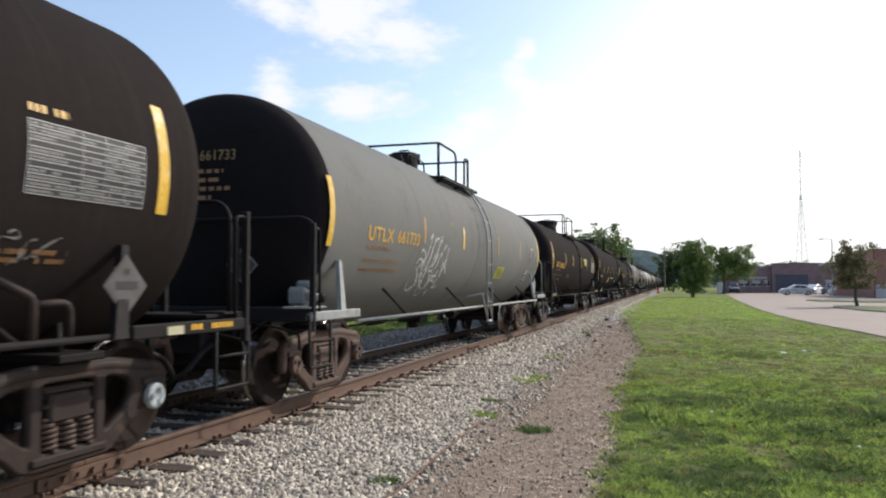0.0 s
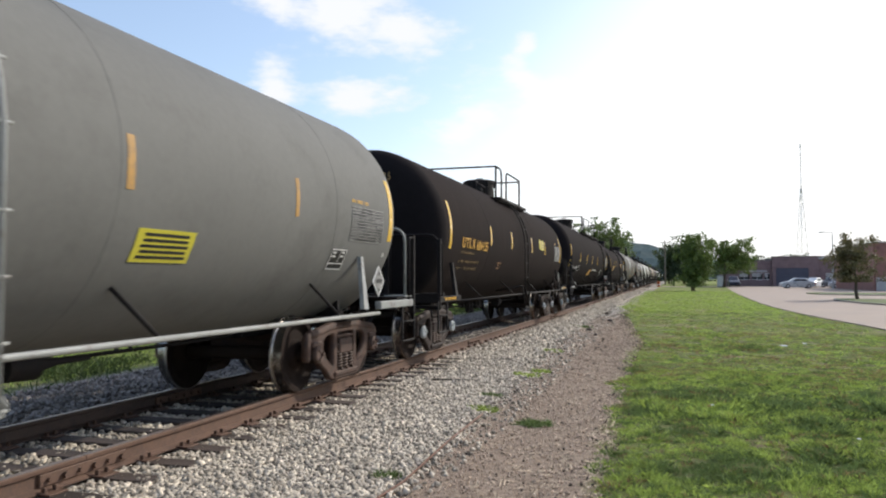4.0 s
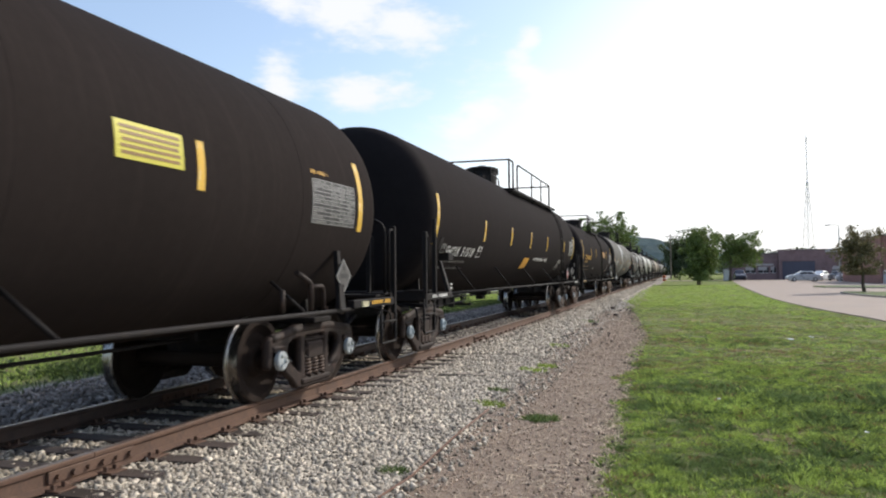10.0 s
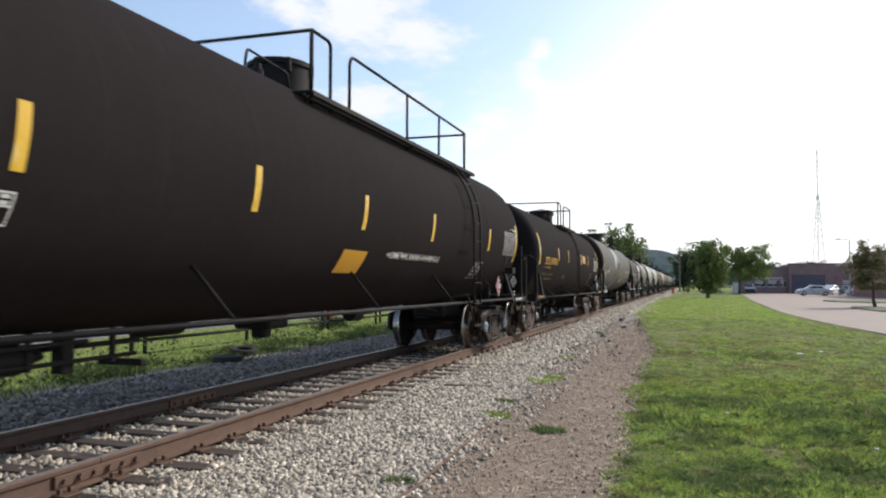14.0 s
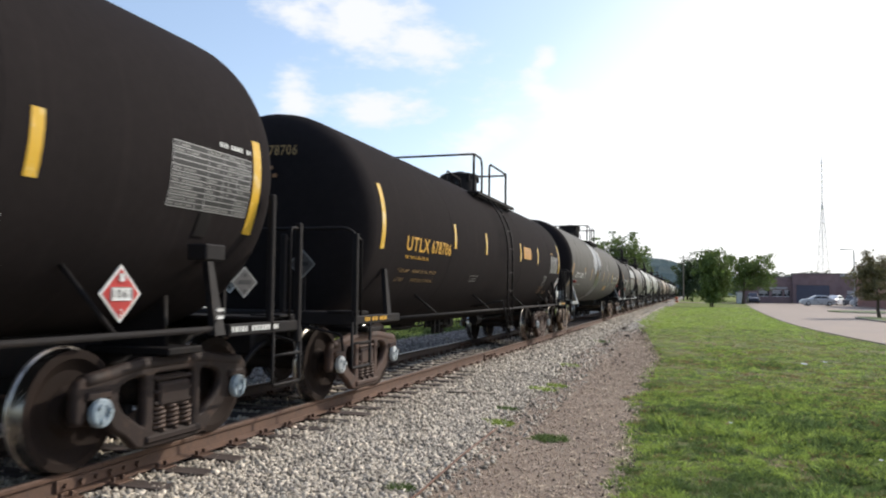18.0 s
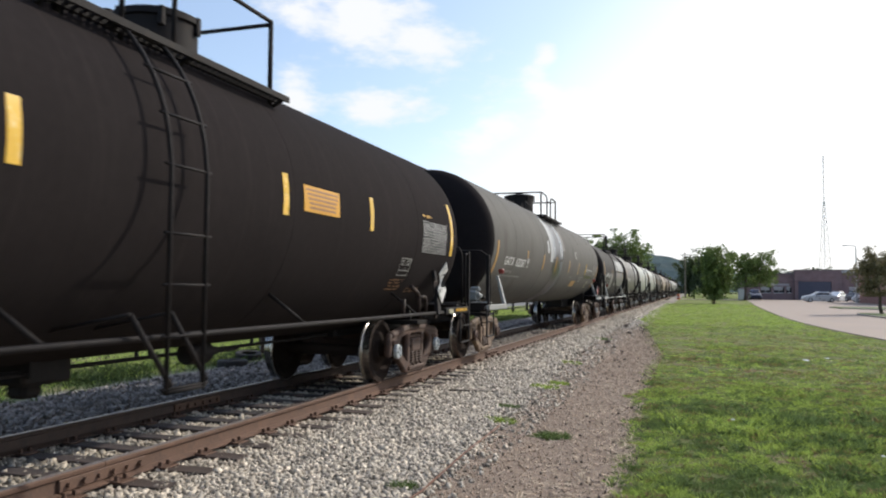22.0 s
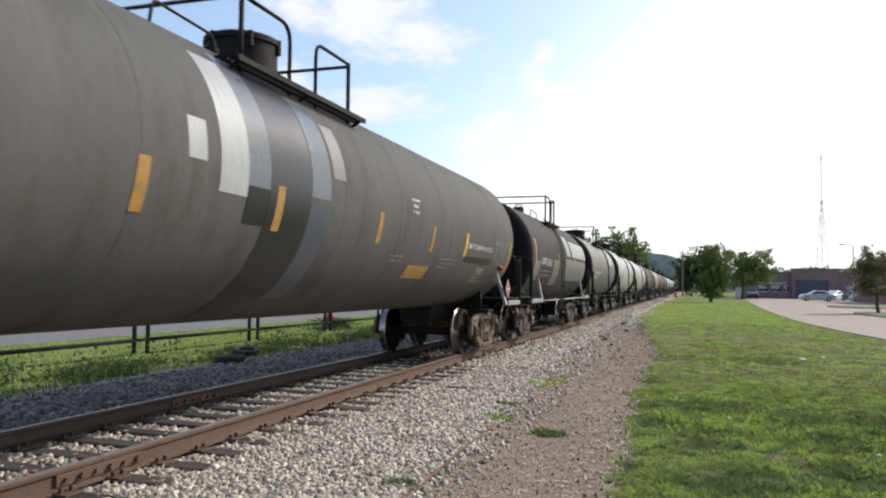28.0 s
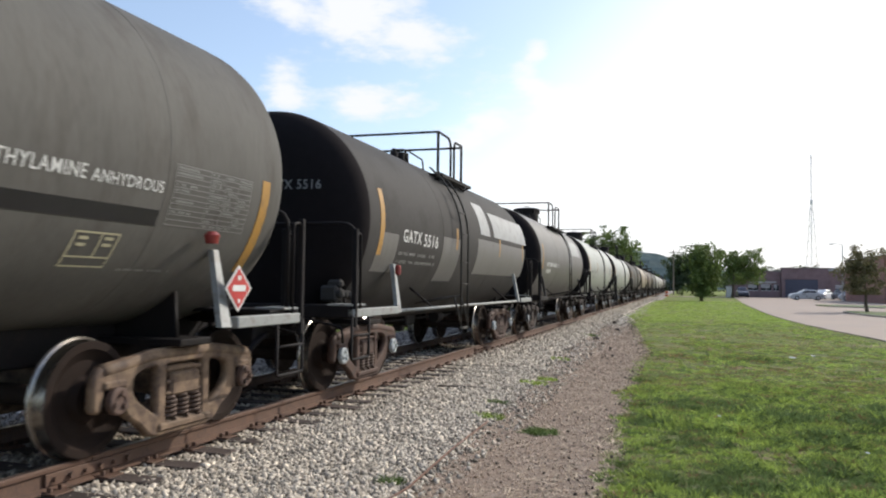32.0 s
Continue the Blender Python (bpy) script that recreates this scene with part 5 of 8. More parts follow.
    panel(c, R3, Z3, 4.42, 4.73, 1.676, 1.877, split=(), floor=0.55)
    panel(c, R3, Z3, 2.03, 2.23, 1.702, 1.857, "dim_white", (0.5,), 0.5)
    plate(c, "label", R3, Z3, 9.45, 10.13, 1.474, 1.743, "label_orange", "orange emergency label", off=0.006)
    bars(c, R3, Z3, 10.79, 1.712, ((0, 1.95),), "white_mark", 0.05)
    words(c, R3, Z3, 10.92, 1.691, "DIMETHYLAMINE ANHYDROUS", 0.10, 2.1, "white_mark")
    back_plate(c, R3, Z3, 17.07, 18.12, 1.965, 2.456, "black_mark")
    chart(c, R3, Z3, 17.07, 18.12, 1.965, 2.456, seed=12)
    bars(c, R3, Z3, 17.67, 2.508, ((0, 0.45),), "white_mark", 0.04)
    panel(c, R3, Z3, 15.23, 15.71, 1.516, 1.769)
    bars(c, R3, Z3, 15.12, 1.454, ((0, 0.8),), "dim_white", 0.025)
    placard(c, pose(1.42, 16.58, 1.30), "red_mark", "red_mark", 0.2)
    part("number_panel", boxes((1.429, 1.432, 16.48, 16.68, 1.255, 1.345)), M["white_mark"], c)
    flat_words(c, 1.434, 16.495, 1.275, "1061", 0.055, 0.17, "black_mark")
    flat_words(c, 1.431, 16.565, 1.15, "2", 0.05, 0.03, "white_mark")
    part("flame_mark", boxes((1.429, 1.431, 16.555, 16.605, 1.385, 1.44)), M["white_mark"], c)
    for y in (1.86, 17.46):
        part("post_box", boxes((1.36, 1.54, y - 0.10, y + 0.16, 1.56, 1.69), bevel=0.012), M["gear_black"], c)
        part("warning_plate", band(R3, Z3, y + 0.04, y + 0.2, -25, -17, 0.01), M["gear_black"], c)
        under_writing(c, 1.526, y - 0.92 if y < 3 else y + 0.25, 0.75, 0.985, "white_mark")
    for y in (1.97, 17.60):
        for z in (1.10, 1.16):
            part("white_dash", boxes((1.514, 1.518, y - 0.05, y + 0.05, z, z + 0.028)), M["white_mark"], c)
    under_gear(c, 4.2)
    placard(c, pose(1.38, 18.15, 1.40, 0, 0, -20), "placard_grey", "black_mark", 0.14, face="dim_white")
    plate(c, "post_head", R3, Z3, 1.97, 2.27, 1.567, 1.671, "black_paint", off=0.06)
    head_words(c, 1.08, 2.62, -0.5, 0.4, "SHQX  51518", 0.12, "dim_white", Z3, R3)
    head_bars(c, 1.08, ((-0.3, 0.28, 2.48), (-0.3, 0.15, 2.36)), "dim_white", Z3, R3)
    common_low(c, 19.55)
    shift_marks(c, 0.08, 9.0)
    # 4: black with yellow lettering
    c = tank_car("black tank car with yellow lettering and hazard diamonds", 59.21, 16.42, R, Z, "black_paint", dict(dome=7.46, top=(0.62, 1.24, 2.78, 2.2, 2.85), front=2.06, rear=1.945, ends=(1.0, 0.78), ladder=8.15, post=(1.66, 2.22), cast="rust_cast", seams=(0.24, 0.61, 0.85)))
    TRAIN.append(c)
    stripes(c, R, Z, (1.72, 15.12), (4.80, 6.81, 9.87, 11.92))
    words(c, R, Z, 2.57, 1.898, "UTLX", 0.2, 0.95, "yellow_mark")
    words(c, R, Z, 3.62, 1.908, "678706", 0.19, 0.95, "yellow_mark")
    words(c, R, Z, 2.57, 1.784, "THE TANK CAR PEOPLE", 0.045, 0.98, "yellow_mark")
    words(c, R, Z, 2.45, 1.598, "* LD LMT   185400 LB  84 100 KG", 0.05, 1.62, "faded_yellow", 0.2)
    words(c, R, Z, 2.49, 1.474, "LT WT        77600 LB  35 200 KG", 0.05, 1.58, "faded_yellow", 0.2)
    bars(c, R, Z, 6.07, 1.609, ((0, 0.5), (0.02, 0.4), (0, 0.42)), "dim_white", 0.02, 0.05)
    plate(c, "label", R, Z, 10.22, 11.02, 2.110, 2.374, "label_orange", "orange emergency label", off=0.006)
    mark_plate_writing(c, R, Z, 10.22, 11.02, 2.110, 2.374, "faded_orange", 6)
    back_plate(c, R, Z, 13.77, 14.84, 1.872, 2.317, "black_mark")
    chart(c, R, Z, 13.77, 14.84, 1.872, 2.317, seed=13)
    bars(c, R, Z, 13.77, 2.374, ((0, 0.4),), "yellow_mark", 0.04)
    panel(c, R, Z, 13.07, 13.46, 1.521, 1.759, "dim_white")
    bars(c, R, Z, 12.95, 1.454, ((0, 0.45), (0, 0.4), (0.05, 0.42), (0, 0.45)), "faded_orange", 0.022, 0.05)
    bars(c, R, Z, 13.72, 1.340, ((0, 0.5), (0, 0.45)), "faded_orange", 0.022, 0.05)
    placard(c, pose(1.5, 14.37, 1.32), "white_mark", "white_mark", 0.2)
    for k in (-2, -1, 0, 1, 2):
        h = 0.165 - abs(k) * 0.034
        part("black_bar", boxes((1.509, 1.512, 14.37 + 0.034 * k - 0.008, 14.37 + 0.034 * k + 0.008, 1.365, 1.335 + h)), M["black_mark"], c)
    flat_words(c, 1.511, 14.285, 1.29, "3077", 0.06, 0.17, "black_mark")
    tree_mark(placard(c, pose(1.42, 14.68, 1.60, 0, 22, 0) @ pose(0, 0, 0, 12, 0, 0), "white_mark", "white_mark", 0.17))
    placard(c, pose(0.75, 0.79, 1.64, 0, 0, -90), "placard_grey", "black_mark", 0.18, face="dim_white")
    part("placard_bracket", boxes((0.71, 0.79, 0.80, 0.83, 1.05, 1.75), bevel=0.006), M["gear_black"], c)
    placard(c, pose(-0.35, 0.98, 1.45, 0, 0, -90), "dim_white", "black_mark", 0.17)
    head_words(c, 1.0, 3.0, -0.4, 0.5, "UTLX 678706", 0.13, "faded_yellow", Z, R)
    head_bars(c, 1.0, ((-0.3, 0.2, 2.82), (-0.3, 0.25, 2.72), (-0.35, 0.1, 2.6), (-0.35, 0.0, 2.52), (-0.4, 0.1, 2.44)), "faded_orange", Z, R)
    common_low(c, 16.42)
    outlet_guard(c, 6.98)
    shift_marks(c, -0.09)
    rear_stands(c, 16.42)
    under_writing(c, 1.526, 0.9, 0.62, 0.985, "yellow_mark")
    under_writing(c, 1.526, 14.97, 0.62, 0.985, "yellow_mark")
    # 5: long weathered grey
    R5, Z5 = 1.42, 2.345
    c = tank_car("long weathered grey tank car with silver and black paint patches", 75.63, 19.7, R5, Z5, "aged_grey", dict(dome=8.71, top=(0.95, 1.55, 2.44, 1.5, 2.6, 0.42, 0.40, 0.68), front=2.2, post=(2.06, 1.97), lean=0.36, sill=False, cast="tan_cast", cap="cap_rust", frame="pale_steel", ends=(1.09, 0.64), rear=1.84, outlet=False, low=False, seams=(), posts=True))
    TRAIN.append(c)
    for q in (3.47, 6.82, 10.19, 11.95, 13.71, 17.10):
        bm = lathe(bmesh.new(), [(q - 0.02, R5 - 0.01), (q - 0.012, R5 + 0.0032), (q + 0.012, R5 + 0.0032), (q + 0.02, R5 - 0.01)], "y", 60, at=(0, 0, Z5))
        part("weld_seam", bm, M["aged_grey"], c)
    for y, z0, z1, w, m in ((1.82, 1.557, 2.322, 0.14, "stripe_worn"), (4.77, 2.074, 2.260, 0.10, "stripe_worn"), (6.85, 1.846, 2.250, 0.13, "stripe_worn"), (8.77, 1.846, 2.270, 0.13, "stripe_worn"), (11.25, 1.877, 2.260, 0.12, "stripe_worn"), (13.35, 1.857, 2.250, 0.11, "stripe_worn"), (15.17, 1.857, 2.260, 0.13, "stripe"), (18.49, 1.443, 2.281, 0.13, "stripe_worn")):
        stripe(c, R5, Z5, y, z0, z1, w, m)
    words(c, R5, Z5, 2.57, 1.867, "GATX", 0.185, 0.87, "white_mark")
    words(c, R5, Z5, 3.65, 1.862, "62267", 0.185, 0.95, "white_mark")
    panel(c, R5, Z5, 4.75, 5.00, 1.867, 2.058, "white_mark", (), 0.55)
    bars(c, R5, Z5, 2.53, 1.712, ((0, 0.95), (0, 1.95)), "dim_white", 0.045, 0.11)
    plate(c, "paint_patch", R5, Z5, 7.77, 8.19, 2.105, 3.315, "patch_white", "streaky white paint patch", off=0.004)
    plate(c, "paint_patch", R5, Z5, 7.34, 7.58, 2.322, 2.653, "patch_white", "white paint square", off=0.004)
    plate(c, "paint_patch", R5, Z5, 8.19, 8.56, 2.21, 3.428, "patch_silver", "silver paint patch", off=0.0036)
    plate(c, "paint_patch", R5, Z5, 8.56, 9.35, 0.988, 3.428, "patch_dark", "dark grey paint band", off=0.0036)
    plate(c, "paint_patch", R5, Z5, 8.20, 8.55, 1.88, 2.21, "patch_black", "black paint square", off=0.0055)
    plate(c, "paint_patch", R5, Z5, 9.37, 9.80, 2.240, 3.263, "patch_silver", "silver paint patch", off=0.0036)
    plate(c, "paint_patch", R5, Z5, 9.37, 9.80, 1.19, 2.16, "patch_slate", "slate paint patch", off=0.0036)
    plate(c, "paint_patch", R5, Z5, 9.88, 10.19, 2.50, 3.108, "patch_faint", "faint grey paint patch", off=0.0036)
    bars(c, R5, Z5, 12.34, 2.529, ((0, 0.34), (0, 0.3), (0, 0.28)), "white_mark", 0.04, 0.085)
    plate(c, "label", R5, Z5, 12.67, 13.59, 1.454, 1.640, "stripe_worn", "faded orange label", off=0.0045)
    bars(c, R5, Z5, 11.87, 1.733, ((0, 0.55), (0, 0.45)), "dim_white", 0.03, 0.07)
    bars(c, R5, Z5, 13.99, 1.764, ((0, 0.88), (0, 0.88), (0, 0.5)), "dim_white", 0.03, 0.075)
    words(c, R5, Z5, 15.25, 2.012, "DIMETHYLAMINE", 0.10, 1.02, "white_mark")
    words(c, R5, Z5, 16.32, 2.007, "ANHYDROUS", 0.09, 0.73, "white_mark")
    plate(c, "paint_patch", R5, Z5, 15.24, 17.07, 1.764, 1.877, "patch_dark", "dark painted-out bar", off=0.004)
    chart(c, R5, Z5, 17.17, 18.24, 1.784, 2.245, material="dim_white", seed=14)
    panel(c, R5, Z5, 16.34, 16.77, 1.438, 1.681, "label_pale")
    bars(c, R5, Z5, 16.92, 1.422, ((0, 0.6),), "dim_white", 0.02)
    placard(c, pose(1.5, 17.93, 1.29), "red_mark", "white_mark", 0.2)
    part("marker_lamp", lathe(bmesh.new(), [(0, 0), (0, 0.05), (0.07, 0.065), (0.1, 0.04), (0.1, 0)], "z", 12, at=(1.38, 17.7, 1.66)), M["lamp_red"], c)
    part("marker_lamp", lathe(bmesh.new(), [(0, 0), (0, 0.05), (0.07, 0.065), (0.1, 0.04), (0.1, 0)], "z", 12, at=(1.38, 2.2, 1.66)), M["lamp_red"], c)
    head_words(c, 1.09, 2.72, -0.2, 0.5, "GATX 62267", 0.12, "dim_white", Z5, R5)
    head_bars(c, 1.09, ((-0.12, 0.42, 2.6), (-0.15, 0.42, 2.48), (-0.15, 0.25, 2.36)), "dim_white", Z5, R5)
    brake_valve(c, 1.12, 1.0, 1.12, "pale_steel")
    common_low(c, 19.7)
    # climbing rail and step plate on the far shoulder
    pipe("climbing_rail", [(-0.95, 1.45, 3.35), (-0.95, 1.45, 4.17), (-0.95, 4.2, 4.19), (-0.95, 4.2, 3.35)], 0.024, M["gear_black"], c, 0.1)
    pipe("climbing_rail", [(-0.95, 1.78, 3.35), (-0.95, 1.78, 4.17)], 0.024, M["gear_black"], c)
    part("step_plate", boxes((-1.3, -0.8, 1.1, 1.95, 3.34, 3.40), (-1.3, -1.24, 1.1, 1.95, 3.3, 3.46), bevel=0.01), M["gear_black"], c)
    # 6: short dark grey with pale patches
    R6, Z6 = 1.42, 2.16
    c = tank_car("short dark grey tank car with pale paint patches", 95.33, 12.2, R6, Z6, "dark_grey", dict(dome=5.43, top=(0.78, 1.0, 1.5, 0.6, 1.6, 0.13, 0.16, 0.79), front=2.15, post=(2.1, 2.2), ladder=5.2, ladder_mat="dark_grey", cast="rust_cast", frame="pale_steel", seams=(0.33, 0.66)))
    TRAIN.append(c)
    stripe(c, R6, Z6, 1.70, 1.722, 2.581, 0.14, "stripe_worn")
    for y in (5.17, 8.42, 10.87):
        stripe(c, R6, Z6, y, 1.950, 2.312, 0.10, "stripe_worn")
    words(c, R6, Z6, 2.49, 1.939, "GATX", 0.18, 0.79, "white_mark")
    words(c, R6, Z6, 3.39, 1.919, "5516", 0.19, 0.69, "white_mark")
    bars(c, R6, Z6, 2.42, 1.753, ((0, 1.6), (0, 1.7)), "dim_white", 0.045, 0.12)
    plate(c, "paint_patch", R6, Z6, 6.82, 7.57, 2.322, 2.953, "patch_pale", "pale paint patch", off=0.004)
    plate(c, "paint_patch", R6, Z6, 7.92, 11.27, 2.332, 2.849, "patch_pale", "pale paint patch", off=0.004)
    plate(c, "paint_patch", R6, Z6, 6.57, 11.07, 1.557, 2.229, "patch_faint", "grey paint patch", off=0.0036)
    plate(c, "paint_patch", R6, Z6, 1.62, 2.32, 1.505, 2.022, "patch_faint", "grey paint patch", off=0.0036)
    plate(c, "paint_patch", R6, Z6, 4.37, 5.37, 1.402, 2.126, "patch_faint", "grey paint patch", off=0.0036)
    part("marker_lamp", boxes((1.43, 1.50, 2.12, 2.2, 1.46, 1.6), bevel=0.02), M["lamp_red"], c)
    head_words(c, 0.88, 2.5, 0.1, 0.9, "GATX 5516", 0.12, "dim_white", Z6, R6)
    brake_valve(c, 1.05, 1.0, 1.12, "dark_grey", "dark_grey")
    common_low(c, 12.2)
    # 7: short, white band
    c = tank_car("short grey-brown tank car with a white band", 107.53, 11.9, R6, Z6, "mid_grey", dict(dome=5.2, ladder=6.3))
    TRAIN.append(c)
    plate(c, "paint_patch", R6, Z6, 7.17, 7.67, 1.919, 3.263, "patch_pale", "white painted band", off=0.004)
    plate(c, "paint_patch", R6, Z6, 7.67, 9.87, 2.436, 2.953, "patch_pale", "pale paint patch", off=0.004)
    bars(c, R6, Z6, 2.37, 1.919, ((0, 2.3), (0, 1.2)), "white_mark", 0.12, 0.2)
    stripe(c, R6, Z6, 1.67, 1.815, 2.539, 0.12, "stripe_worn")
    common_low(c, 11.9)
    # the rest of the train, running to the far distance
    y = 119.43
    rest = (("pale_grey", "pale grey tank car with dirt streaks", 13.6), ("pale_grey", "pale grey tank car with dirt streaks", 15.6), ("aged_grey", "weathered grey tank car with worn stripes", 16.5), ("tan_paint", "tan tank car with dirt streaks", 16.5), ("brown_paint", "rusty brown tank car with worn stripes", 16.5),
            ("grey_paint", "grey tank car with worn stripes", 16.5), ("pale_grey", "pale grey tank car with dirt streaks", 16.5), ("white_paint", "white tank car with dirt streaks", 16.5), ("white_paint", "white tank car with dirt streaks", 16.5), ("brown_paint", "rusty brown tank car with worn stripes", 16.5), ("pale_grey", "pale grey tank car with dirt streaks", 16.5), ("white_paint", "white tank car with dirt streaks", 16.5))
    for paint, label, n in rest:
        c = tank_car(label, y, n, 1.42, 2.2, paint, dict(dome=n / 2 - 1.0, ladder=n / 2 - 0.3, rolls=y < 150, posts=y < 150, seams=(0.3, 0.7) if y < 170 else ()))
        TRAIN.append(c)
        stripes(c, 1.42, 2.2, (1.45, n - 1.5), (4.5, n / 2 + 1.2, n - 4.5), "stripe_worn")
        if y < 160:
            bars(c, 1.42, 2.2, 2.3, 1.95, ((0, 1.9), (0.1, 1.2)), "dim_white", 0.13, 0.22)
            part("test_chart", band(1.42, 2.2, n - 3.0, n - 2.0, -10, 5, 0.005), M["dim_white"], c)
        y += n


M["cap_rust"] = mat("cap_rust", (0.10, 0.06, 0.045), 0.7, vary=0.3, scale=9, fine=60, second=(0.05, 0.035, 0.03), amount=0.4)
M["patch_dark"] = mat("patch_dark", (0.021, 0.021, 0.023), 0.35, vary=0.2, scale=2, fine=20, bump=0.04)
M["lamp_red"] = mat("lamp_red", (0.22, 0.03, 0.025), 0.4, vary=0.2, scale=6, fine=40)
M["patch_pale"] = mat("patch_pale", (0.30, 0.305, 0.30), 0.5, vary=0.2, scale=3, fine=30, second=(0.19, 0.185, 0.175), amount=0.4, bump=0.05)
M["patch_slate"] = mat("patch_slate", (0.075, 0.086, 0.105), 0.38, vary=0.2, scale=2, fine=20, bump=0.04)
M["patch_faint"] = mat("patch_faint", (0.145, 0.14, 0.132), 0.5, vary=0.2, scale=2, fine=20, second=(0.12, 0.11, 0.10), amount=0.4, streak=2.5, bump=0.04)
M["label_pale"] = mat("label_pale", (0.45, 0.42, 0.28), 0.5, vary=0.2, scale=6, fine=60, bump=0.03)
M["mid_grey"] = mat("mid_grey", (0.12, 0.115, 0.105), 0.5, vary=0.2, scale=0.8, fine=14, second=(0.07, 0.06, 0.055), amount=0.4, streak=2.2, bump=0.05)
M["white_paint"] = mat("white_paint", (0.55, 0.55, 0.52), 0.5, vary=0.15, scale=0.8, fine=14, second=(0.3, 0.27, 0.22), amount=0.35, streak=2.2, bump=0.05)
M["tan_paint"] = mat("tan_paint", (0.34, 0.29, 0.23), 0.5, vary=0.15, scale=0.8, fine=14, second=(0.2, 0.16, 0.12), amount=0.4, streak=2.2, bump=0.05)
train()


# ---- paving and far side ----
M["concrete"] = mat("concrete", (0.345, 0.272, 0.22), 0.85, vary=0.12, scale=0.35, fine=9, second=(0.30, 0.26, 0.23), amount=0.3, bump=0.1)
M["kerb"] = mat("kerb", (0.30, 0.265, 0.215), 0.85, vary=0.15, scale=1.5, fine=20, bump=0.15)
M["asphalt"] = mat("asphalt", (0.16, 0.155, 0.15), 0.9, vary=0.15, scale=0.5, fine=25, second=(0.11, 0.108, 0.105), amount=0.3, bump=0.15)
M["lawn"] = mat("lawn", (0.095, 0.13, 0.035), 0.95, vary=0.35, scale=0.5, fine=10, second=(0.13, 0.12, 0.05), amount=0.3, bump=0.6, bump_dist=0.03)


def sheet(name, pts, z, material, label, thick=0.12, category="", kind="structure"):
    """Flat paving with real edges, from an outline."""
    bm = bmesh.new()
    top = bm.faces.new([bm.verts.new((x, y, z)) for x, y in pts])
    if top.normal.z < 0:
        top.normal_flip()
    r = bmesh.ops.extrude_face_region(bm, geom=[top])
    for v in r["geom"]:
        if isinstance(v, bmesh.types.BMVert):
            v.co.z -= thick
    bmesh.ops.recalc_face_normals(bm, faces=bm.faces)
    bmesh.ops.triangulate(bm, faces=[f for f in bm.faces if len(f.verts) > 4])
    ob = part(name, bm, material)
    return tagged(ob, label, category, kind=kind)


def kerb_line(pts, w=0.15, z0=-0.05, z1=0.10):
    for (x0, y0), (x1, y1) in zip(pts, pts[1:]):
        d = Vector((x1 - x0, y1 - y0, 0))
        n = max(1, int(d.length / 6))
        a = math.atan2(d.y, d.x)
        for i in range(n):
            c = Vector((x0, y0, 0)) + d * (i / n)
            L = d.length / n
            bm = block(bmesh.new(), 0.01, L - 0.01, -w / 2, w / 2, z0, z1, 0.02)
            ob = part("kerb", bm, M["kerb"])
            ob.matrix_basis = pose(c.x, c.y, 0, 0, 0, math.degrees(a))
            tagged(ob, "pale concrete kerb along the driveway", "kerb", "kerbs", kind="structure")


EDGE = [(6.7, 4), (6.55, 14), (6.35, 24), (6.1, 28.8), (5.7, 33), (5.4, 38), (5.25, 43), (5.25, 50), (5.5, 60), (5.95, 74), (6.5, 89), (7.6, 112), (8.3, 130), (9.2, 140), (9.2, 150)]
sheet("driveway", [(6.8, -25)] + EDGE + [(70, 150), (70, -25)], 0.035, M["concrete"], "pale concrete driveway and parking lot", category="driveway")
sheet("lawn", [(10.7, 57.2), (11.1, 51), (11.9, 47.4), (14, 45.8), (40, 43), (40, 54), (15, 57.8), (12.6, 60.6), (11.2, 60.4)], 0.12, M["lawn"], "grass island with a young tree", category="lawn")
sheet("lawn", [(12.6, 82), (12.9, 77), (16, 74.6), (40, 69), (40, 79), (17, 84), (13.4, 84.4)], 0.12, M["lawn"], "grass island in the parking lot", category="lawn")
kerb_line([(11.95, 47.2), (11.0, 51), (10.6, 57.2), (11.15, 60.5), (12.6, 60.75)], z0=-0.02, z1=0.13)
kerb_line([(14, 45.7), (40, 42.9)], z0=-0.02, z1=0.13)
kerb_line([(12.9, 76.9), (16, 74.5), (40, 68.9)], z0=-0.02, z1=0.13)
sheet("road", [(-60, 141), (-3, 141), (9.2, 141), (9.2, 147.5), (-60, 147.5)], 0.05, M["concrete"], "pale street crossing the railway", category="road")
sheet("road", [(-26, -40), (-26, 120), (-17.2, 120), (-17.2, -40)], -0.10, M["asphalt"], "grey asphalt street beyond the fence", category="road")

# ---- far buildings ----
M["brick_dark"] = mat("brick_dark", (0.22, 0.15, 0.155), 0.9, vary=0.2, scale=0.8, fine=12, second=(0.16, 0.105, 0.105), amount=0.4, bump=0.3)
M["brick_red"] = mat("brick_red", (0.28, 0.14, 0.115), 0.9, vary=0.2, scale=0.8, fine=12, second=(0.11, 0.06, 0.05), amount=0.3, bump=0.3)
M["roof_trim"] = mat("roof_trim", (0.17, 0.145, 0.145), 0.6, vary=0.15, scale=2, fine=20)
M["door_blue"] = mat("door_blue", (0.075, 0.078, 0.115), 0.55, vary=0.15, scale=1, fine=12)
M["window_dark"] = mat("window_dark", (0.02, 0.023, 0.03), 0.12, vary=0.1, scale=1, fine=8, bump=0.0)
M["cream_siding"] = mat("cream_siding", (0.66, 0.66, 0.50), 0.6, vary=0.08, scale=0.6, fine=10, second=(0.55, 0.56, 0.45), amount=0.25, streak=1.5)
M["pale_block"] = mat("pale_block", (0.42, 0.40, 0.40), 0.8, vary=0.12, scale=1, fine=14)
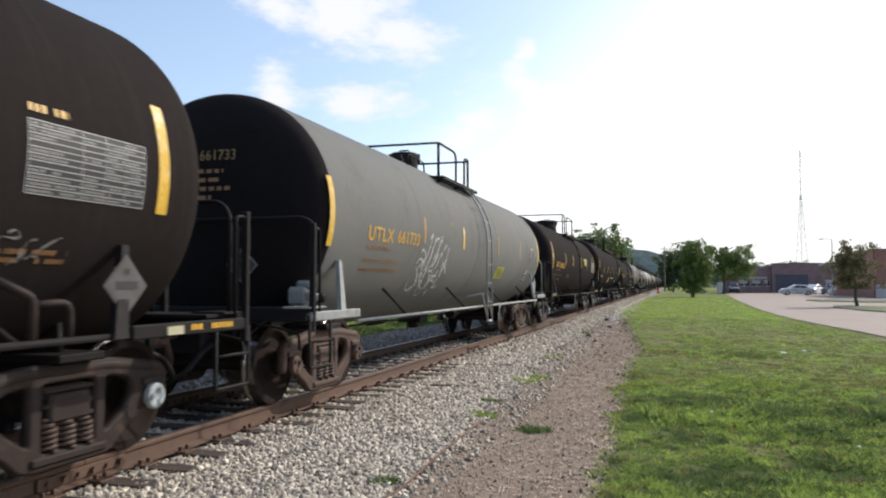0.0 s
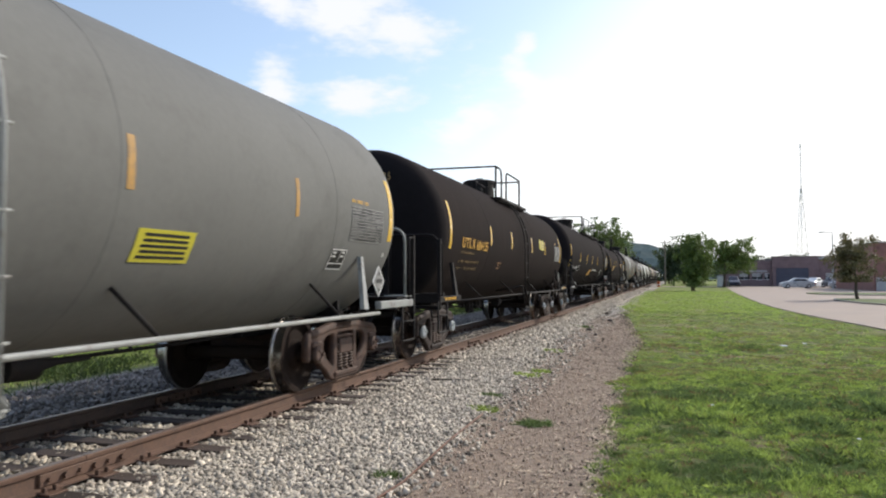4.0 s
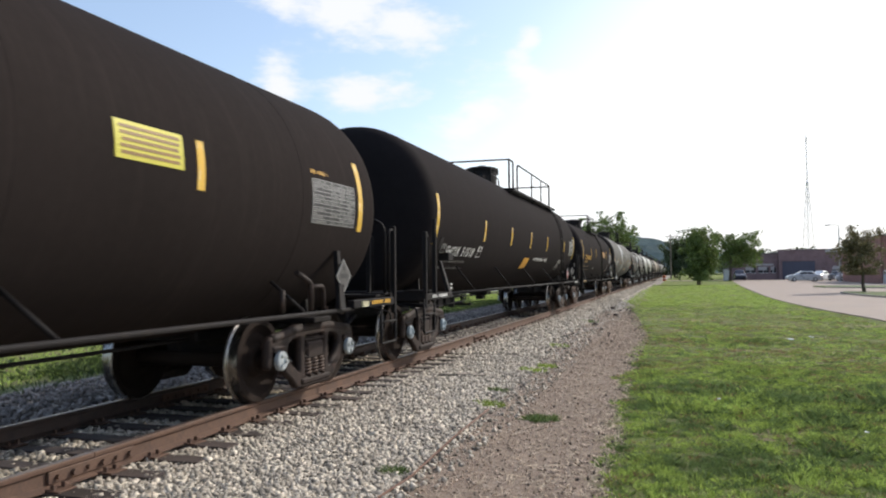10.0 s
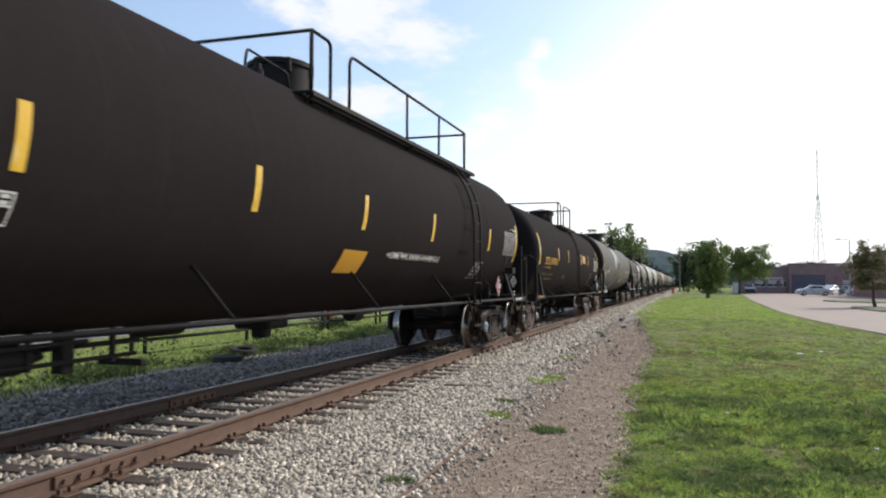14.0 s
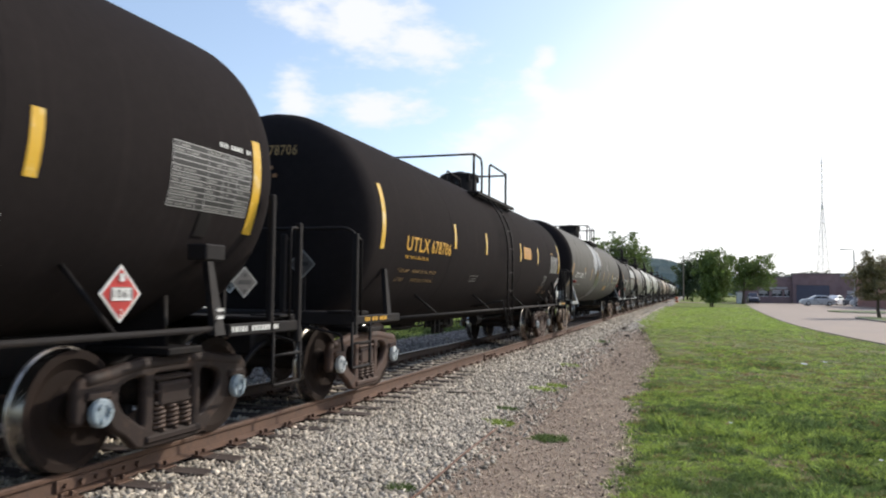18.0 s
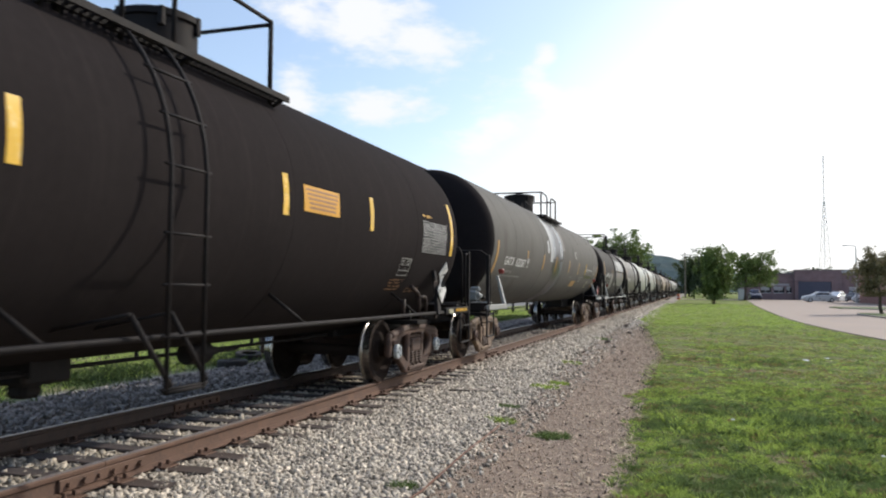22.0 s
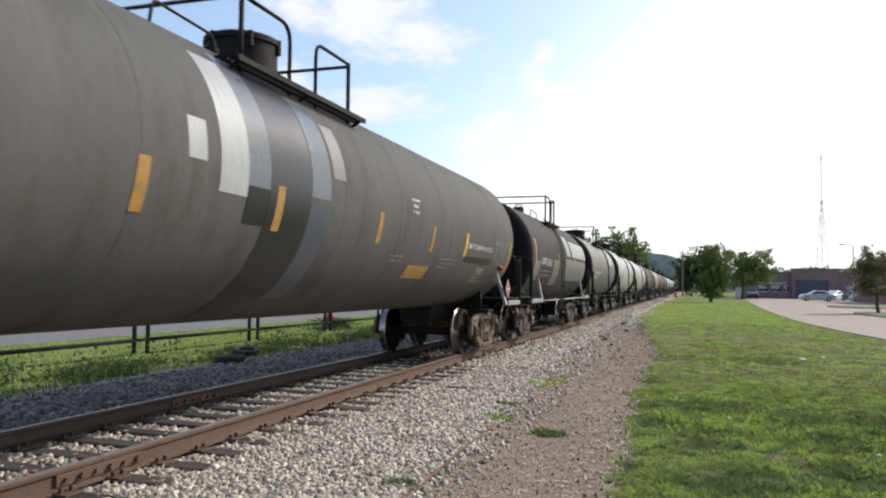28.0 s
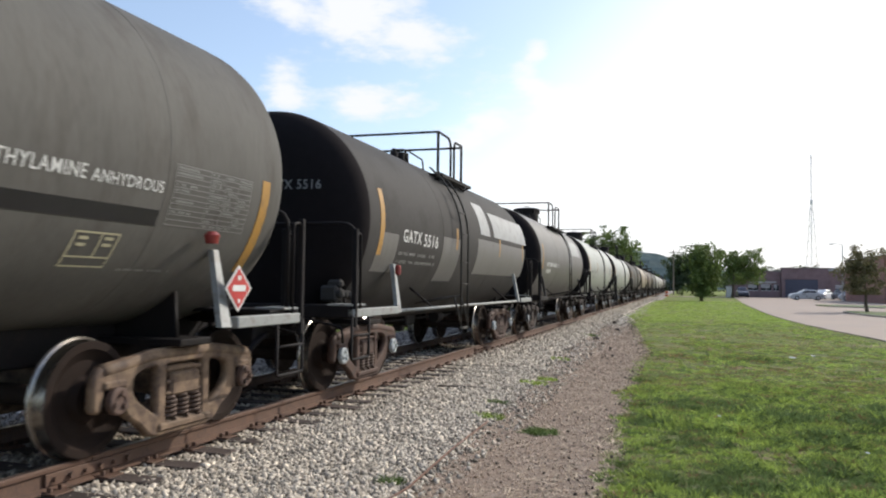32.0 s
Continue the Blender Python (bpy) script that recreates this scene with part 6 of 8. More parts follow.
M["white_trim"] = mat("white_trim", (0.72, 0.72, 0.72), 0.6, vary=0.1, scale=2, fine=20)


def brick_building():
    b = new("brick_building")
    tagged(b, "low dark brick building with flat roof and garage door", "building")
    b.location = (0, 150, 0)
    # walls with openings, in x and z
    def wall(x0, x1, top, holes, y=0.0, name="wall", m="brick_dark"):
        o = part(name, slab([(x0, 0), (x1, 0), (x1, top), (x0, top)], holes, 0.4, 0.01, "y", y), M[m], b)
        return o

    def rc(x0, x1, z0, z1):
        return [(x0, z0), (x0, z1), (x1, z1), (x1, z0)]

    wall(9.4, 17.4, 4.6, [rc(11.8, 13.6, 1.2, 2.4), rc(14.0, 15.8, 1.2, 2.4), rc(16.1, 17.0, 1.2, 2.4)])
    wall(17.4, 25.0, 5.25, [rc(18.0, 23.4, 0.1, 3.35)], -0.6)
    wall(25.0, 32.0, 4.7, [rc(26.2, 27.8, 1.1, 2.4), rc(28.6, 30.4, 1.1, 2.4)])
    for x0, x1, top, y in ((9.2, 17.4, 4.6, 0), (17.2, 25.2, 5.25, -0.6), (25.0, 32.2, 4.7, 0)):
        part("parapet", boxes((x0, x1, y - 0.35, y + 0.3, top, top + 0.22), bevel=0.02), M["roof_trim"], b)
        part("roof", boxes((x0 + 0.2, x1 - 0.2, y + 0.25, 14, top - 0.3, top - 0.1)), M["roof_trim"], b)
    for x in (9.4, 31.8):
        part("side_wall", boxes((x - 0.2, x + 0.2, 0.21, 14, 0, 4.6)), M["brick_dark"], b)
    for x0, x1 in ((11.8, 13.6), (14.0, 15.8), (16.1, 17.0), (26.2, 27.8), (28.6, 30.4)):
        w = part("window", boxes((x0 - 0.05, x1 + 0.05, -0.05, 0.02, 1.12, 2.45)), M["window_dark"], b)
        part("frame", boxes((x0, x1, -0.12, -0.06, 1.2, 1.28), (x0, x1, -0.12, -0.06, 2.32, 2.4), ((x0 + x1) / 2 - 0.04, (x0 + x1) / 2 + 0.04, -0.12, -0.06, 1.2, 2.4)), M["white_trim"], w)
        part("blind", boxes((x0 + 0.05, x1 - 0.3, -0.16, -0.13, 1.75, 2.3), bevel=0), M["pale_block"], w)
    d = part("garage_door", boxes((17.95, 23.45, -0.6, -0.5, 0.05, 3.4)), M["door_blue"], b)
    for i in range(5):
        part("panel", boxes((18.05, 23.35, -0.66, -0.61, 0.15 + 0.63 * i, 0.73 + 0.63 * i), bevel=0.02), M["door_blue"], d)
    part("sign", boxes((12.2, 16.6, -0.27, -0.21, 2.6, 2.95)), M["pale_block"], b, "pale sign board")
    part("roof_unit", boxes((26, 28, 4, 6.2, 4.6, 5.6), bevel=0.05), M["pale_block"], b)
    part("roof_unit", boxes((12.5, 14, 5, 6.5, 4.5, 5.2), bevel=0.05), M["pale_block"], b)


def side_wing():
    b = new("brick_building")
    tagged(b, "red brick wing with a pale block base", "building")
    b.location = (0, 100, 0)
    part("wall", slab([(22.9, 1.6), (42, 1.6), (42, 5.6), (22.9, 5.6)], [[(25.2, 2.4), (25.2, 4.2), (27, 4.2), (27, 2.4)], [(29, 2.4), (29, 4.2), (31, 4.2), (31, 2.4)]], 0.4, 0.01, "y", 0), M["brick_red"], b)
    part("base", boxes((22.9, 42, -0.22, 0.22, 0, 1.6)), M["pale_block"], b)
    part("side_wall", boxes((22.7, 23.1, 0.22, 22, 0, 5.6)), M["brick_red"], b)
    part("parapet", boxes((22.6, 42, -0.3, 22, 5.6, 5.8)), M["roof_trim"], b)
    for x in (25.2, 29.0):
        part("window", boxes((x - 0.05, x + 1.85, -0.05, 0.02, 2.35, 4.25)), M["window_dark"], b)


def cream_building():
    b = new("metal_building")
    tagged(b, "cream metal-sided building beyond the street", "building")
    b.location = (-31.5, 52, -0.14)
    b.rotation_euler.z = radians(90)
    for i in range(28):
        part("panel", boxes((-0.9 * i - 0.89, -0.9 * i - 0.01, -0.05, 0.1, 0.5, 8.6), (-0.9 * i - 0.5, -0.9 * i - 0.4, -0.08, -0.05, 0.5, 8.6), bevel=0), M["cream_siding"], b)
    part("plinth", boxes((-25.3, 0.05, -0.1, 0.12, 0, 0.5)), M["pale_block"], b)
    part("side_wall", boxes((-0.2, 0, 0.12, 16, 0, 8.6)), M["cream_siding"], b)
    part("eave", boxes((-25.5, 0.3, -0.35, 0.2, 8.6, 8.8)), M["white_trim"], b)
    # low shed in front
    s = new("shed")
    tagged(s, "small grey gabled shed beside the cream building", "shed")
    s.location = (-28.6, 32.5, -0.14)
    part("wall", slab([(-1.6, 0), (1.6, 0), (1.6, 1.9), (0, 2.9), (-1.6, 1.9)], [], 0.12, 0.01, "y", 0), M["pale_block"], s)
    part("side_wall", boxes((-1.6, -1.5, 0.07, 3, 0, 1.9)), M["pale_block"], s)
    part("roof", slab([(-1.8, 1.85), (0, 2.98), (1.8, 1.85), (1.8, 1.98), (0, 3.12), (-1.8, 1.98)], [], 3.2, 0.01, "y", 1.4), M["roof_trim"], s)


brick_building()
side_wing()
cream_building()

# ---- parked cars ----
M["car_silver"] = mat("car_silver", (0.52, 0.54, 0.56), 0.3, 0.3, vary=0.05, scale=1, fine=5, bump=0)
M["car_white"] = mat("car_white", (0.72, 0.73, 0.74), 0.25, vary=0.05, scale=1, fine=5, bump=0)
M["car_dark"] = mat("car_dark", (0.03, 0.035, 0.06), 0.25, 0.2, vary=0.05, scale=1, fine=5, bump=0)
M["rubber"] = mat("rubber", (0.022, 0.019, 0.017), 0.85, vary=0.25, scale=6, fine=40)
M["lamp_glass"] = mat("lamp_glass", (0.6, 0.6, 0.6), 0.1, vary=0.05, scale=4, fine=20, bump=0)
M["tail_red"] = mat("tail_red", (0.3, 0.01, 0.01), 0.2, vary=0.05, scale=4, fine=20, bump=0)


def parked_car(x, y, turn, paint, label, tall=1.0):
    c = new("car")
    tagged(c, label, "car", "parked cars")
    c.matrix_basis = pose(x, y, 0.036, 0, 0, turn)
    L, W = 4.6, 0.88
    prof = [(-2.3, 0.35), (-2.28, 0.75), (-1.95, 0.92 * tall), (-1.2, 0.98 * tall), (0.95, 0.97 * tall), (1.8, 0.86), (2.25, 0.68), (2.3, 0.35), (1.85, 0.25), (-1.85, 0.25)]
    bm = slab(round_poly(prof, 0.14, 3), [], 2 * W, 0.10, "x", 0)
    body = part("body", smooth(bm), M[paint], c)
    roof = [(-1.75, 0.93 * tall), (-1.05, 1.40 * tall), (0.25, 1.44 * tall), (1.1, 0.95 * tall)]
    bm = slab(round_poly(roof, 0.12, 3), [], 1.46, 0.12, "x", 0)
    part("cabin", smooth(bm), M[paint], c)
    for s in (-1, 1):
        for q in ([(-1.45, 0.98 * tall), (-0.98, 1.31 * tall), (-0.42, 1.34 * tall), (-0.42, 0.98 * tall)], [(-0.34, 0.98 * tall), (-0.34, 1.34 * tall), (0.2, 1.34 * tall), (0.85, 0.99 * tall)]):
            part("side_window", slab(q, [], 0.02, 0.004, "x", s * 0.735), M["window_dark"], c)
    for y0, z0, y1, z1 in ((0.42, 1.36, 1.02, 1.0), (-1.15, 1.33, -1.66, 1.0)):
        bm = bmesh.new()
        s = 0.012 if y0 > 0 else -0.012
        bm.faces.new([bm.verts.new(p) for p in ((-0.6, y0 + s, z0 * tall + 0.012), (0.6, y0 + s, z0 * tall + 0.012), (0.66, y1 + s, z1 * tall + 0.012), (-0.66, y1 + s, z1 * tall + 0.012))])
        part("windscreen", bm, M["window_dark"], c)
    for x_ in (-0.8, 0.8):
        for y_ in (-1.42, 1.42):
            s = 1 if x_ > 0 else -1
            w = part("wheel", lathe(bmesh.new(), [(-0.1, 0.2), (-0.1, 0.3), (-0.07, 0.33), (0.07, 0.33), (0.1, 0.3), (0.1, 0.2)], "x", 20), M["rubber"], c)
            w.location = (x_, y_, 0.33)
            part("rim", lathe(bmesh.new(), [(s * 0.09, 0.0), (s * 0.105, 0.05), (s * 0.09, 0.2)], "x", 16), M["car_silver"], w)
        part("headlight", boxes((x_ - 0.2, x_ + 0.05, 2.14, 2.26, 0.58, 0.72), bevel=0.03), M["lamp_glass"], c)
        part("tail_light", boxes((x_ - 0.15, x_ + 0.08, -2.32, -2.2, 0.62, 0.8), bevel=0.03), M["tail_red"], c)


parked_car(17.6, 122.5, 94, "car_silver", "silver sedan parked on the concrete lot")
parked_car(21.9, 135.0, 150, "car_white", "white car parked before the brick building")
parked_car(23.9, 131.0, 190, "car_dark", "dark car parked before the brick building")
parked_car(24.6, 124.8, 84, "car_silver", "silver car parked beside the brick wing")
parked_car(10.4, 148.0 - 4, 182, "car_dark", "dark blue car parked near the trees", 1.2)

# ---- masts and lamps ----
M["galv"] = mat("galv", (0.42, 0.43, 0.44), 0.55, 0.2, vary=0.12, scale=3, fine=30)
M["tower_paint"] = mat("tower_paint", (0.70, 0.66, 0.66), 0.6, vary=0.15, scale=0.2, fine=3)
M["pole_wood"] = mat("pole_wood", (0.18, 0.15, 0.12), 0.9, vary=0.25, scale=1.5, fine=20, bump=0.3)
M["orange_plastic"] = mat("orange_plastic", (0.55, 0.10, 0.02), 0.5, vary=0.1, scale=4, fine=20)


def radio_tower():
    t = new("radio_tower")
    tagged(t, "pale steel lattice radio mast behind the building", "radio tower")
    t.location = (59.0, 393, 0)
    def leg(k, z):
        r = 3.6 * (1 - z / 46) + 0.3 if z < 43 else 0.3
        a = radians(120 * k + 20)
        return Vector((r * math.cos(a), r * math.sin(a), z))
    levels = [3.4 * i for i in range(14)] + [46 + 2.6 * i for i in range(8)]
    for k in range(3):
        pipe("leg", [leg(k, z) for z in levels[:14]], 0.10, M["tower_paint"], t, seg=5)
        pipe("leg", [leg(k, z) for z in levels[13:]], 0.04, M["tower_paint"], t, seg=5)
    for i, (a, b) in enumerate(zip(levels, levels[1:])):
        for k in range(3):
            pipe("brace", [leg(k, a), leg((k + 1) % 3, b)], 0.05 if a < 40 else 0.02, M["tower_paint"], t, seg=4)
            pipe("brace", [leg((k + 1) % 3, a), leg(k, b)], 0.05 if a < 40 else 0.02, M["tower_paint"], t, seg=4)
            pipe("girt", [leg(k, b), leg((k + 1) % 3, b)], 0.03, M["tower_paint"], t, seg=4)
    pipe("antenna", [(0, 0, 62), (0, 0, 67)], 0.06, M["tower_paint"], t, seg=6)
    part("antenna_drum", lathe(bmesh.new(), [(41.5, 0), (41.5, 0.55), (43.4, 0.55), (43.4, 0)], "z", 14), M["tower_paint"], t)
    part("antenna_drum", lathe(bmesh.new(), [(63, 0), (63, 0.22), (65, 0.22), (65, 0)], "z", 12), M["tower_paint"], t)


def street_lamp(x, y, h):
    t = new("street_lamp")
    tagged(t, "tall galvanised street lamp with one arm", "street lamp")
    t.location = (x, y, 0)
    part("pole", lathe(bmesh.new(), [(0, 0), (0, 0.13), (h - 0.2, 0.07), (h - 0.2, 0)], "z", 12), M["galv"], t)
    pipe("arm", [(0, 0, h - 0.5), (0, 0, h), (-1.2, 0, h + 0.05)], 0.045, M["galv"], t, 0.3)
    part("lantern", boxes((-1.75, -1.1, -0.12, 0.12, h - 0.03, h + 0.11), bevel=0.03), M["galv"], t)
    part("base_plate", boxes((-0.2, 0.2, -0.2, 0.2, 0, 0.06)), M["galv"], t)


def utility_pole(x, y, h):
    t = new("utility_pole")
    tagged(t, "weathered wooden utility pole with a crossarm", "utility pole")
    t.location = (x, y, 0)
    part("pole", lathe(bmesh.new(), [(-0.1, 0), (-0.1, 0.17), (h, 0.11), (h, 0)], "z", 12), M["pole_wood"], t)
    part("crossarm", boxes((-1.1, 1.1, -0.06, 0.06, h - 0.7, h - 0.56)), M["pole_wood"], t)
    for q in (-0.95, -0.4, 0.4, 0.95):
        part("insulator", lathe(bmesh.new(), [(0, 0), (0, 0.05), (0.12, 0.06), (0.16, 0.03), (0.16, 0)], "z", 8, at=(q, 0, h - 0.56)), M["galv"], t)


radio_tower()
street_lamp(21.6, 118, 7.95)
utility_pole(-1.45, 175, 10.0)
for x, y in ((-2.3, 139.8),):
    c = new("traffic_barrel")
    tagged(c, "orange and white traffic barrel by the crossing", "traffic barrel")
    c.location = (x, y, 0)
    part("drum", lathe(bmesh.new(), [(0, 0), (0, 0.3), (0.3, 0.27), (0.31, 0.25), (0.6, 0.24), (0.61, 0.22), (0.95, 0.2), (1.0, 0.12), (1.0, 0)], "z", 16), M["orange_plastic"], c)
    part("band", lathe(bmesh.new(), [(0.36, 0.252), (0.36, 0.258), (0.5, 0.252), (0.5, 0.246)], "z", 16), M["white_trim"], c)
c = new("utility_box")
tagged(c, "pale utility cabinet standing by the trees", "utility cabinet")
c.location = (7.9, 138.5, 0)
part("cabinet", boxes((-0.5, 0.5, -0.4, 0.4, 0, 2.0), bevel=0.03), M["pale_block"], c)
part("door", boxes((-0.42, 0.42, -0.43, -0.4, 0.15, 1.85), bevel=0.008), M["white_trim"], c)

# ---- fence, hydrant and things dropped beyond the track ----
M["fence_black"] = mat("fence_black", (0.009, 0.0095, 0.0095), 0.7, vary=0.25, scale=4, fine=40, second=(0.022, 0.016, 0.013), amount=0.25, spec=0.15)
FX = -12.5
for i in range(-2, 16):
    f = new("pipe_fence")
    tagged(f, "dark pipe fence panel between grass and ballast", "fence", "fence panels")
    y0 = 14.95 + 4.95 * i
    f.location = (FX, y0, -0.12)
    for q in (0.5, 4.98):
        part("post", boxes((-0.04, 0.04, q - 0.04, q + 0.04, -0.05, 0.82), bevel=0.008), M["fence_black"], f)
        part("post_cap", boxes((-0.05, 0.05, q - 0.05, q + 0.05, 0.82, 0.84), bevel=0.005), M["fence_black"], f)
    for z, r in ((0.03, 0.028), (0.36, 0.046), (0.74, 0.03)):
        pipe("rail", [(0, 0.52, z), (0, 4.96, z)], r, M["fence_black"], f)
    pipe("link", [(0, 4.99, 0.36), (0, 5.44, 0.36)], 0.04, M["fence_black"], f)
h = new("fire_hydrant")
tagged(h, "red fire hydrant standing in weeds by the fence", "fire hydrant")
h.location = (-13.3, 26.9, -0.13)
M["hydrant_red"] = mat("hydrant_red", (0.45, 0.035, 0.02), 0.45, vary=0.2, scale=6, fine=40)
part("barrel", lathe(bmesh.new(), [(0, 0), (0, 0.16), (0.06, 0.16), (0.07, 0.1), (0.5, 0.1), (0.52, 0.14), (0.57, 0.14), (0.6, 0.11), (0.68, 0.08), (0.72, 0.03), (0.76, 0.03), (0.76, 0)], "z", 16), M["hydrant_red"], h)
for a in (0, 90, 180):
    o = part("nozzle", lathe(bmesh.new(), [(0.08, 0), (0.08, 0.06), (0.16, 0.06), (0.17, 0.075), (0.2, 0.075), (0.2, 0)], "x", 12), M["hydrant_red"], h)
    o.matrix_basis = pose(0, 0, 0.42, 0, 0, a)


def old_tyre(x, y, z, rx, ry, label):
    t = new("tyre")
    tagged(t, label, "tyre", "old tyres")
    t.matrix_basis = pose(x, y, z, rx, ry, 20) @ Matrix.Scale(0.86, 4)
    part("carcass", lathe(bmesh.new(), [(-0.07, 0.2), (-0.1, 0.26), (-0.09, 0.33), (-0.06, 0.35), (0.06, 0.35), (0.09, 0.33), (0.1, 0.26), (0.07, 0.2), (0.05, 0.26), (0.03, 0.31), (-0.03, 0.31), (-0.05, 0.26), (-0.07, 0.2)], "z", 28), M["rubber"], t)


old_tyre(-8.9, 13.5, 0.07, 0, 0, "worn black tyre lying flat on the ballast")
old_tyre(-9.6, 15.2, 0.07, 7, 4, "worn black tyre lying tilted in the weeds")


def stone(name, label, category, x, y, z, r, material, seed, flat=0.7):
    rnd = random.Random(seed)
    bm = bmesh.new()
    bmesh.ops.create_icosphere(bm, subdivisions=2, radius=1.0)
    for v in bm.verts:
        k = 1 + 0.35 * noise.noise(v.co * 1.7 + Vector((seed, 0, 0)))
        v.co = Vector((v.co.x * r * k, v.co.y * r * 0.8 * k, v.co.z * r * flat * k))
    ob = part(name, bm, M[material])
    ob.matrix_basis = pose(x, y, z, 0, 0, rnd.uniform(0, 360))
    return tagged(ob, label, category)


M["soil_dark"] = mat("soil_dark", (0.085, 0.062, 0.05), 0.95, vary=0.3, scale=6, fine=40, bump=0.5)
for i, (x, y, r) in enumerate(((-8.3, 7.75, 0.13), (-9.9, 15.9, 0.2), (-2.05, 21.5, 0.14), (-2.4, 23.2, 0.18), (-1.75, 20.3, 0.10), (-2.9, 26.0, 0.16), (-2.2, 28.5, 0.2), (-1.5, 18.2, 0.09), (-3.3, 30.5, 0.2), (-2.6, 19.4, 0.08), (-1.2, 8.6, 0.05), (-2.7, 33.5, 0.2))):
    stone("clod", "dark clod of earth on the gravel", "clod", x, y, ground_z(x) + r * 0.15, r * 0.5, "soil_dark", 11 + i)
M["rusty_iron"] = mat("rusty_iron", (0.14, 0.07, 0.045), 0.85, vary=0.3, scale=5, fine=50, bump=0.3)
o = pipe("rusty_cable", [(-2.02, 3.4, 0.06), (-2.06, 4.4, 0.07), (-2.0, 5.6, 0.065), (-2.07, 7.0, 0.07), (-2.12, 8.6, 0.06)], 0.010, M["rusty_iron"], None)
tagged(o, "thin rusty cable lying along the ballast", "cable")
o = pipe("stick", [(-2.8, 11.08, 0.105), (-3.1, 10.97, 0.12), (-3.42, 10.81, 0.13)], 0.014, M["pole_wood"], None, seg=6)
tagged(o, "dry wooden stick lying on the ballast", "stick")
M["paper"] = mat("paper", (0.5, 0.52, 0.55), 0.7, vary=0.1, scale=6, fine=40)
for i, (x, y, s) in enumerate(((2.42, 18.9, 0.065), (2.95, 19.6, 0.045), (0.45, 9.9, 0.02), (1.7, 8.2, 0.018))):
    bm = bmesh.new()
    bmesh.ops.create_grid(bm, x_segments=6, y_segments=6, size=s)
    for v in bm.verts:
        v.co.z = 0.35 * s * noise.noise(v.co * (3 / s * 0.12) + Vector((i * 7.0, 1, 2))) + 0.02
    bmesh.ops.solidify(bm, geom=bm.faces[:], thickness=0.003)
    o = part("litter", bm, M["paper"])
    o.location = (x, y, 0.06)
    tagged(o, "crumpled white paper litter lying in grass", "litter")


# ---- hills and trees ----
M["bark"] = mat("bark", (0.10, 0.075, 0.055), 0.95, vary=0.3, scale=4, fine=30, bump=0.6)
M["leaf"] = leaf_mat("leaf", (0.125, 0.175, 0.048))
M["leaf_dark"] = leaf_mat("leaf_dark", (0.082, 0.108, 0.048))
M["leaf_red"] = leaf_mat("leaf_red", (0.15, 0.135, 0.065))
# woods on the hills; the blue of distant haze is mixed into the colour
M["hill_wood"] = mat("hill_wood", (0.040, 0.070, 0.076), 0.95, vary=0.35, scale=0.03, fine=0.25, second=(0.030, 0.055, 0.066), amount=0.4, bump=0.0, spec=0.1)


def quads(name, centres, sizes, material, parent=None, flat=0.0, seed=1, drop=0.0):
    """Many small leaves, each a bent quad at its own turn."""
    rs = np.random.RandomState(seed)
    n = len(centres)
    a = rs.normal(size=(n, 3))
    a[:, 2] *= (1 - flat)
    a /= np.linalg.norm(a, axis=1)[:, None]
    b = rs.normal(size=(n, 3))
    b -= a * (a * b).sum(1)[:, None]
    b /= np.linalg.norm(b, axis=1)[:, None]
    c = np.cross(a, b)
    s = sizes[:, None]
    v = np.empty((n, 4, 3))
    v[:, 0] = centres - a * s
    v[:, 1] = centres - b * s * 0.55 + c * s * 0.12
    v[:, 2] = centres + a * s
    v[:, 3] = centres + b * s * 0.55 + c * s * 0.12
    me = bpy.data.meshes.new(name)
    me.vertices.add(4 * n)
    me.vertices.foreach_set("co", v.ravel())
    me.loops.add(4 * n)
    me.loops.foreach_set("vertex_index", np.arange(4 * n))
    me.polygons.add(n)
    me.polygons.foreach_set("loop_start", np.arange(0, 4 * n, 4))
    me.update(calc_edges=True)
    me.materials.append(material)
    ob = new(name, me)
    ob.parent = parent
    return ob


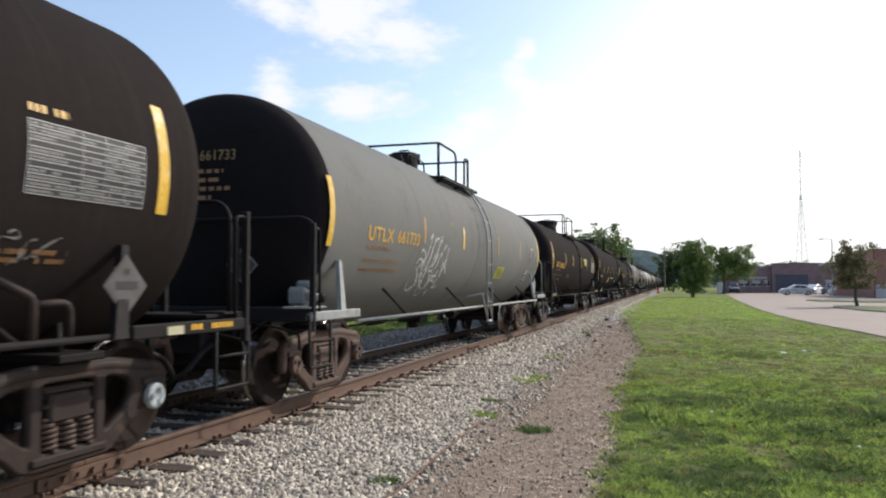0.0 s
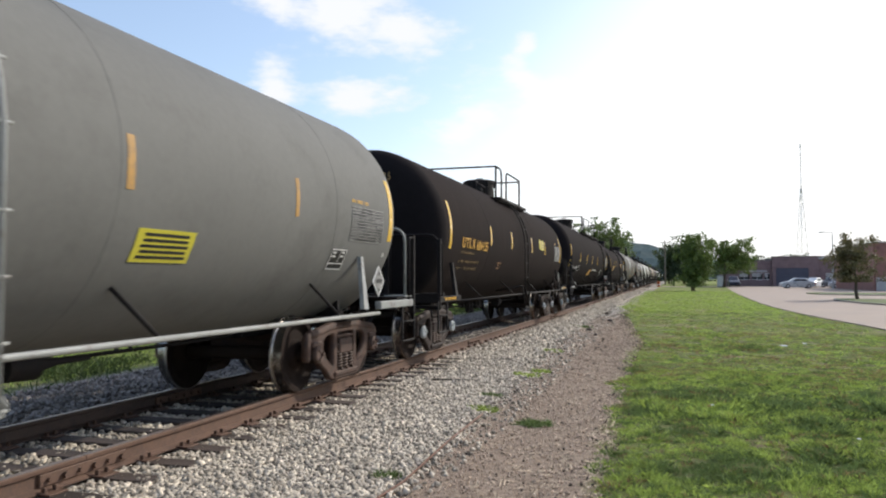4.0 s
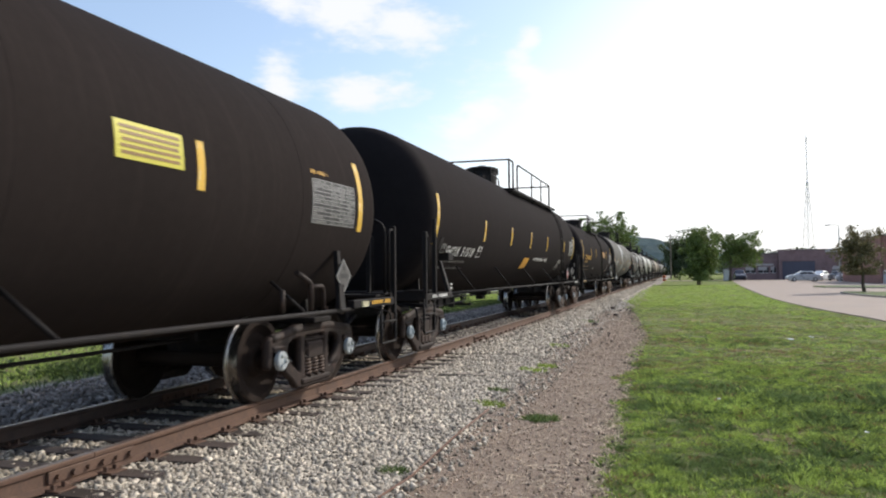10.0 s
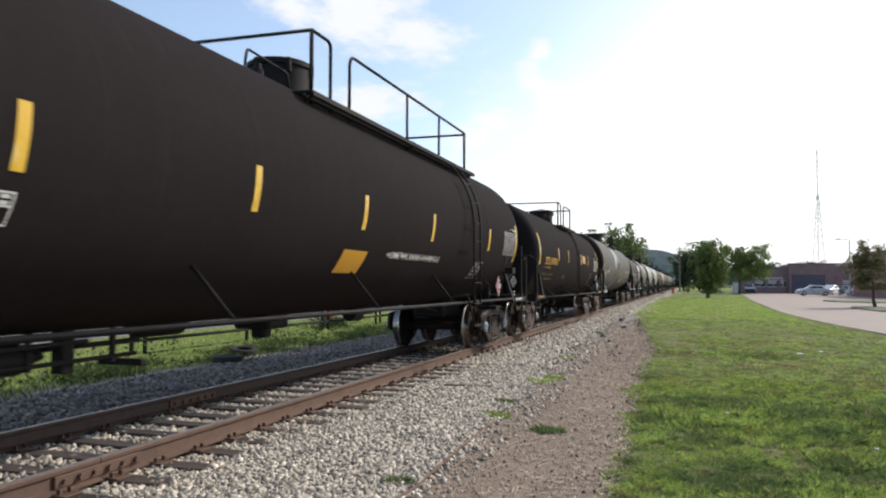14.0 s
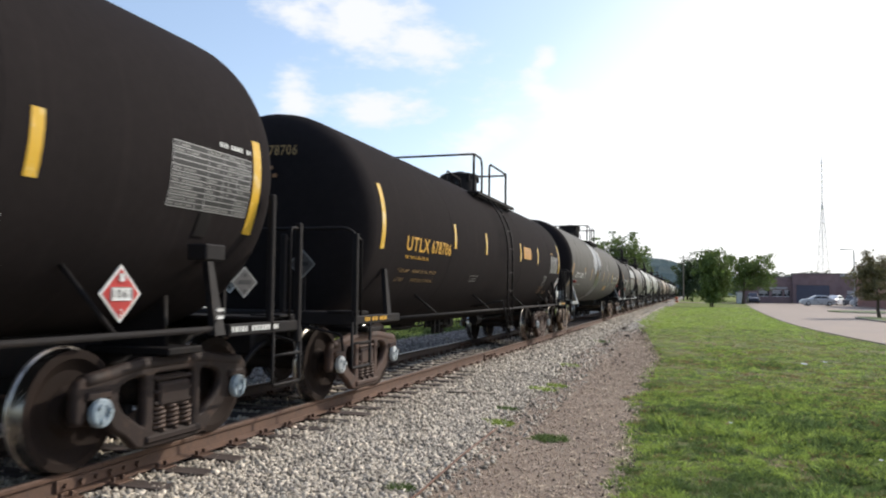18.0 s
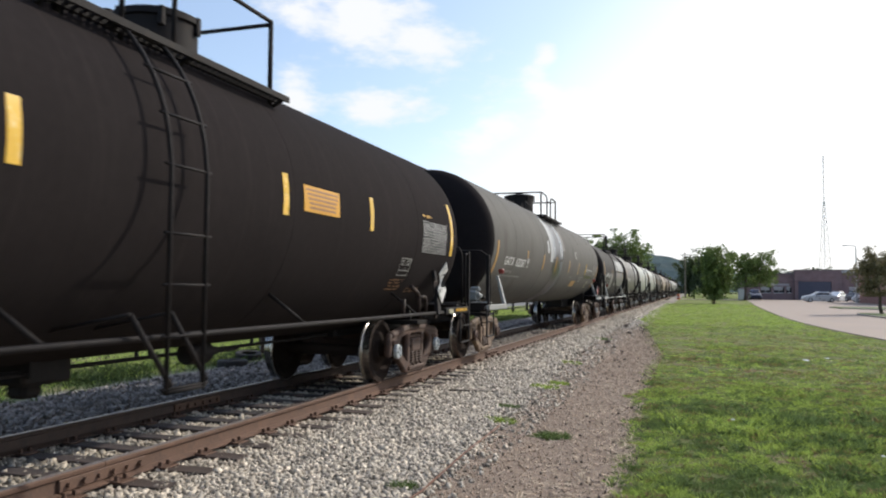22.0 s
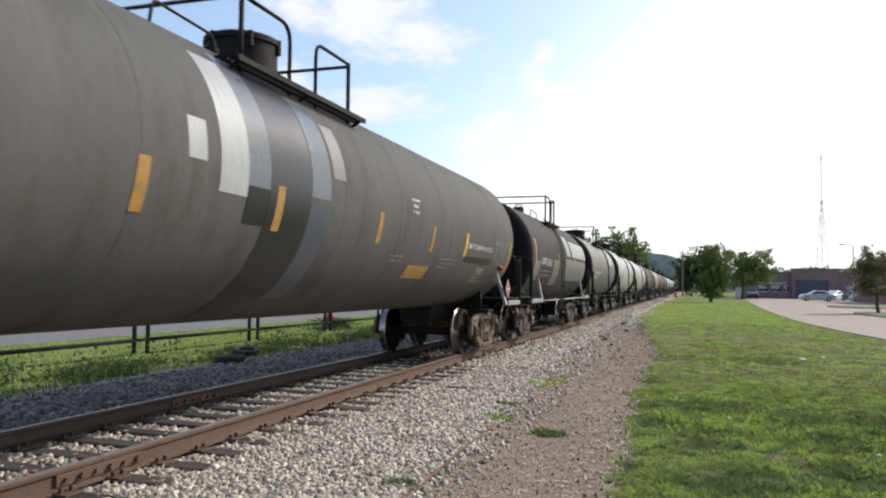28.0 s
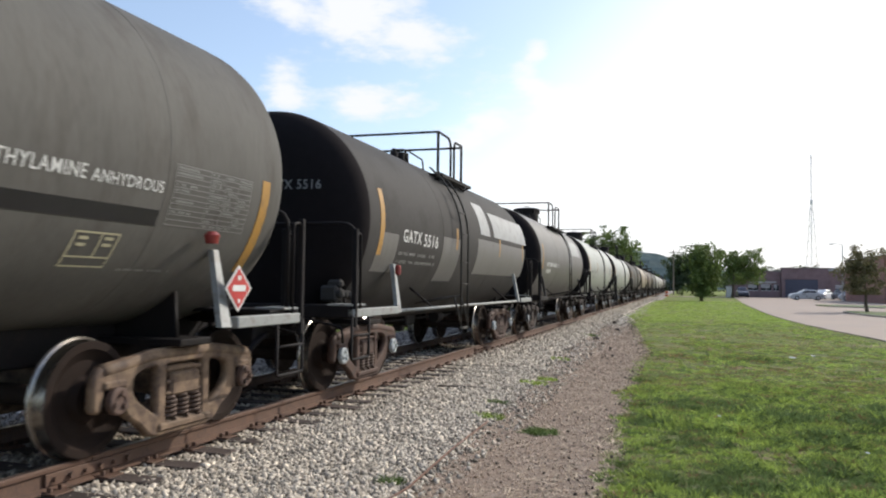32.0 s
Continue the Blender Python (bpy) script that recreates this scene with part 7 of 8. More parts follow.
def tree(x, y, h, w, trunk_h, label, leaf="leaf", n=5000, size=0.16, seed=1, stems=1, z=0.0, low=0.25):
    rs = random.Random(seed)
    t = new("tree")
    tagged(t, label, "tree")
    t.location = (x, y, z)
    bm = bmesh.new()
    tips = []
    for k in range(stems):
        off = Vector((rs.uniform(-1, 1), rs.uniform(-1, 1), 0)) * (0.05 * w if stems > 1 else 0)
        p, r = off.copy(), 0.028 * h / (1 + 0.35 * (stems - 1))
        pts, rad = [p.copy()], [r]
        lean = Vector((rs.uniform(-0.12, 0.12), rs.uniform(-0.12, 0.12), 1)) + off * (0.6 / max(w, 1))
        for i in range(6):
            p = p + lean.normalized() * (h * 0.8 / 6) + Vector((rs.uniform(-0.05, 0.05), rs.uniform(-0.05, 0.05), 0)) * h * 0.3
            pts.append(p.copy())
            rad.append(r * (1 - (i + 1) / 7))
        taper(bm, pts, rad)
        for i in range(9):
            f = max(trunk_h / h, 0.12) + (0.82 - max(trunk_h / h, 0.12)) * (i + rs.random()) / 9
            q = f * 0.8 / 0.8 * 6 / 1.0
            j = min(5, int(f / 0.8 * 6))
            s0 = pts[j]
            a = rs.uniform(0, 2 * math.pi)
            reach = w * 0.5 * (1 - 0.55 * abs(f - low - 0.15)) * rs.uniform(0.6, 1.05)
            e = s0 + Vector((math.cos(a) * reach, math.sin(a) * reach, h * rs.uniform(0.04, 0.2)))
            m = (s0 + e) / 2 + Vector((0, 0, -0.03 * h))
            taper(bm, [s0, m, e], [rad[j] * 0.5, rad[j] * 0.3, 0.01])
            tips += [e, m.lerp(e, 0.5), s0.lerp(e, 0.35)]
        tips.append(pts[-1])
    part("trunk", bm, M["bark"], t)
    rr = np.random.RandomState(seed)
    tips = np.array([tuple(q) for q in tips])
    pick = rr.randint(0, len(tips), n)
    spread = np.array([0.15 * w, 0.15 * w, 0.09 * h])
    clump = rr.normal(size=(len(tips) * 3, 3)) * spread
    base = tips[pick] + clump[pick * 3 + rr.randint(0, 3, n)]
    cen = base + rr.normal(size=(n, 3)) * spread * 0.36
    cen[:, 2] = np.clip(cen[:, 2], trunk_h * 0.9, h)
    quads("crown", cen, size * (0.6 + 0.8 * rr.rand(n)), M[leaf], t, seed=seed)
    return t


def taper(bm, pts, rad, seg=7):
    rings = []
    for i, (p, r) in enumerate(zip(pts, rad)):
        d = (pts[min(i + 1, len(pts) - 1)] - pts[max(i - 1, 0)]).normalized()
        s = d.cross(Vector((0.3, 1, 0.1))).normalized()
        u = s.cross(d)
        rings.append([bm.verts.new(p + (s * math.cos(a) + u * math.sin(a)) * max(r, 0.004)) for a in (2 * math.pi * k / seg for k in range(seg))])
    for a, b in zip(rings, rings[1:]):
        for k in range(seg):
            bm.faces.new((a[k], a[(k + 1) % seg], b[(k + 1) % seg], b[k])).smooth = True
    bm.faces.new(rings[0][::-1])
    bm.faces.new(rings[-1])


tree(2.4, 98.5, 7.2, 3.2, 0.7, "bushy young tree with several stems on the verge", n=8500, size=0.15, seed=3, stems=4)
tree(8.2, 137.0, 8.8, 7.6, 2.6, "round-crowned green tree beside the driveway", "leaf", n=8000, size=0.19, seed=5, stems=2)
tree(12.35, 59.1, 4.7, 3.3, 1.5, "young tree on the grass island", "leaf_red", n=6500, size=0.085, seed=8)
for i, (x, y, h, w) in enumerate(((2.5, 200, 12.2, 9), (-0.5, 205, 10.5, 7), (6.5, 204, 11.5, 9))):
    tree(x, y, h, w, 1.0, "dark broad tree beyond the crossing", "leaf_dark", n=5000, size=0.27, seed=20 + i, stems=2)
for i, (x, y, h, w) in enumerate(((-11.5, 150, 13.2, 8.0), (-17.5, 152, 11.8, 9), (-24, 155, 12, 9), (-13.5, 172, 11.5, 9))):
    tree(x, y, h, w, 1.5, "tall dark green tree beyond the train", "leaf", n=7500, size=0.24, seed=30 + i, stems=2)
for i in range(7):
    tree(14 + 7.5 * i, 186 + 5 * (i % 3), 6.0 + 0.6 * ((i * 7) % 3), 9, 1.0, "dark tree behind the brick building", "leaf_dark", n=3000, size=0.3, seed=50 + i, stems=2)
for i in range(9):
    tree(-34 - 9 * (i % 3), 60 + 16 * i, 9 + (i * 5) % 4, 8, 1.0, "green tree beyond the far street", "leaf", n=2600, size=0.28, seed=70 + i, stems=2)


def ridge(name, label, pts, depth, y, seed, bumps):
    """A wooded ridge: rough crest over a long slope."""
    xs = np.arange(pts[0][0], pts[-1][0] + 1, bumps)
    crest = np.interp(xs, [p[0] for p in pts], [p[1] for p in pts])
    rows = []
    for j in range(14):
        f = j / 13
        row = []
        for x, c in zip(xs, crest):
            k = math.sin(f * math.pi / 2) ** 0.8
            n_ = noise.noise((x * 0.05, j * 1.7, seed)) * 4 + noise.noise((x * 0.16, j * 3.1, seed)) * 4
            row.append((x, y + depth * f + 5 * noise.noise((x * 0.1, j, 3)), max(-1.0, c * k + n_ * k)))
        rows.append(row)
    n = len(xs)
    me = bpy.data.meshes.new(name)
    me.from_pydata([p for r in rows for p in r], [], [(j * n + i, j * n + i + 1, (j + 1) * n + i + 1, (j + 1) * n + i) for j in range(13) for i in range(n - 1)])
    me.materials.append(M["hill_wood"])
    return tagged(new(name, me), label, "hill", kind="structure")


ridge("backdrop", "distant wooded hill with blue haze in its colour", [(-900, 30), (-500, 52), (-220, 60), (-60, 47), (-30, 42), (-5, 34), (40, 22), (110, 15), (300, 14), (800, 22)], 220, 760, 2, 7)
ridge("backdrop", "distant wooded hill with blue haze in its colour", [(-1500, 60), (-500, 66), (0, 40), (500, 30), (1500, 45)], 300, 1500, 5, 18)


# ---- loose stone, grass and weeds ----
def soup(name, verts, faces_per, nverts, faces, material, label, category, smooth_=False):
    """Many like pieces in one mesh: verts (n, k, 3), one face table for all."""
    n, k, _ = verts.shape
    f = np.array(faces)
    tot = f.shape[0] * n
    idx = (f[None] + (np.arange(n) * k)[:, None, None]).reshape(-1)
    me = bpy.data.meshes.new(name)
    me.vertices.add(n * k)
    me.vertices.foreach_set("co", verts.reshape(-1))
    me.loops.add(len(idx))
    me.loops.foreach_set("vertex_index", idx)
    me.polygons.add(tot)
    me.polygons.foreach_set("loop_start", np.arange(0, len(idx), f.shape[1]))
    me.update(calc_edges=True)
    me.materials.append(material)
    return tagged(new(name, me), label, category, kind="stuff")


rs = np.random.RandomState(4)
CUBE = np.array([[-1, -1, -1], [1, -1, -1], [1, 1, -1], [-1, 1, -1], [-0.8, -0.8, 1], [0.8, -0.8, 1], [0.8, 0.8, 1], [-0.8, 0.8, 1]], float)
CUBE_F = [(0, 2, 1), (0, 3, 2), (4, 5, 6), (4, 6, 7), (0, 1, 5), (0, 5, 4), (1, 2, 6), (1, 6, 5), (2, 3, 7), (2, 7, 6), (3, 0, 4), (3, 4, 7)]


def stones(name, x, y, size, material, label, sink=0.25, category="ballast"):
    n = len(x)
    v = CUBE[None] + rs.uniform(-0.45, 0.45, (n, 8, 3))
    v *= (size[:, None] * rs.uniform(0.42, 1.1, (n, 3)))[:, None, :]
    q = rs.normal(size=(n, 4))
    q /= np.linalg.norm(q, axis=1)[:, None]
    w, a, b, c = q.T
    Rm = np.stack([1 - 2 * (b * b + c * c), 2 * (a * b - c * w), 2 * (a * c + b * w), 2 * (a * b + c * w), 1 - 2 * (a * a + c * c), 2 * (b * c - a * w), 2 * (a * c - b * w), 2 * (b * c + a * w), 1 - 2 * (a * a + b * b)], 1).reshape(n, 3, 3)
    v = np.einsum("nij,nkj->nki", Rm, v)
    gz_ = np.array([ground_h(p, q) for p, q in zip(x, y)])
    v += np.stack([x, y, gz_ + size * (0.5 - sink) + rs.uniform(0, 0.012, n)], 1)[:, None, :]
    return soup(name, v, 12, 8, CUBE_F, material, label, category)


def spread(n, x0, x1, y0, y1, power=1.0):
    """Places that thin out with the distance."""
    return rs.uniform(x0, x1, n), y0 + (y1 - y0) * rs.rand(n) ** power


M["ballast"] = mat("ballast", (0.46, 0.405, 0.33), 0.9, vary=0.2, scale=6, fine=60, second=(0.22, 0.18, 0.15), amount=0.25, island=0.62, bump=0.2, coords="Object", spec=0.2)
# the same stone darkened in its colour, for the shade behind the train
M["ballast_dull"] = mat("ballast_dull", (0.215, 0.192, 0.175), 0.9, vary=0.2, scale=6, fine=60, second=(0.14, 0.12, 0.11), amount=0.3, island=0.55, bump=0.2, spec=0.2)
M["pebble"] = mat("pebble", (0.50, 0.395, 0.31), 0.9, vary=0.2, scale=6, fine=60, second=(0.27, 0.19, 0.13), amount=0.35, island=0.45, bump=0.2, spec=0.2)
RX = TRACK_X + 0.7525
TIES = np.array(TIE_Y)


def off_ties(x, y, reach, chance):
    """Keep most stones off the ties within reach of the track's middle."""
    d = np.abs(y[:, None] - TIES[None]).min(1)
    return ~((d < 0.13) & (np.abs(x - TRACK_X) < reach) & (rs.rand(len(x)) < chance))


def shoulder(y):
    """Where the ballast thins out into the path."""
    return np.interp(y, (4, 8.5, 12, 17, 25, 42, 120), (-1.80, -2.0, -2.2, -2.5, -2.65, -2.95, -3.1))


x, y = spread(74000, RX + 0.09, -1.75, 2.6, 14, 1.2)
keep = (rs.rand(len(x)) < np.clip((shoulder(y) - x) / 0.4, 0.05, 1)) & off_ties(x, y, 1.22, 0.5)
x, y = x[keep], y[keep]
stones("ballast", x, y, 0.010 + 0.017 * rs.rand(len(x)) ** 1.5, M["ballast"], "pale crushed limestone ballast beside the rail")
x, y = spread(30000, RX + 0.09, -1.9, 14, 42, 1.5)
keep = off_ties(x, y, 1.22, 0.4) & (rs.rand(len(x)) < np.clip((shoulder(y) - x) / 0.5, 0.03, 1))
x, y = x[keep], y[keep]
stones("ballast", x, y, 0.02 + 0.02 * rs.rand(len(x)), M["ballast"], "pale crushed limestone ballast beside the rail")
x, y = spread(16000, RX + 0.09, -2.1, -5, 2.62)
stones("ballast", x, y, 0.014 + 0.018 * rs.rand(len(x)), M["ballast"], "pale crushed limestone ballast beside the rail")
x, y = spread(14000, RX + 0.09, -2.9, 42, 120, 1.4)
stones("ballast", x, y, 0.035 + 0.035 * rs.rand(len(x)), M["ballast"], "pale crushed limestone ballast beside the rail")
x, y = spread(24000, TRACK_X - 0.68, RX - 0.07, 2.5, 34, 1.5)
keep = off_ties(x, y, 0.7, 0.93)
x, y = x[keep], y[keep]
stones("ballast", x, y, 0.016 + 0.015 * rs.rand(len(x)), M["ballast"], "pale crushed limestone between the rails")
# far strip of ballast, with the train's shade in its base colour
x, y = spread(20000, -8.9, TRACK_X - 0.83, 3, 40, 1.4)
stones("ballast", x, y, 0.016 + 0.018 * rs.rand(len(x)), M["ballast_dull"], "crushed stone beyond the far rail, coloured darker for the train's shade")
n = 34000
y = 2.6 + 29 * rs.rand(n) ** 1.5
x = np.interp(y, (4, 14, 20, 40), (-0.40, -0.72, -0.72, -2.4)) - 2.0 * rs.rand(n)
stones("gravel", x, y, (0.0028 + 0.0068 * rs.rand(n) ** 3) * (1 + 0.03 * y), M["pebble"], "small brown gravel trodden into the path", 0.3, "gravel")
y = rs.uniform(-5, 2.7, 6000)
stones("gravel", -0.40 - 2.0 * rs.rand(6000), y, 0.0035 + 0.007 * rs.rand(6000) ** 3, M["pebble"], "small brown gravel trodden into the path", 0.3, "gravel")
# crumbs of dark earth, denser along the verge and where the path is broken
n = 1500
y = 5 + 30 * rs.rand(n) ** 1.2
edge = np.interp(y, (4, 14, 20, 40), (-0.50, -0.84, -0.84, -2.54))
x = np.where(rs.rand(n) < 0.6, edge + rs.normal(0.0, 0.10, n), edge - 1.9 * rs.rand(n))
k = (y < 17) | (rs.rand(n) < 0.8)
stones("earth_crumbs", x[k], y[k], (0.004 + 0.011 * rs.rand(k.sum()) ** 3) * (0.8 + 0.04 * y[k]), M["soil_dark"], "dark crumbs of earth on the path", 0.35, "earth")
# dead stalks and straw
n = 2200
y = 5 + 22 * rs.rand(n) ** 1.2
x = np.interp(y, (4, 14, 20, 40), (-0.45, -0.8, -0.8, -2.5)) - np.abs(rs.normal(0, 0.7, n))
a = rs.uniform(0, np.pi, n)
ln = 0.025 + 0.06 * rs.rand(n)
c0 = np.stack([x, y, np.array([ground_h(p, q) for p, q in zip(x, y)]) + 0.012], 1)
d0 = np.stack([np.cos(a), np.sin(a), rs.normal(0, 0.12, n)], 1) * ln[:, None]
w0 = np.stack([-np.sin(a), np.cos(a), np.zeros(n)], 1) * 0.004
M["straw"] = mat("straw", (0.52, 0.42, 0.30), 0.9, vary=0.2, scale=3, fine=30, island=0.5, bump=0.0)
soup("straw", np.stack([c0 - d0 - w0, c0 - d0 + w0, c0 + d0 + w0, c0 + d0 - w0], 1), 1, 4, [(0, 1, 2, 3)], M["straw"], "dry straw and dead stalks strewn on the path", "straw")

M["grass"] = leaf_mat("grass", (0.375, 0.485, 0.12), 0.3, 0.45, 0.3)
M["grass_deep"] = leaf_mat("grass_deep", (0.165, 0.235, 0.082), 0.3, 0.38, 0.25)
M["grass_dry"] = leaf_mat("grass_dry", (0.33, 0.245, 0.125), 0.3, 0.3, 0.2)
M["weed"] = leaf_mat("weed", (0.075, 0.11, 0.035), 0.35, 0.3, 0.2)


def blades(name, x, y, h, w, material, label, lean=0.5, category="grass"):
    n = len(x)
    a = rs.uniform(0, 2 * np.pi, n)
    side = np.stack([np.cos(a), np.sin(a), np.zeros(n)], 1)
    tilt = rs.normal(0, lean, (n, 2))
    base = np.stack([x, y, np.array([ground_h(p, q) for p, q in zip(x, y)]) - 0.012], 1)
    up = np.stack([tilt[:, 0], tilt[:, 1], np.ones(n)], 1)
    up /= np.linalg.norm(up, axis=1)[:, None]
    mid = base + up * (h * 0.55)[:, None]
    tip = base + up * h[:, None] + np.stack([tilt[:, 0], tilt[:, 1], -0.35 * np.ones(n)], 1) * (h * 0.35)[:, None]
    s = side * w[:, None]
    v = np.stack([base - s, base + s, mid + s * 0.8, tip, mid - s * 0.8], 1)
    return soup(name, v, 1, 5, [(0, 1, 2, 3, 4)], material, label, category)


def patchy(x, y, seed, lo, hi):
    f = np.array([noise.noise((p * 0.55, q * 0.45, seed)) + 0.5 * noise.noise((p * 1.7, q * 1.4, seed + 3)) for p, q in zip(x, y)])
    return np.clip((f - lo) / (hi - lo), 0, 1)


def verge_edge(q):
    """Where the grass begins, beside the path."""
    return float(np.interp(q, (4, 14, 20, 40, 60), (-0.50, -0.84, -0.84, -2.54, -3.0))) + 0.30 * noise.noise((q * 0.8, 4.0, 1.0)) + 0.2 * noise.noise((q * 2.7, 8.0, 1.0))


def edge_keep(x, y):
    """Inside the verge: right of the path's ragged edge and left of the driveway."""
    e = np.array([verge_edge(q) for q in y])
    return (x > e) & (x < np.interp(y, [4, 24, 29, 33, 43, 60, 89, 125], [6.5, 6.2, 5.95, 5.55, 5.1, 5.3, 6.3, 8.0]))


def tussocks(name, cx, cy, per, radius, h, w, material, label, splay=0.7):
    """Blades that spring from common roots and fan outwards."""
    n = len(cx)
    gz_ = np.array([ground_h(p, q) for p, q in zip(cx, cy)])
    k = np.repeat(np.arange(n), per)
    m = len(k)
    a, f = rs.uniform(0, 2 * np.pi, m), np.sqrt(rs.rand(m))
    base = np.stack([cx[k] + radius[k] * f * np.cos(a), cy[k] + radius[k] * f * np.sin(a), gz_[k] - 0.012], 1)
    tilt = np.stack([np.cos(a), np.sin(a)], 1) * (f * splay)[:, None] + rs.normal(0, 0.3, (m, 2))
    up = np.stack([tilt[:, 0], tilt[:, 1], np.ones(m)], 1)
    up /= np.linalg.norm(up, axis=1)[:, None]
    hh = h[k] * rs.uniform(0.45, 1.0, m)
    mid = base + up * (hh * 0.6)[:, None]
    tip = base + up * hh[:, None] + np.stack([tilt[:, 0], tilt[:, 1], -0.5 * np.ones(m)], 1) * (hh * 0.32)[:, None]
    b = rs.uniform(0, 2 * np.pi, m)
    s = np.stack([np.cos(b), np.sin(b), np.zeros(m)], 1) * (w * rs.uniform(0.6, 1.3, m))[:, None]
    v = np.stack([base - s * 0.7, base + s * 0.7, mid + s, tip, mid - s], 1)
    return soup(name, v, 1, 5, [(0, 1, 2, 3, 4)], material, label, "grass")


GRASS = (("grass", "bright green grass of the verge"), ("grass_deep", "deep green grass of the verge"), ("grass_dry", "dry straw-coloured grass of the verge"))
# dark leafy hollows of the verge
HOLLOWS = ((0.25, 11.2, 0.50), (0.75, 10.9, 0.35), (1.3, 10.4, 0.35), (2.15, 10.5, 0.4), (0.1, 8.5, 0.35), (0.45, 6.9, 0.45), (1.2, 7.4, 0.3), (-0.35, 9.6, 0.22), (2.6, 11.6, 0.4), (1.5, 8.9, 0.25), (-0.4, 18.8, 0.4), (1.4, 18.6, 0.5))


def hollow(x, y):
    d = np.zeros(len(x))
    for a, b, r in HOLLOWS:
        d = np.maximum(d, np.clip(1.6 - np.hypot((x - a) / r, (y - b) / (1.3 * r)), 0, 1))
    return d


# near: y from, to; roots; blades a root; root radius; blade heights and half width
for y0, y1, n, per, rad, hlo, hhi, w, fall in ((5.0, 9.0, 4600, 36, 0.06, 0.045, 0.15, 0.0030, 1.0), (9.0, 14.5, 6400, 30, 0.07, 0.045, 0.18, 0.0042, 1.1), (14.5, 23.0, 6200, 16, 0.09, 0.035, 0.12, 0.009, 1.1), (23.0, 42.0, 7500, 11, 0.13, 0.035, 0.09, 0.016, 1.2), (42.0, 96.0, 5200, 8, 0.22, 0.04, 0.09, 0.035, 1.3), (-5.0, 5.0, 1500, 14, 0.10, 0.04, 0.09, 0.008, 1.0)):
    y = y0 + (y1 - y0) * rs.rand(n) ** fall
    x = rs.uniform(-3.2, 1.0, n) if y0 < 0 else -3.2 + (np.minimum(7.0, 0.30 * y + 0.9) + 3.2) * rs.rand(n)
    k = edge_keep(x, y)
    x, y = x[k], y[k]
    n = len(x)
    tall = patchy(x, y, 12.0, -0.1, 0.45)
    dark = hollow(x, y)
    tall = tall ** 1.3
    dry = (0.25 + 0.75 * patchy(x, y, 21.0, -0.1, 0.3)) * np.clip((y - 11.5) / 3, 0, 1) * np.clip((42 - y) / 16, 0, 1)
    bare = np.maximum(0.9 * patchy(x, y, 31.0, 0.05, 0.4) * np.clip((y - 13) / 5, 0, 1) * np.clip((36 - y) / 8, 0, 1), 0.25 * (1 - tall) * (y < 14))
    k = rs.rand(n) > bare
    x, y, tall, dark, dry = x[k], y[k], tall[k], dark[k], dry[k]
    n = len(x)
    near_edge = np.clip(1 - (x + 0.85) / 0.5, 0, 1) * (y < 16)
    h = (hlo + (hhi - hlo) * (0.35 * rs.rand(n) + 0.65 * tall)) * (1 - 0.25 * dry) * (1 + 0.25 * dark)
    kind = rs.rand(n) * 0.8
    kind = np.where(rs.rand(n) < 0.9 * dark + 0.3 * near_edge, 0.7, kind)
    kind = np.where(rs.rand(n) < 0.34 * dry + 0.05 * (y < 30), 0.95, kind)
    kind = np.where((y > 14) & (y < 34) & (kind < 0.9), kind * 1.05, kind)
    kind = np.where((y > 38) & (kind < 0.9), kind * 0.7, kind)
    for (m, label), lo, hi in zip(GRASS, (-1, 0.52, 0.85), (0.52, 0.85, 9)):
        q = (kind >= lo) & (kind < hi)
        if q.any():
            tussocks("grass", x[q], y[q], per, rad * rs.uniform(0.6, 1.3, q.sum()), h[q], w, M[m], label)

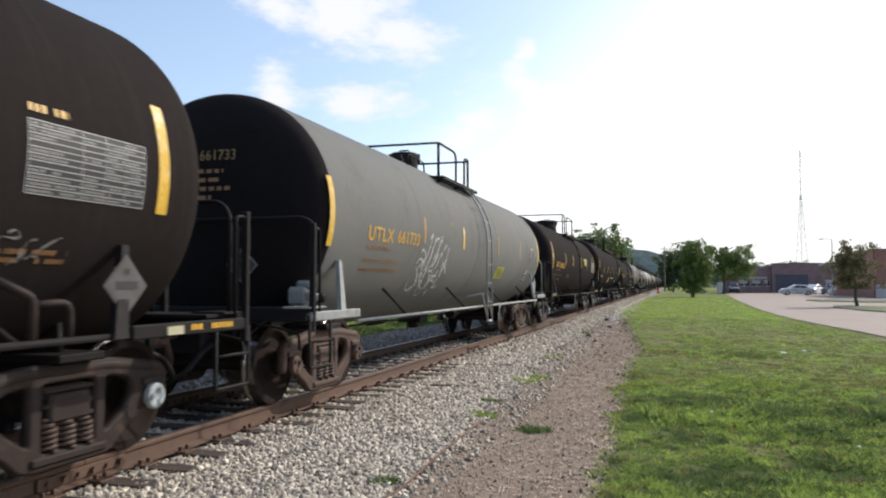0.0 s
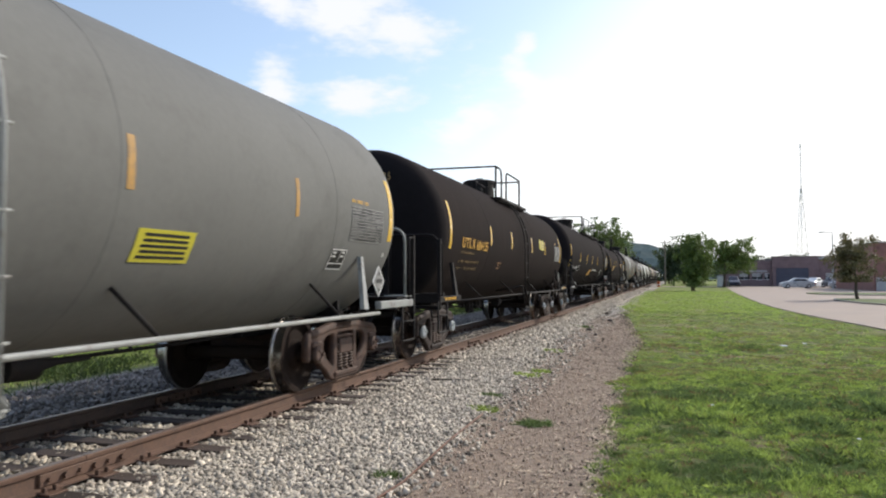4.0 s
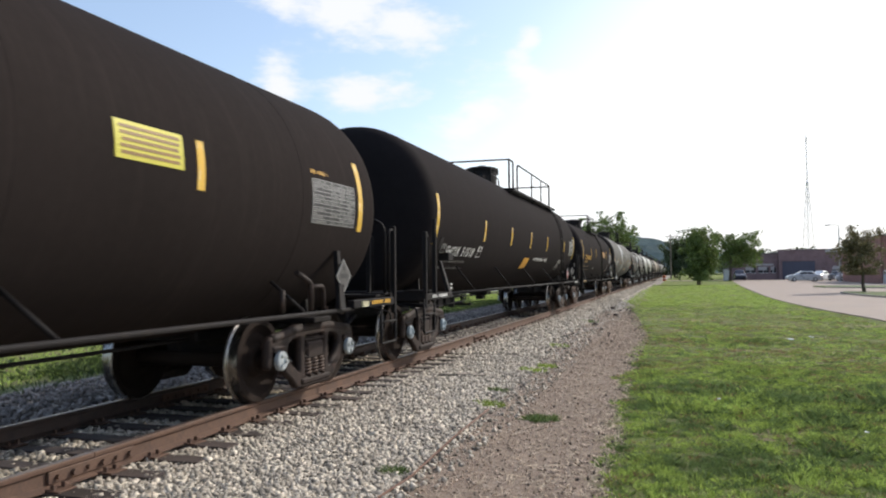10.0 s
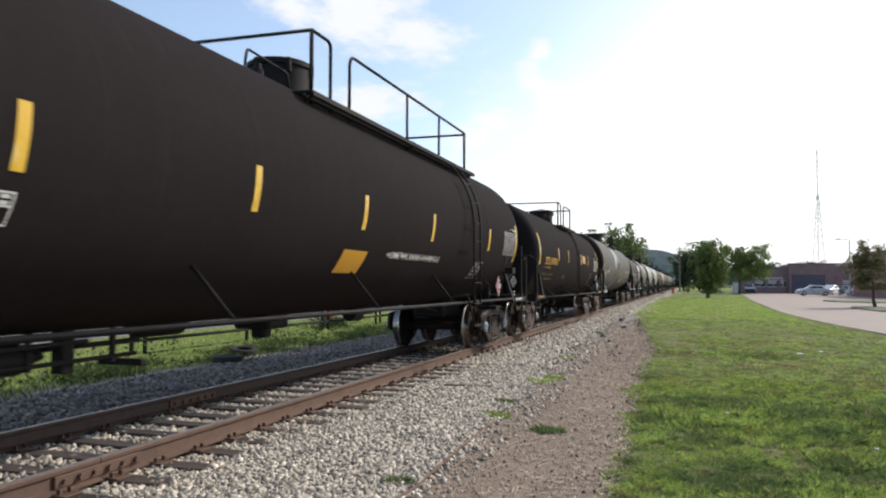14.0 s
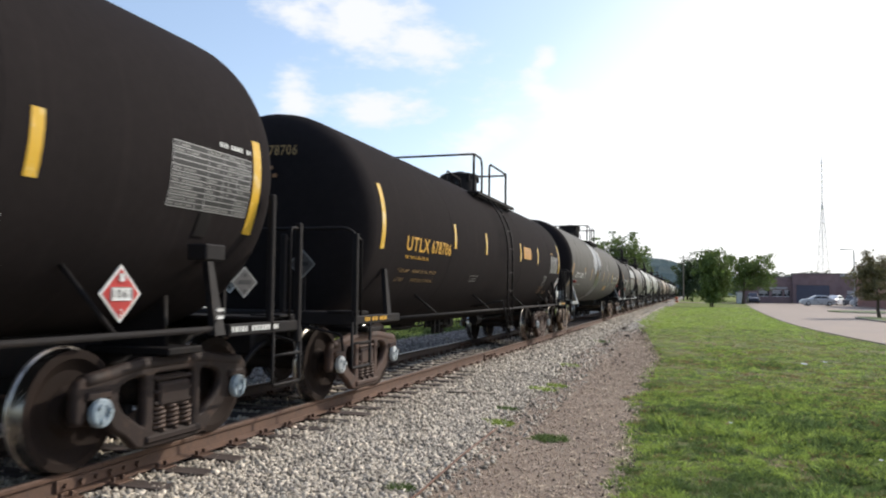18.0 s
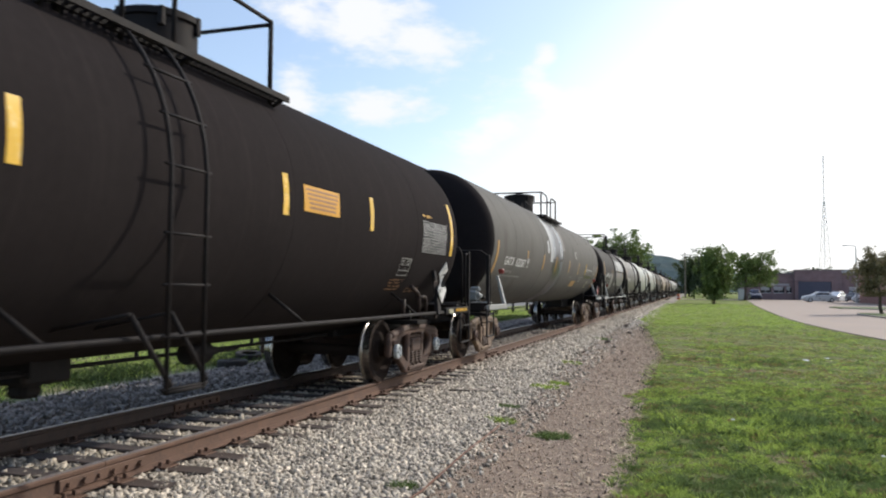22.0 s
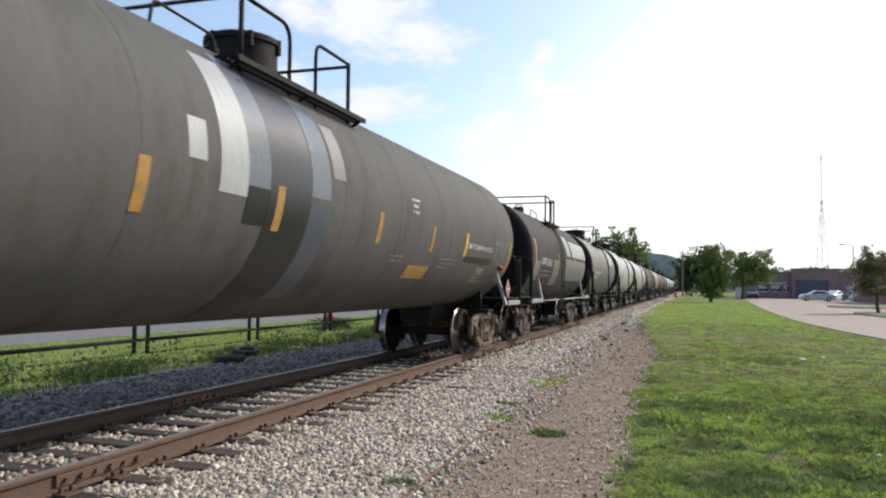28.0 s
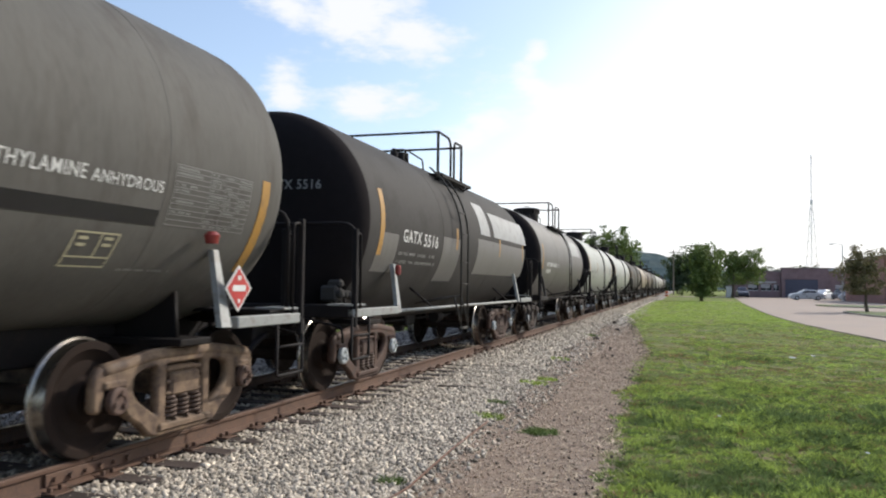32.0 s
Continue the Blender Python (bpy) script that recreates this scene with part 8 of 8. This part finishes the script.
# tufts on the path
for i, (x, y, r) in enumerate(((-2.2, 8.98, 0.16), (-1.47, 8.43, 0.17), (-2.29, 12.3, 0.2), (-2.35, 10.0, 0.12), (-2.15, 12.9, 0.14), (-2.2, 5.75, 0.1), (-2.5, 16.4, 0.2), (-2.75, 24.5, 0.3))):
    n = 520
    a, q = rs.uniform(0, 6.28, n), np.sqrt(rs.rand(n)) * r
    t = blades("grass_tuft", x + q * np.cos(a) * 1.1, y + q * np.sin(a) * 0.8, 0.045 + 0.06 * rs.rand(n), np.full(n, 0.006), M["grass_deep" if i % 2 else "grass"], "small green grass tuft on the gravel path", 0.8)

# lawn and weeds beyond the track
x = rs.uniform(-17.2, -9.0, 60000)
y = 2 + 60 * rs.rand(60000) ** 1.3
k = rs.rand(60000) < np.clip((-9.2 - x) / 1.2, 0, 1)
blades("grass", x[k], y[k], 0.04 + 0.08 * rs.rand(k.sum()), np.full(k.sum(), 0.012), M["grass"], "bright green lawn beyond the fence")
x = -10.2 + 0.75 * rs.normal(size=34000)
y = rs.uniform(4, 45, 34000)
k = (patchy(x, y, 41.0, -0.35, 0.3) > rs.rand(34000)) & (x < -8.6)
blades("weeds", x[k], y[k], 0.06 + 0.20 * rs.rand(k.sum()), np.full(k.sum(), 0.007), M["weed"], "dull green weeds along the fence", 0.5, "weeds")
n = 9000
c = np.stack([rs.normal(-11.0, 0.35, n), rs.uniform(8, 44, n), rs.uniform(-0.1, 0.35, n)], 1)
k = patchy(c[:, 0] * 0, c[:, 1], 55.0, 0.05, 0.4) > rs.rand(n)
o = quads("weeds", c[k], 0.03 + 0.03 * rs.rand(k.sum()), M["weed"], seed=9)
tagged(o, "leafy weeds growing along the fence", "weeds", kind="stuff")
n = 1500
c = np.stack([rs.normal(-13.2, 0.35, n), rs.normal(27.0, 0.5, n), rs.uniform(-0.12, 0.3, n)], 1)
o = quads("weeds", c, 0.03 + 0.03 * rs.rand(n), M["weed"], seed=10)
tagged(o, "weeds round the fire hydrant", "weeds", kind="stuff")

motions()
